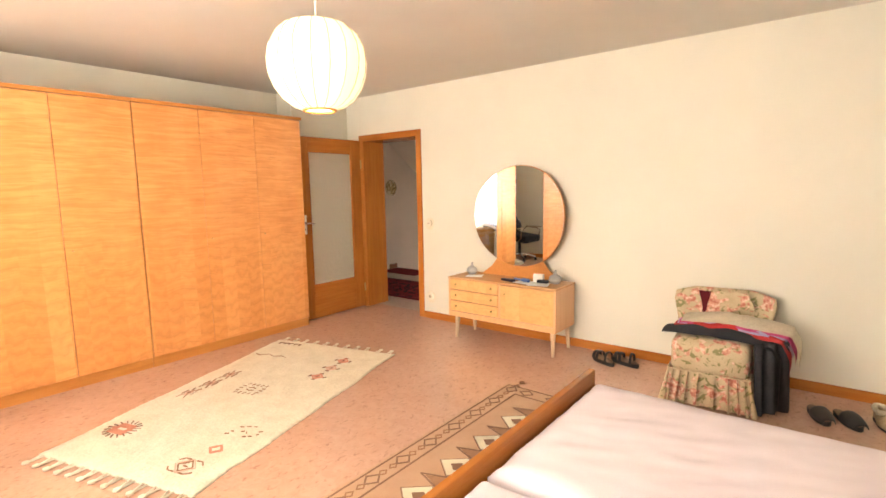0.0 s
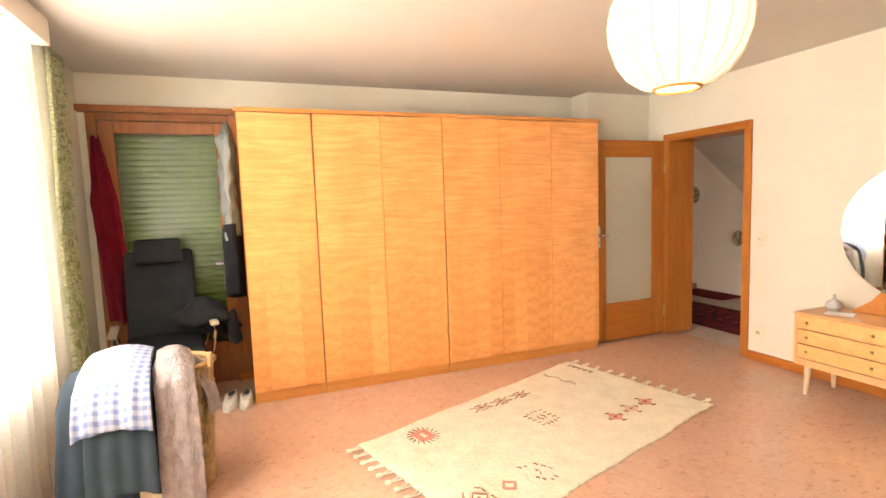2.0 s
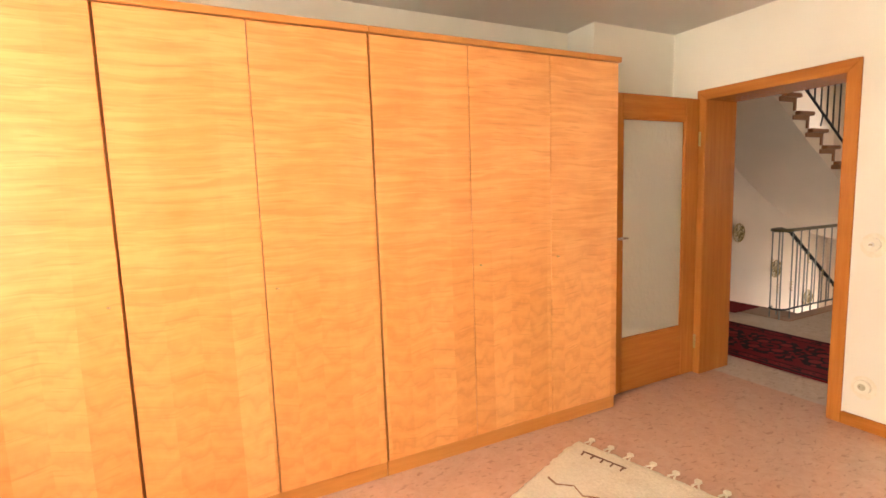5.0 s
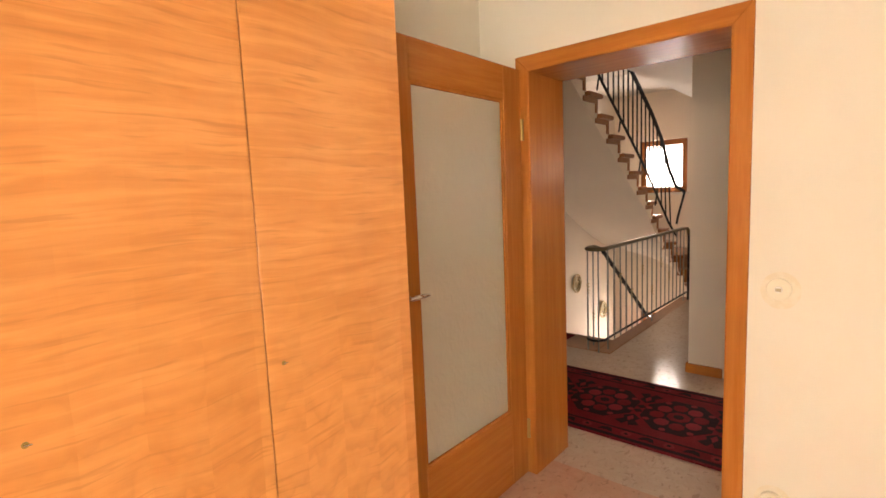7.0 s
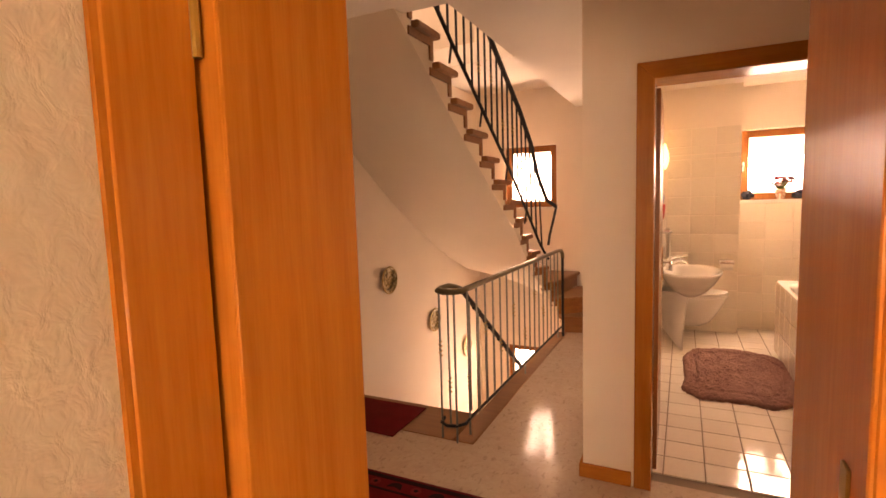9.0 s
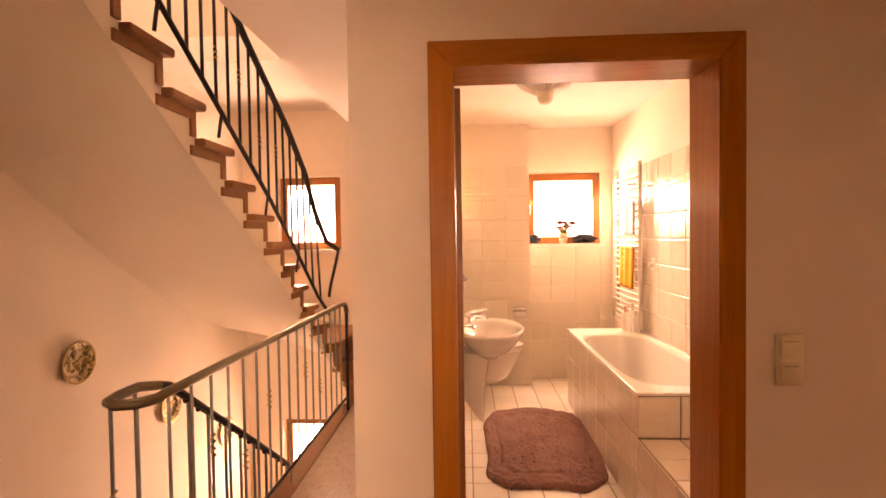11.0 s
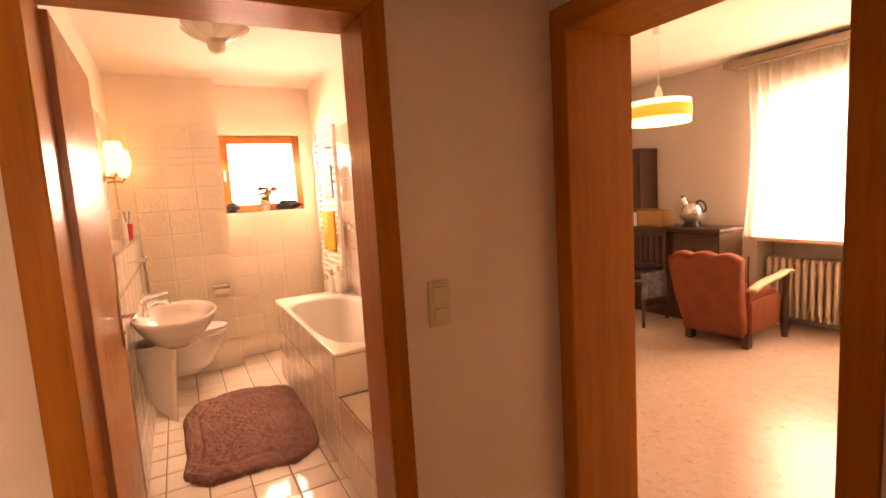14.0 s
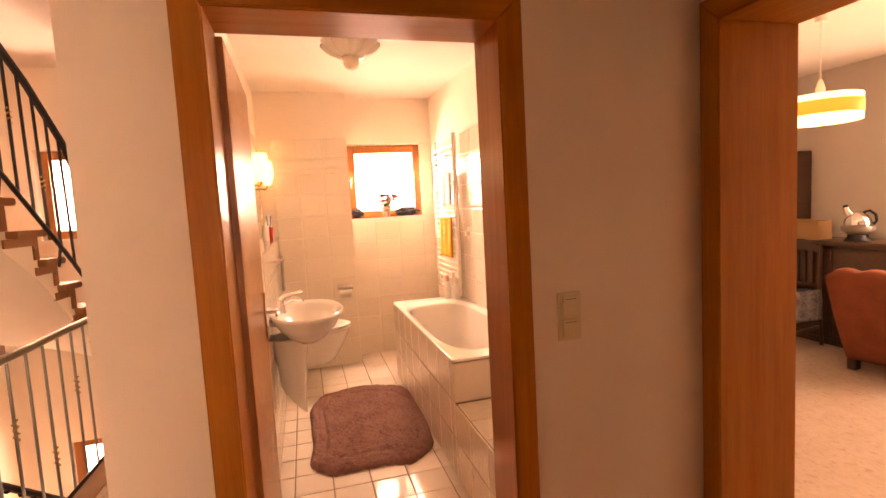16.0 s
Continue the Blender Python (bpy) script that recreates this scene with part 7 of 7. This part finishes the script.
for k in range(3):
    d = part("door", box(B(), 0.742, 0.76, 7.46 + 0.47 * k, 7.90 + 0.47 * k, 0.10, 0.88, 0.004), BLACKWOOD, sb, world=True)
    part("handle", tube(B(), [(0.742, 7.86 + 0.47 * k, 0.5), (0.725, 7.86 + 0.47 * k, 0.5)], 0.01, 8), BRASS, d, world=True)
hc = thing("dark_cabinet", pose(1.0, 8.64, 0.955), "dark stained top cabinet standing on the sideboard", "cabinet")
part("body", box(B(), 0.84, 1.13, 8.40, 8.88, 0.955, 1.80, 0.006), BLACKWOOD, hc, world=True)
part("door", box(B(), 0.825, 0.84, 8.42, 8.86, 0.98, 1.77, 0.004), BLACKWOOD, hc, world=True)
CARD = base("brown cardboard", (0.42, 0.25, 0.12), 0.8)
cb_ = thing("cardboard_box", pose(0.85, 8.22, 0.955, 0, 0, 6), "open brown cardboard box on the sideboard", "box")
for b in ((-0.10, -0.096, -0.15, 0.15, 0.0, 0.17), (0.096, 0.10, -0.15, 0.15, 0.0, 0.17), (-0.096, 0.096, -0.15, -0.146, 0.0, 0.17), (-0.096, 0.096, 0.146, 0.15, 0.0, 0.17), (-0.096, 0.096, -0.146, 0.146, 0.0, 0.004)):
    part("side", box(B(), *b), CARD, cb_)
part("flap", sheet(B(), lambda u, v: (-0.10 - 0.07 * v, -0.15 + 0.3 * u, 0.17 + 0.03 * v), 2, 2, 0.003), CARD, cb_)
bk = thing("document_binder", pose(0.80, 8.50, 0.955), "white document binder with a red label on the sideboard", "binder", "binders on the sideboard")
part("spine", box(B(), -0.10, 0.10, -0.04, 0.04, 0, 0.15, 0.003), PAPER, bk)
part("label", box(B(), -0.102, -0.1003, -0.03, 0.03, 0.03, 0.11), RED, bk)
b2 = copy_thing(bk, pose(0.80, 8.41, 0.955, 0, 0, 2))
kt = thing("chrome_kettle", pose(0.88, 7.80, 0.955, 0, 0, 125), "round chrome kettle in a steel bowl on the sideboard", "kettle")
part("stand", lathe(B(), [(0, 0.0), (0.10, 0.0), (0.10, 0.008), (0.075, 0.035), (0.07, 0.055), (0, 0.055)], seg=28), IRON, kt, "black base")
part("bowl", lathe(B(), [(0, 0.056), (0.07, 0.056), (0.115, 0.09), (0.125, 0.13), (0.119, 0.13), (0.105, 0.095), (0, 0.07)], seg=32), base("brushed steel", (0.62, 0.60, 0.56), 0.32, 0.9), kt, "brushed steel bowl")
part("body", lathe(B(), [(0, 0.072), (0.06, 0.074), (0.09, 0.11), (0.10, 0.15), (0.094, 0.19), (0.07, 0.225), (0.045, 0.24), (0.03, 0.255), (0, 0.26)], seg=32), CHROME, kt)
part("spout", tube(B(), [(0.05, 0, 0.22), (0.075, 0, 0.262), (0.085, 0, 0.30)], [0.034, 0.026, 0.022], 12), CHROME, kt)
part("spout_cap", tube(B(), [(0.083, 0, 0.296), (0.088, 0, 0.315)], [0.024, 0.018], 12), IRON, kt, "black cap")
part("handle", tube(B(), [(-0.03, 0, 0.245), (-0.075, 0, 0.262), (-0.115, 0, 0.225), (-0.122, 0, 0.175), (-0.10, 0, 0.14)], 0.011, 8), IRON, kt, "black handle")

# dark slatted chair with folded clothes
dc = thing("dark_wooden_chair", pose(0.42, 8.13, 0, 0, 0, -80), "dark stained wooden chair with a slatted back, clothes on its seat", "chair")
for x in (-0.20, 0.20):
    part("leg", tube(B(), [(x * 1.05, -0.21, 0), (x, -0.2, 0.45)], [0.016, 0.022], 8), BLACKWOOD, dc)
    part("leg", tube(B(), [(x, 0.27, 0), (x, 0.21, 0.45), (x * 0.95, 0.25, 0.93)], [0.017, 0.022, 0.017], 8), BLACKWOOD, dc)
    part("stretcher", box(B(), x - 0.01, x + 0.01, -0.19, 0.22, 0.16, 0.19), BLACKWOOD, dc)
part("seat_frame", box(B(), -0.225, 0.225, -0.23, 0.22, 0.415, 0.455, 0.008), BLACKWOOD, dc)
part("seat", cushion(B(), 0.42, 0.42, 0.05, pose(0, 0, 0.47), puff=0.003), cloth("worn tan seat", (0.36, 0.25, 0.16)), dc)
part("top_rail", prism(B(), [(-0.20, 0.85), (-0.17, 0.93), (-0.06, 0.97), (0.06, 0.97), (0.17, 0.93), (0.20, 0.85)], 1, 0.235, 0.26, 0.004), BLACKWOOD, dc)
part("lower_rail", box(B(), -0.19, 0.19, 0.215, 0.235, 0.53, 0.57, 0.004), BLACKWOOD, dc)
for x in (-0.12, -0.06, 0.0, 0.06, 0.12):
    part("slat", prism(B(), [(x - 0.017, 0.56), (x + 0.017, 0.56), (x + 0.02, 0.87), (x - 0.02, 0.87)], 1, 0.225, 0.24), BLACKWOOD, dc)
drape("navy_pullover", cloth("navy wool", (0.025, 0.032, 0.05)), "navy pullover folded on the dark chair's seat", "pullover", lambda u, v: (0.17 + 0.42 * u, 7.90 + 0.44 * v, 0.525 + fold(u * 3, v * 3, 2, 0.02, 1.6)), 16, 16, 0.03)
drape("striped_shawl", cloth("striped wool", (0.15, 0.13, 0.12), (0.035, 0.035, 0.045), 40), "dark and grey striped shawl hanging off the dark chair", "shawl", lambda u, v: (0.20 + 0.36 * u + 0.02 * math.sin(v * 5), 7.885 - 0.03 * v + 0.012 * math.sin(u * 22), 0.545 - 0.26 * v), 18, 12, 0.006)

# rust velvet armchair, its back to the hall
RUST = cloth("rust velvet", (0.25, 0.072, 0.040), (0.16, 0.045, 0.025), 200, 0.85)
ac = thing("rust_armchair", pose(0.57, 7.22, 0, 0, 0, 96), "rust velvet armchair with curved wooden armrests", "armchair")
ARMWOOD = wood("light arm wood", (0.56, 0.43, 0.28), (0.46, 0.33, 0.20), (6, 1, 6))
part("back", sheet(B(), lambda u, v: ((u - 0.5) * (0.50 + 0.11 * v), 0.20 + 0.20 * v + 0.03 * math.sin(math.pi * v), 0.14 + 0.67 * v + 0.024 * v * abs(math.sin(3 * math.pi * u)) - 0.03 * v * (2 * u - 1) ** 4), 36, 16, 0.10), RUST, ac, smooth="all")
for k in (-1, 1):
    part("back_seam", tube(B(), [(k * (0.25 + 0.055 * v), 0.19 + 0.20 * v + 0.03 * math.sin(math.pi * v) - 0.045, 0.18 + 0.62 * v) for v in (j / 10 for j in range(11))], 0.008, 6), RUST, ac, "corded back seam")
part("seat", cushion(B(), 0.50, 0.56, 0.17, pose(0, -0.05, 0.38, 5)), RUST, ac)
part("base", box(B(), -0.26, 0.26, -0.30, 0.24, 0.12, 0.33, 0.03, 2), RUST, ac)
for x in (-1, 1):
    part("arm", sheet(B(), lambda u, v: (x * (0.31 + 0.036 * (v - 0.5) * 2), 0.30 - 0.74 * u, 0.50 + 0.12 * u ** 1.3 + 0.018 * math.sin(u * 6.0) - 0.05 * max(0.0, u - 0.85) / 0.15), 26, 4, 0.026), ARMWOOD, ac, "curved light wood armrest", smooth="all")
    part("arm_post", tube(B(), [(x * 0.31, -0.33, 0.0), (x * 0.31, -0.31, 0.20), (x * 0.31, -0.33, 0.42), (x * 0.31, -0.34, 0.60)], [0.026, 0.036, 0.026, 0.03], 10), BLACKWOOD, ac)
    part("leg", box(B(), x * 0.24 - 0.03, x * 0.24 + 0.03, 0.18, 0.26, 0.0, 0.14, 0.006), BLACKWOOD, ac)
    part("side", box(B(), x * 0.27 - 0.02, x * 0.27 + 0.02, -0.30, 0.24, 0.13, 0.40, 0.012, 2), RUST, ac)


# bathroom tiles: single pieces on shared meshes
TILE = base("cream glazed tile", (0.84, 0.755, 0.64), 0.07, Coat_Weight=0.3)
tnt = TILE.node_tree
oi = tnt.nodes.new("ShaderNodeObjectInfo")
tcol = ramp(TILE, oi.outputs["Random"], (0.0, (0.81, 0.73, 0.615)), (1.0, (0.87, 0.79, 0.675)))
paint(TILE, tcol, None, noise_of(TILE, coords(TILE, (1, 1, 1)), 24, 2), 0.006)
FTILE = base("pale floor tile", (0.80, 0.72, 0.62), 0.06)
fr_ = FTILE.node_tree.nodes.new("ShaderNodeObjectInfo")
paint(FTILE, ramp(FTILE, fr_.outputs["Random"], (0.0, (0.76, 0.685, 0.59)), (1.0, (0.83, 0.755, 0.655))), None, noise_of(FTILE, coords(FTILE, (1, 1, 1)), 22, 3), 0.001)
TILE_MESHES = {}


def tile_mesh(w, h, mat, t=0.007):
    key = (round(w, 4), round(h, 4), mat.name)
    if key not in TILE_MESHES:
        bm = B()
        e = 0.004
        q = [(-w / 2, -h / 2), (w / 2, -h / 2), (w / 2, h / 2), (-w / 2, h / 2)]
        p = [(-w / 2 + e, -h / 2 + e), (w / 2 - e, -h / 2 + e), (w / 2 - e, h / 2 - e), (-w / 2 + e, h / 2 - e)]
        lo, mid, hi = ([bm.verts.new((x, y, z)) for x, y in s] for s, z in ((q, 0.0), (q, t - 0.002), (p, t)))
        for a, b in ((lo, mid), (mid, hi)):
            for i in range(4):
                bm.faces.new((a[i], a[(i + 1) % 4], b[(i + 1) % 4], b[i]))
        bm.faces.new(hi)
        TILE_MESHES[key] = finish("tile", bm, mat, False)
    return TILE_MESHES[key]


def tiles(parent, m, width, rows, pitch, mat=TILE, joint=0.008, start=0.0, skip=()):
    """Tiles over a plane: m maps x to the right, y up and z out of the wall; rows are (low, high)."""
    n = 0
    for j, (z0, z1) in enumerate(rows):
        x = -start
        while x < width - 0.006:
            a, b = max(x, 0.0), min(x + pitch, width)
            x += pitch
            if b - a < 0.02:
                continue
            cx, cz = (a + b) / 2, (z0 + z1) / 2
            if any(s[0] < cx < s[1] and s[2] < cz < s[3] for s in skip):
                continue
            ob = new("tile", tile_mesh(b - a - joint, z1 - z0 - joint, mat))
            ob.parent = parent
            ob.matrix_parent_inverse = parent.matrix_basis.inverted()
            ob.matrix_basis = m @ pose(cx, cz, 0)
            n += 1
    return n


ROWS_HI = [(0.06 + 0.195 * k, 0.255 + 0.195 * k) for k in range(9)] + [(1.815, 1.86), (1.865, 1.945), (1.945, 2.13)]
ROWS_HI[0] = (0.0, 0.255)
O = bpy.data.objects
# tiled shaft beside the window, window wall, east wall, service wall
tiles(O["wall_bath_north"], pose(-3.985, 9.35, 0, 90, 0, 0), 0.675, ROWS_HI, 0.225)
tiles(O["wall_bath_north"], pose(-3.31, 9.6, 0, 90, 0, 0), 0.87, [(0.0, 0.20)] + [(0.20 + 0.19 * k, 0.39 + 0.19 * k) for k in range(6)] + [(1.34, 1.53), (1.53, 1.72), (1.72, 1.91), (1.91, 2.11)], 0.245, skip=((0.02, 0.77, 1.34, 2.2),))
tiles(O["wall_bath_east"], pose(-2.44, 9.6, 0, 90, 0, -90), 2.9, [(0.64, 0.84)] + [(0.84 + 0.195 * k, 1.035 + 0.195 * k) for k in range(5)] + [(1.815, 1.86), (1.86, 2.05)], 0.24)
tiles(O["service_wall"], pose(-3.985, 7.42, 0, 90, 0, 90), 1.93, [(0.0, 0.25)] + [(0.25 + 0.198 * k, 0.448 + 0.198 * k) for k in range(5)], 0.24)
tiles(O["wall_bath_west"], pose(-4.10, 6.24, 0, 90, 0, 90), 3.1, [(1.262, 1.46), (1.46, 1.655), (1.655, 1.815), (1.815, 1.86), (1.865, 1.945), (1.945, 2.13)], 0.24, start=0.1)
# bathtub surround and step
tiles(O["bathtub"], pose(TX0 + 0.012, TY1, 0, 90, 0, -90), TY1 - TY0 - 0.012, [(0.0, 0.22), (0.22, 0.42), (0.42, 0.636)], 0.24)
tiles(O["bathtub"], pose(TX0 + 0.004, TY0 + 0.012, 0, 90, 0, 0), TX1 - TX0 - 0.004, [(0.416, 0.636)], 0.22)
tiles(O["tub_step"], pose(TX0 + 0.012, 7.08, 0, 90, 0, -90), 0.83, [(0.0, 0.21), (0.21, 0.418)], 0.24)
tiles(O["tub_step"], pose(TX0 + 0.012, 6.24, 0.415), 0.603, [(0.0, 0.2), (0.2, 0.4), (0.4, 0.6), (0.6, 0.82)], 0.2)
# floor
tiles(O["floor_bath"], pose(-4.10, 6.23, -0.008), 1.66, [(0.2 * k, 0.2 + 0.2 * k) for k in range(17)], 0.2, FTILE, 0.006)
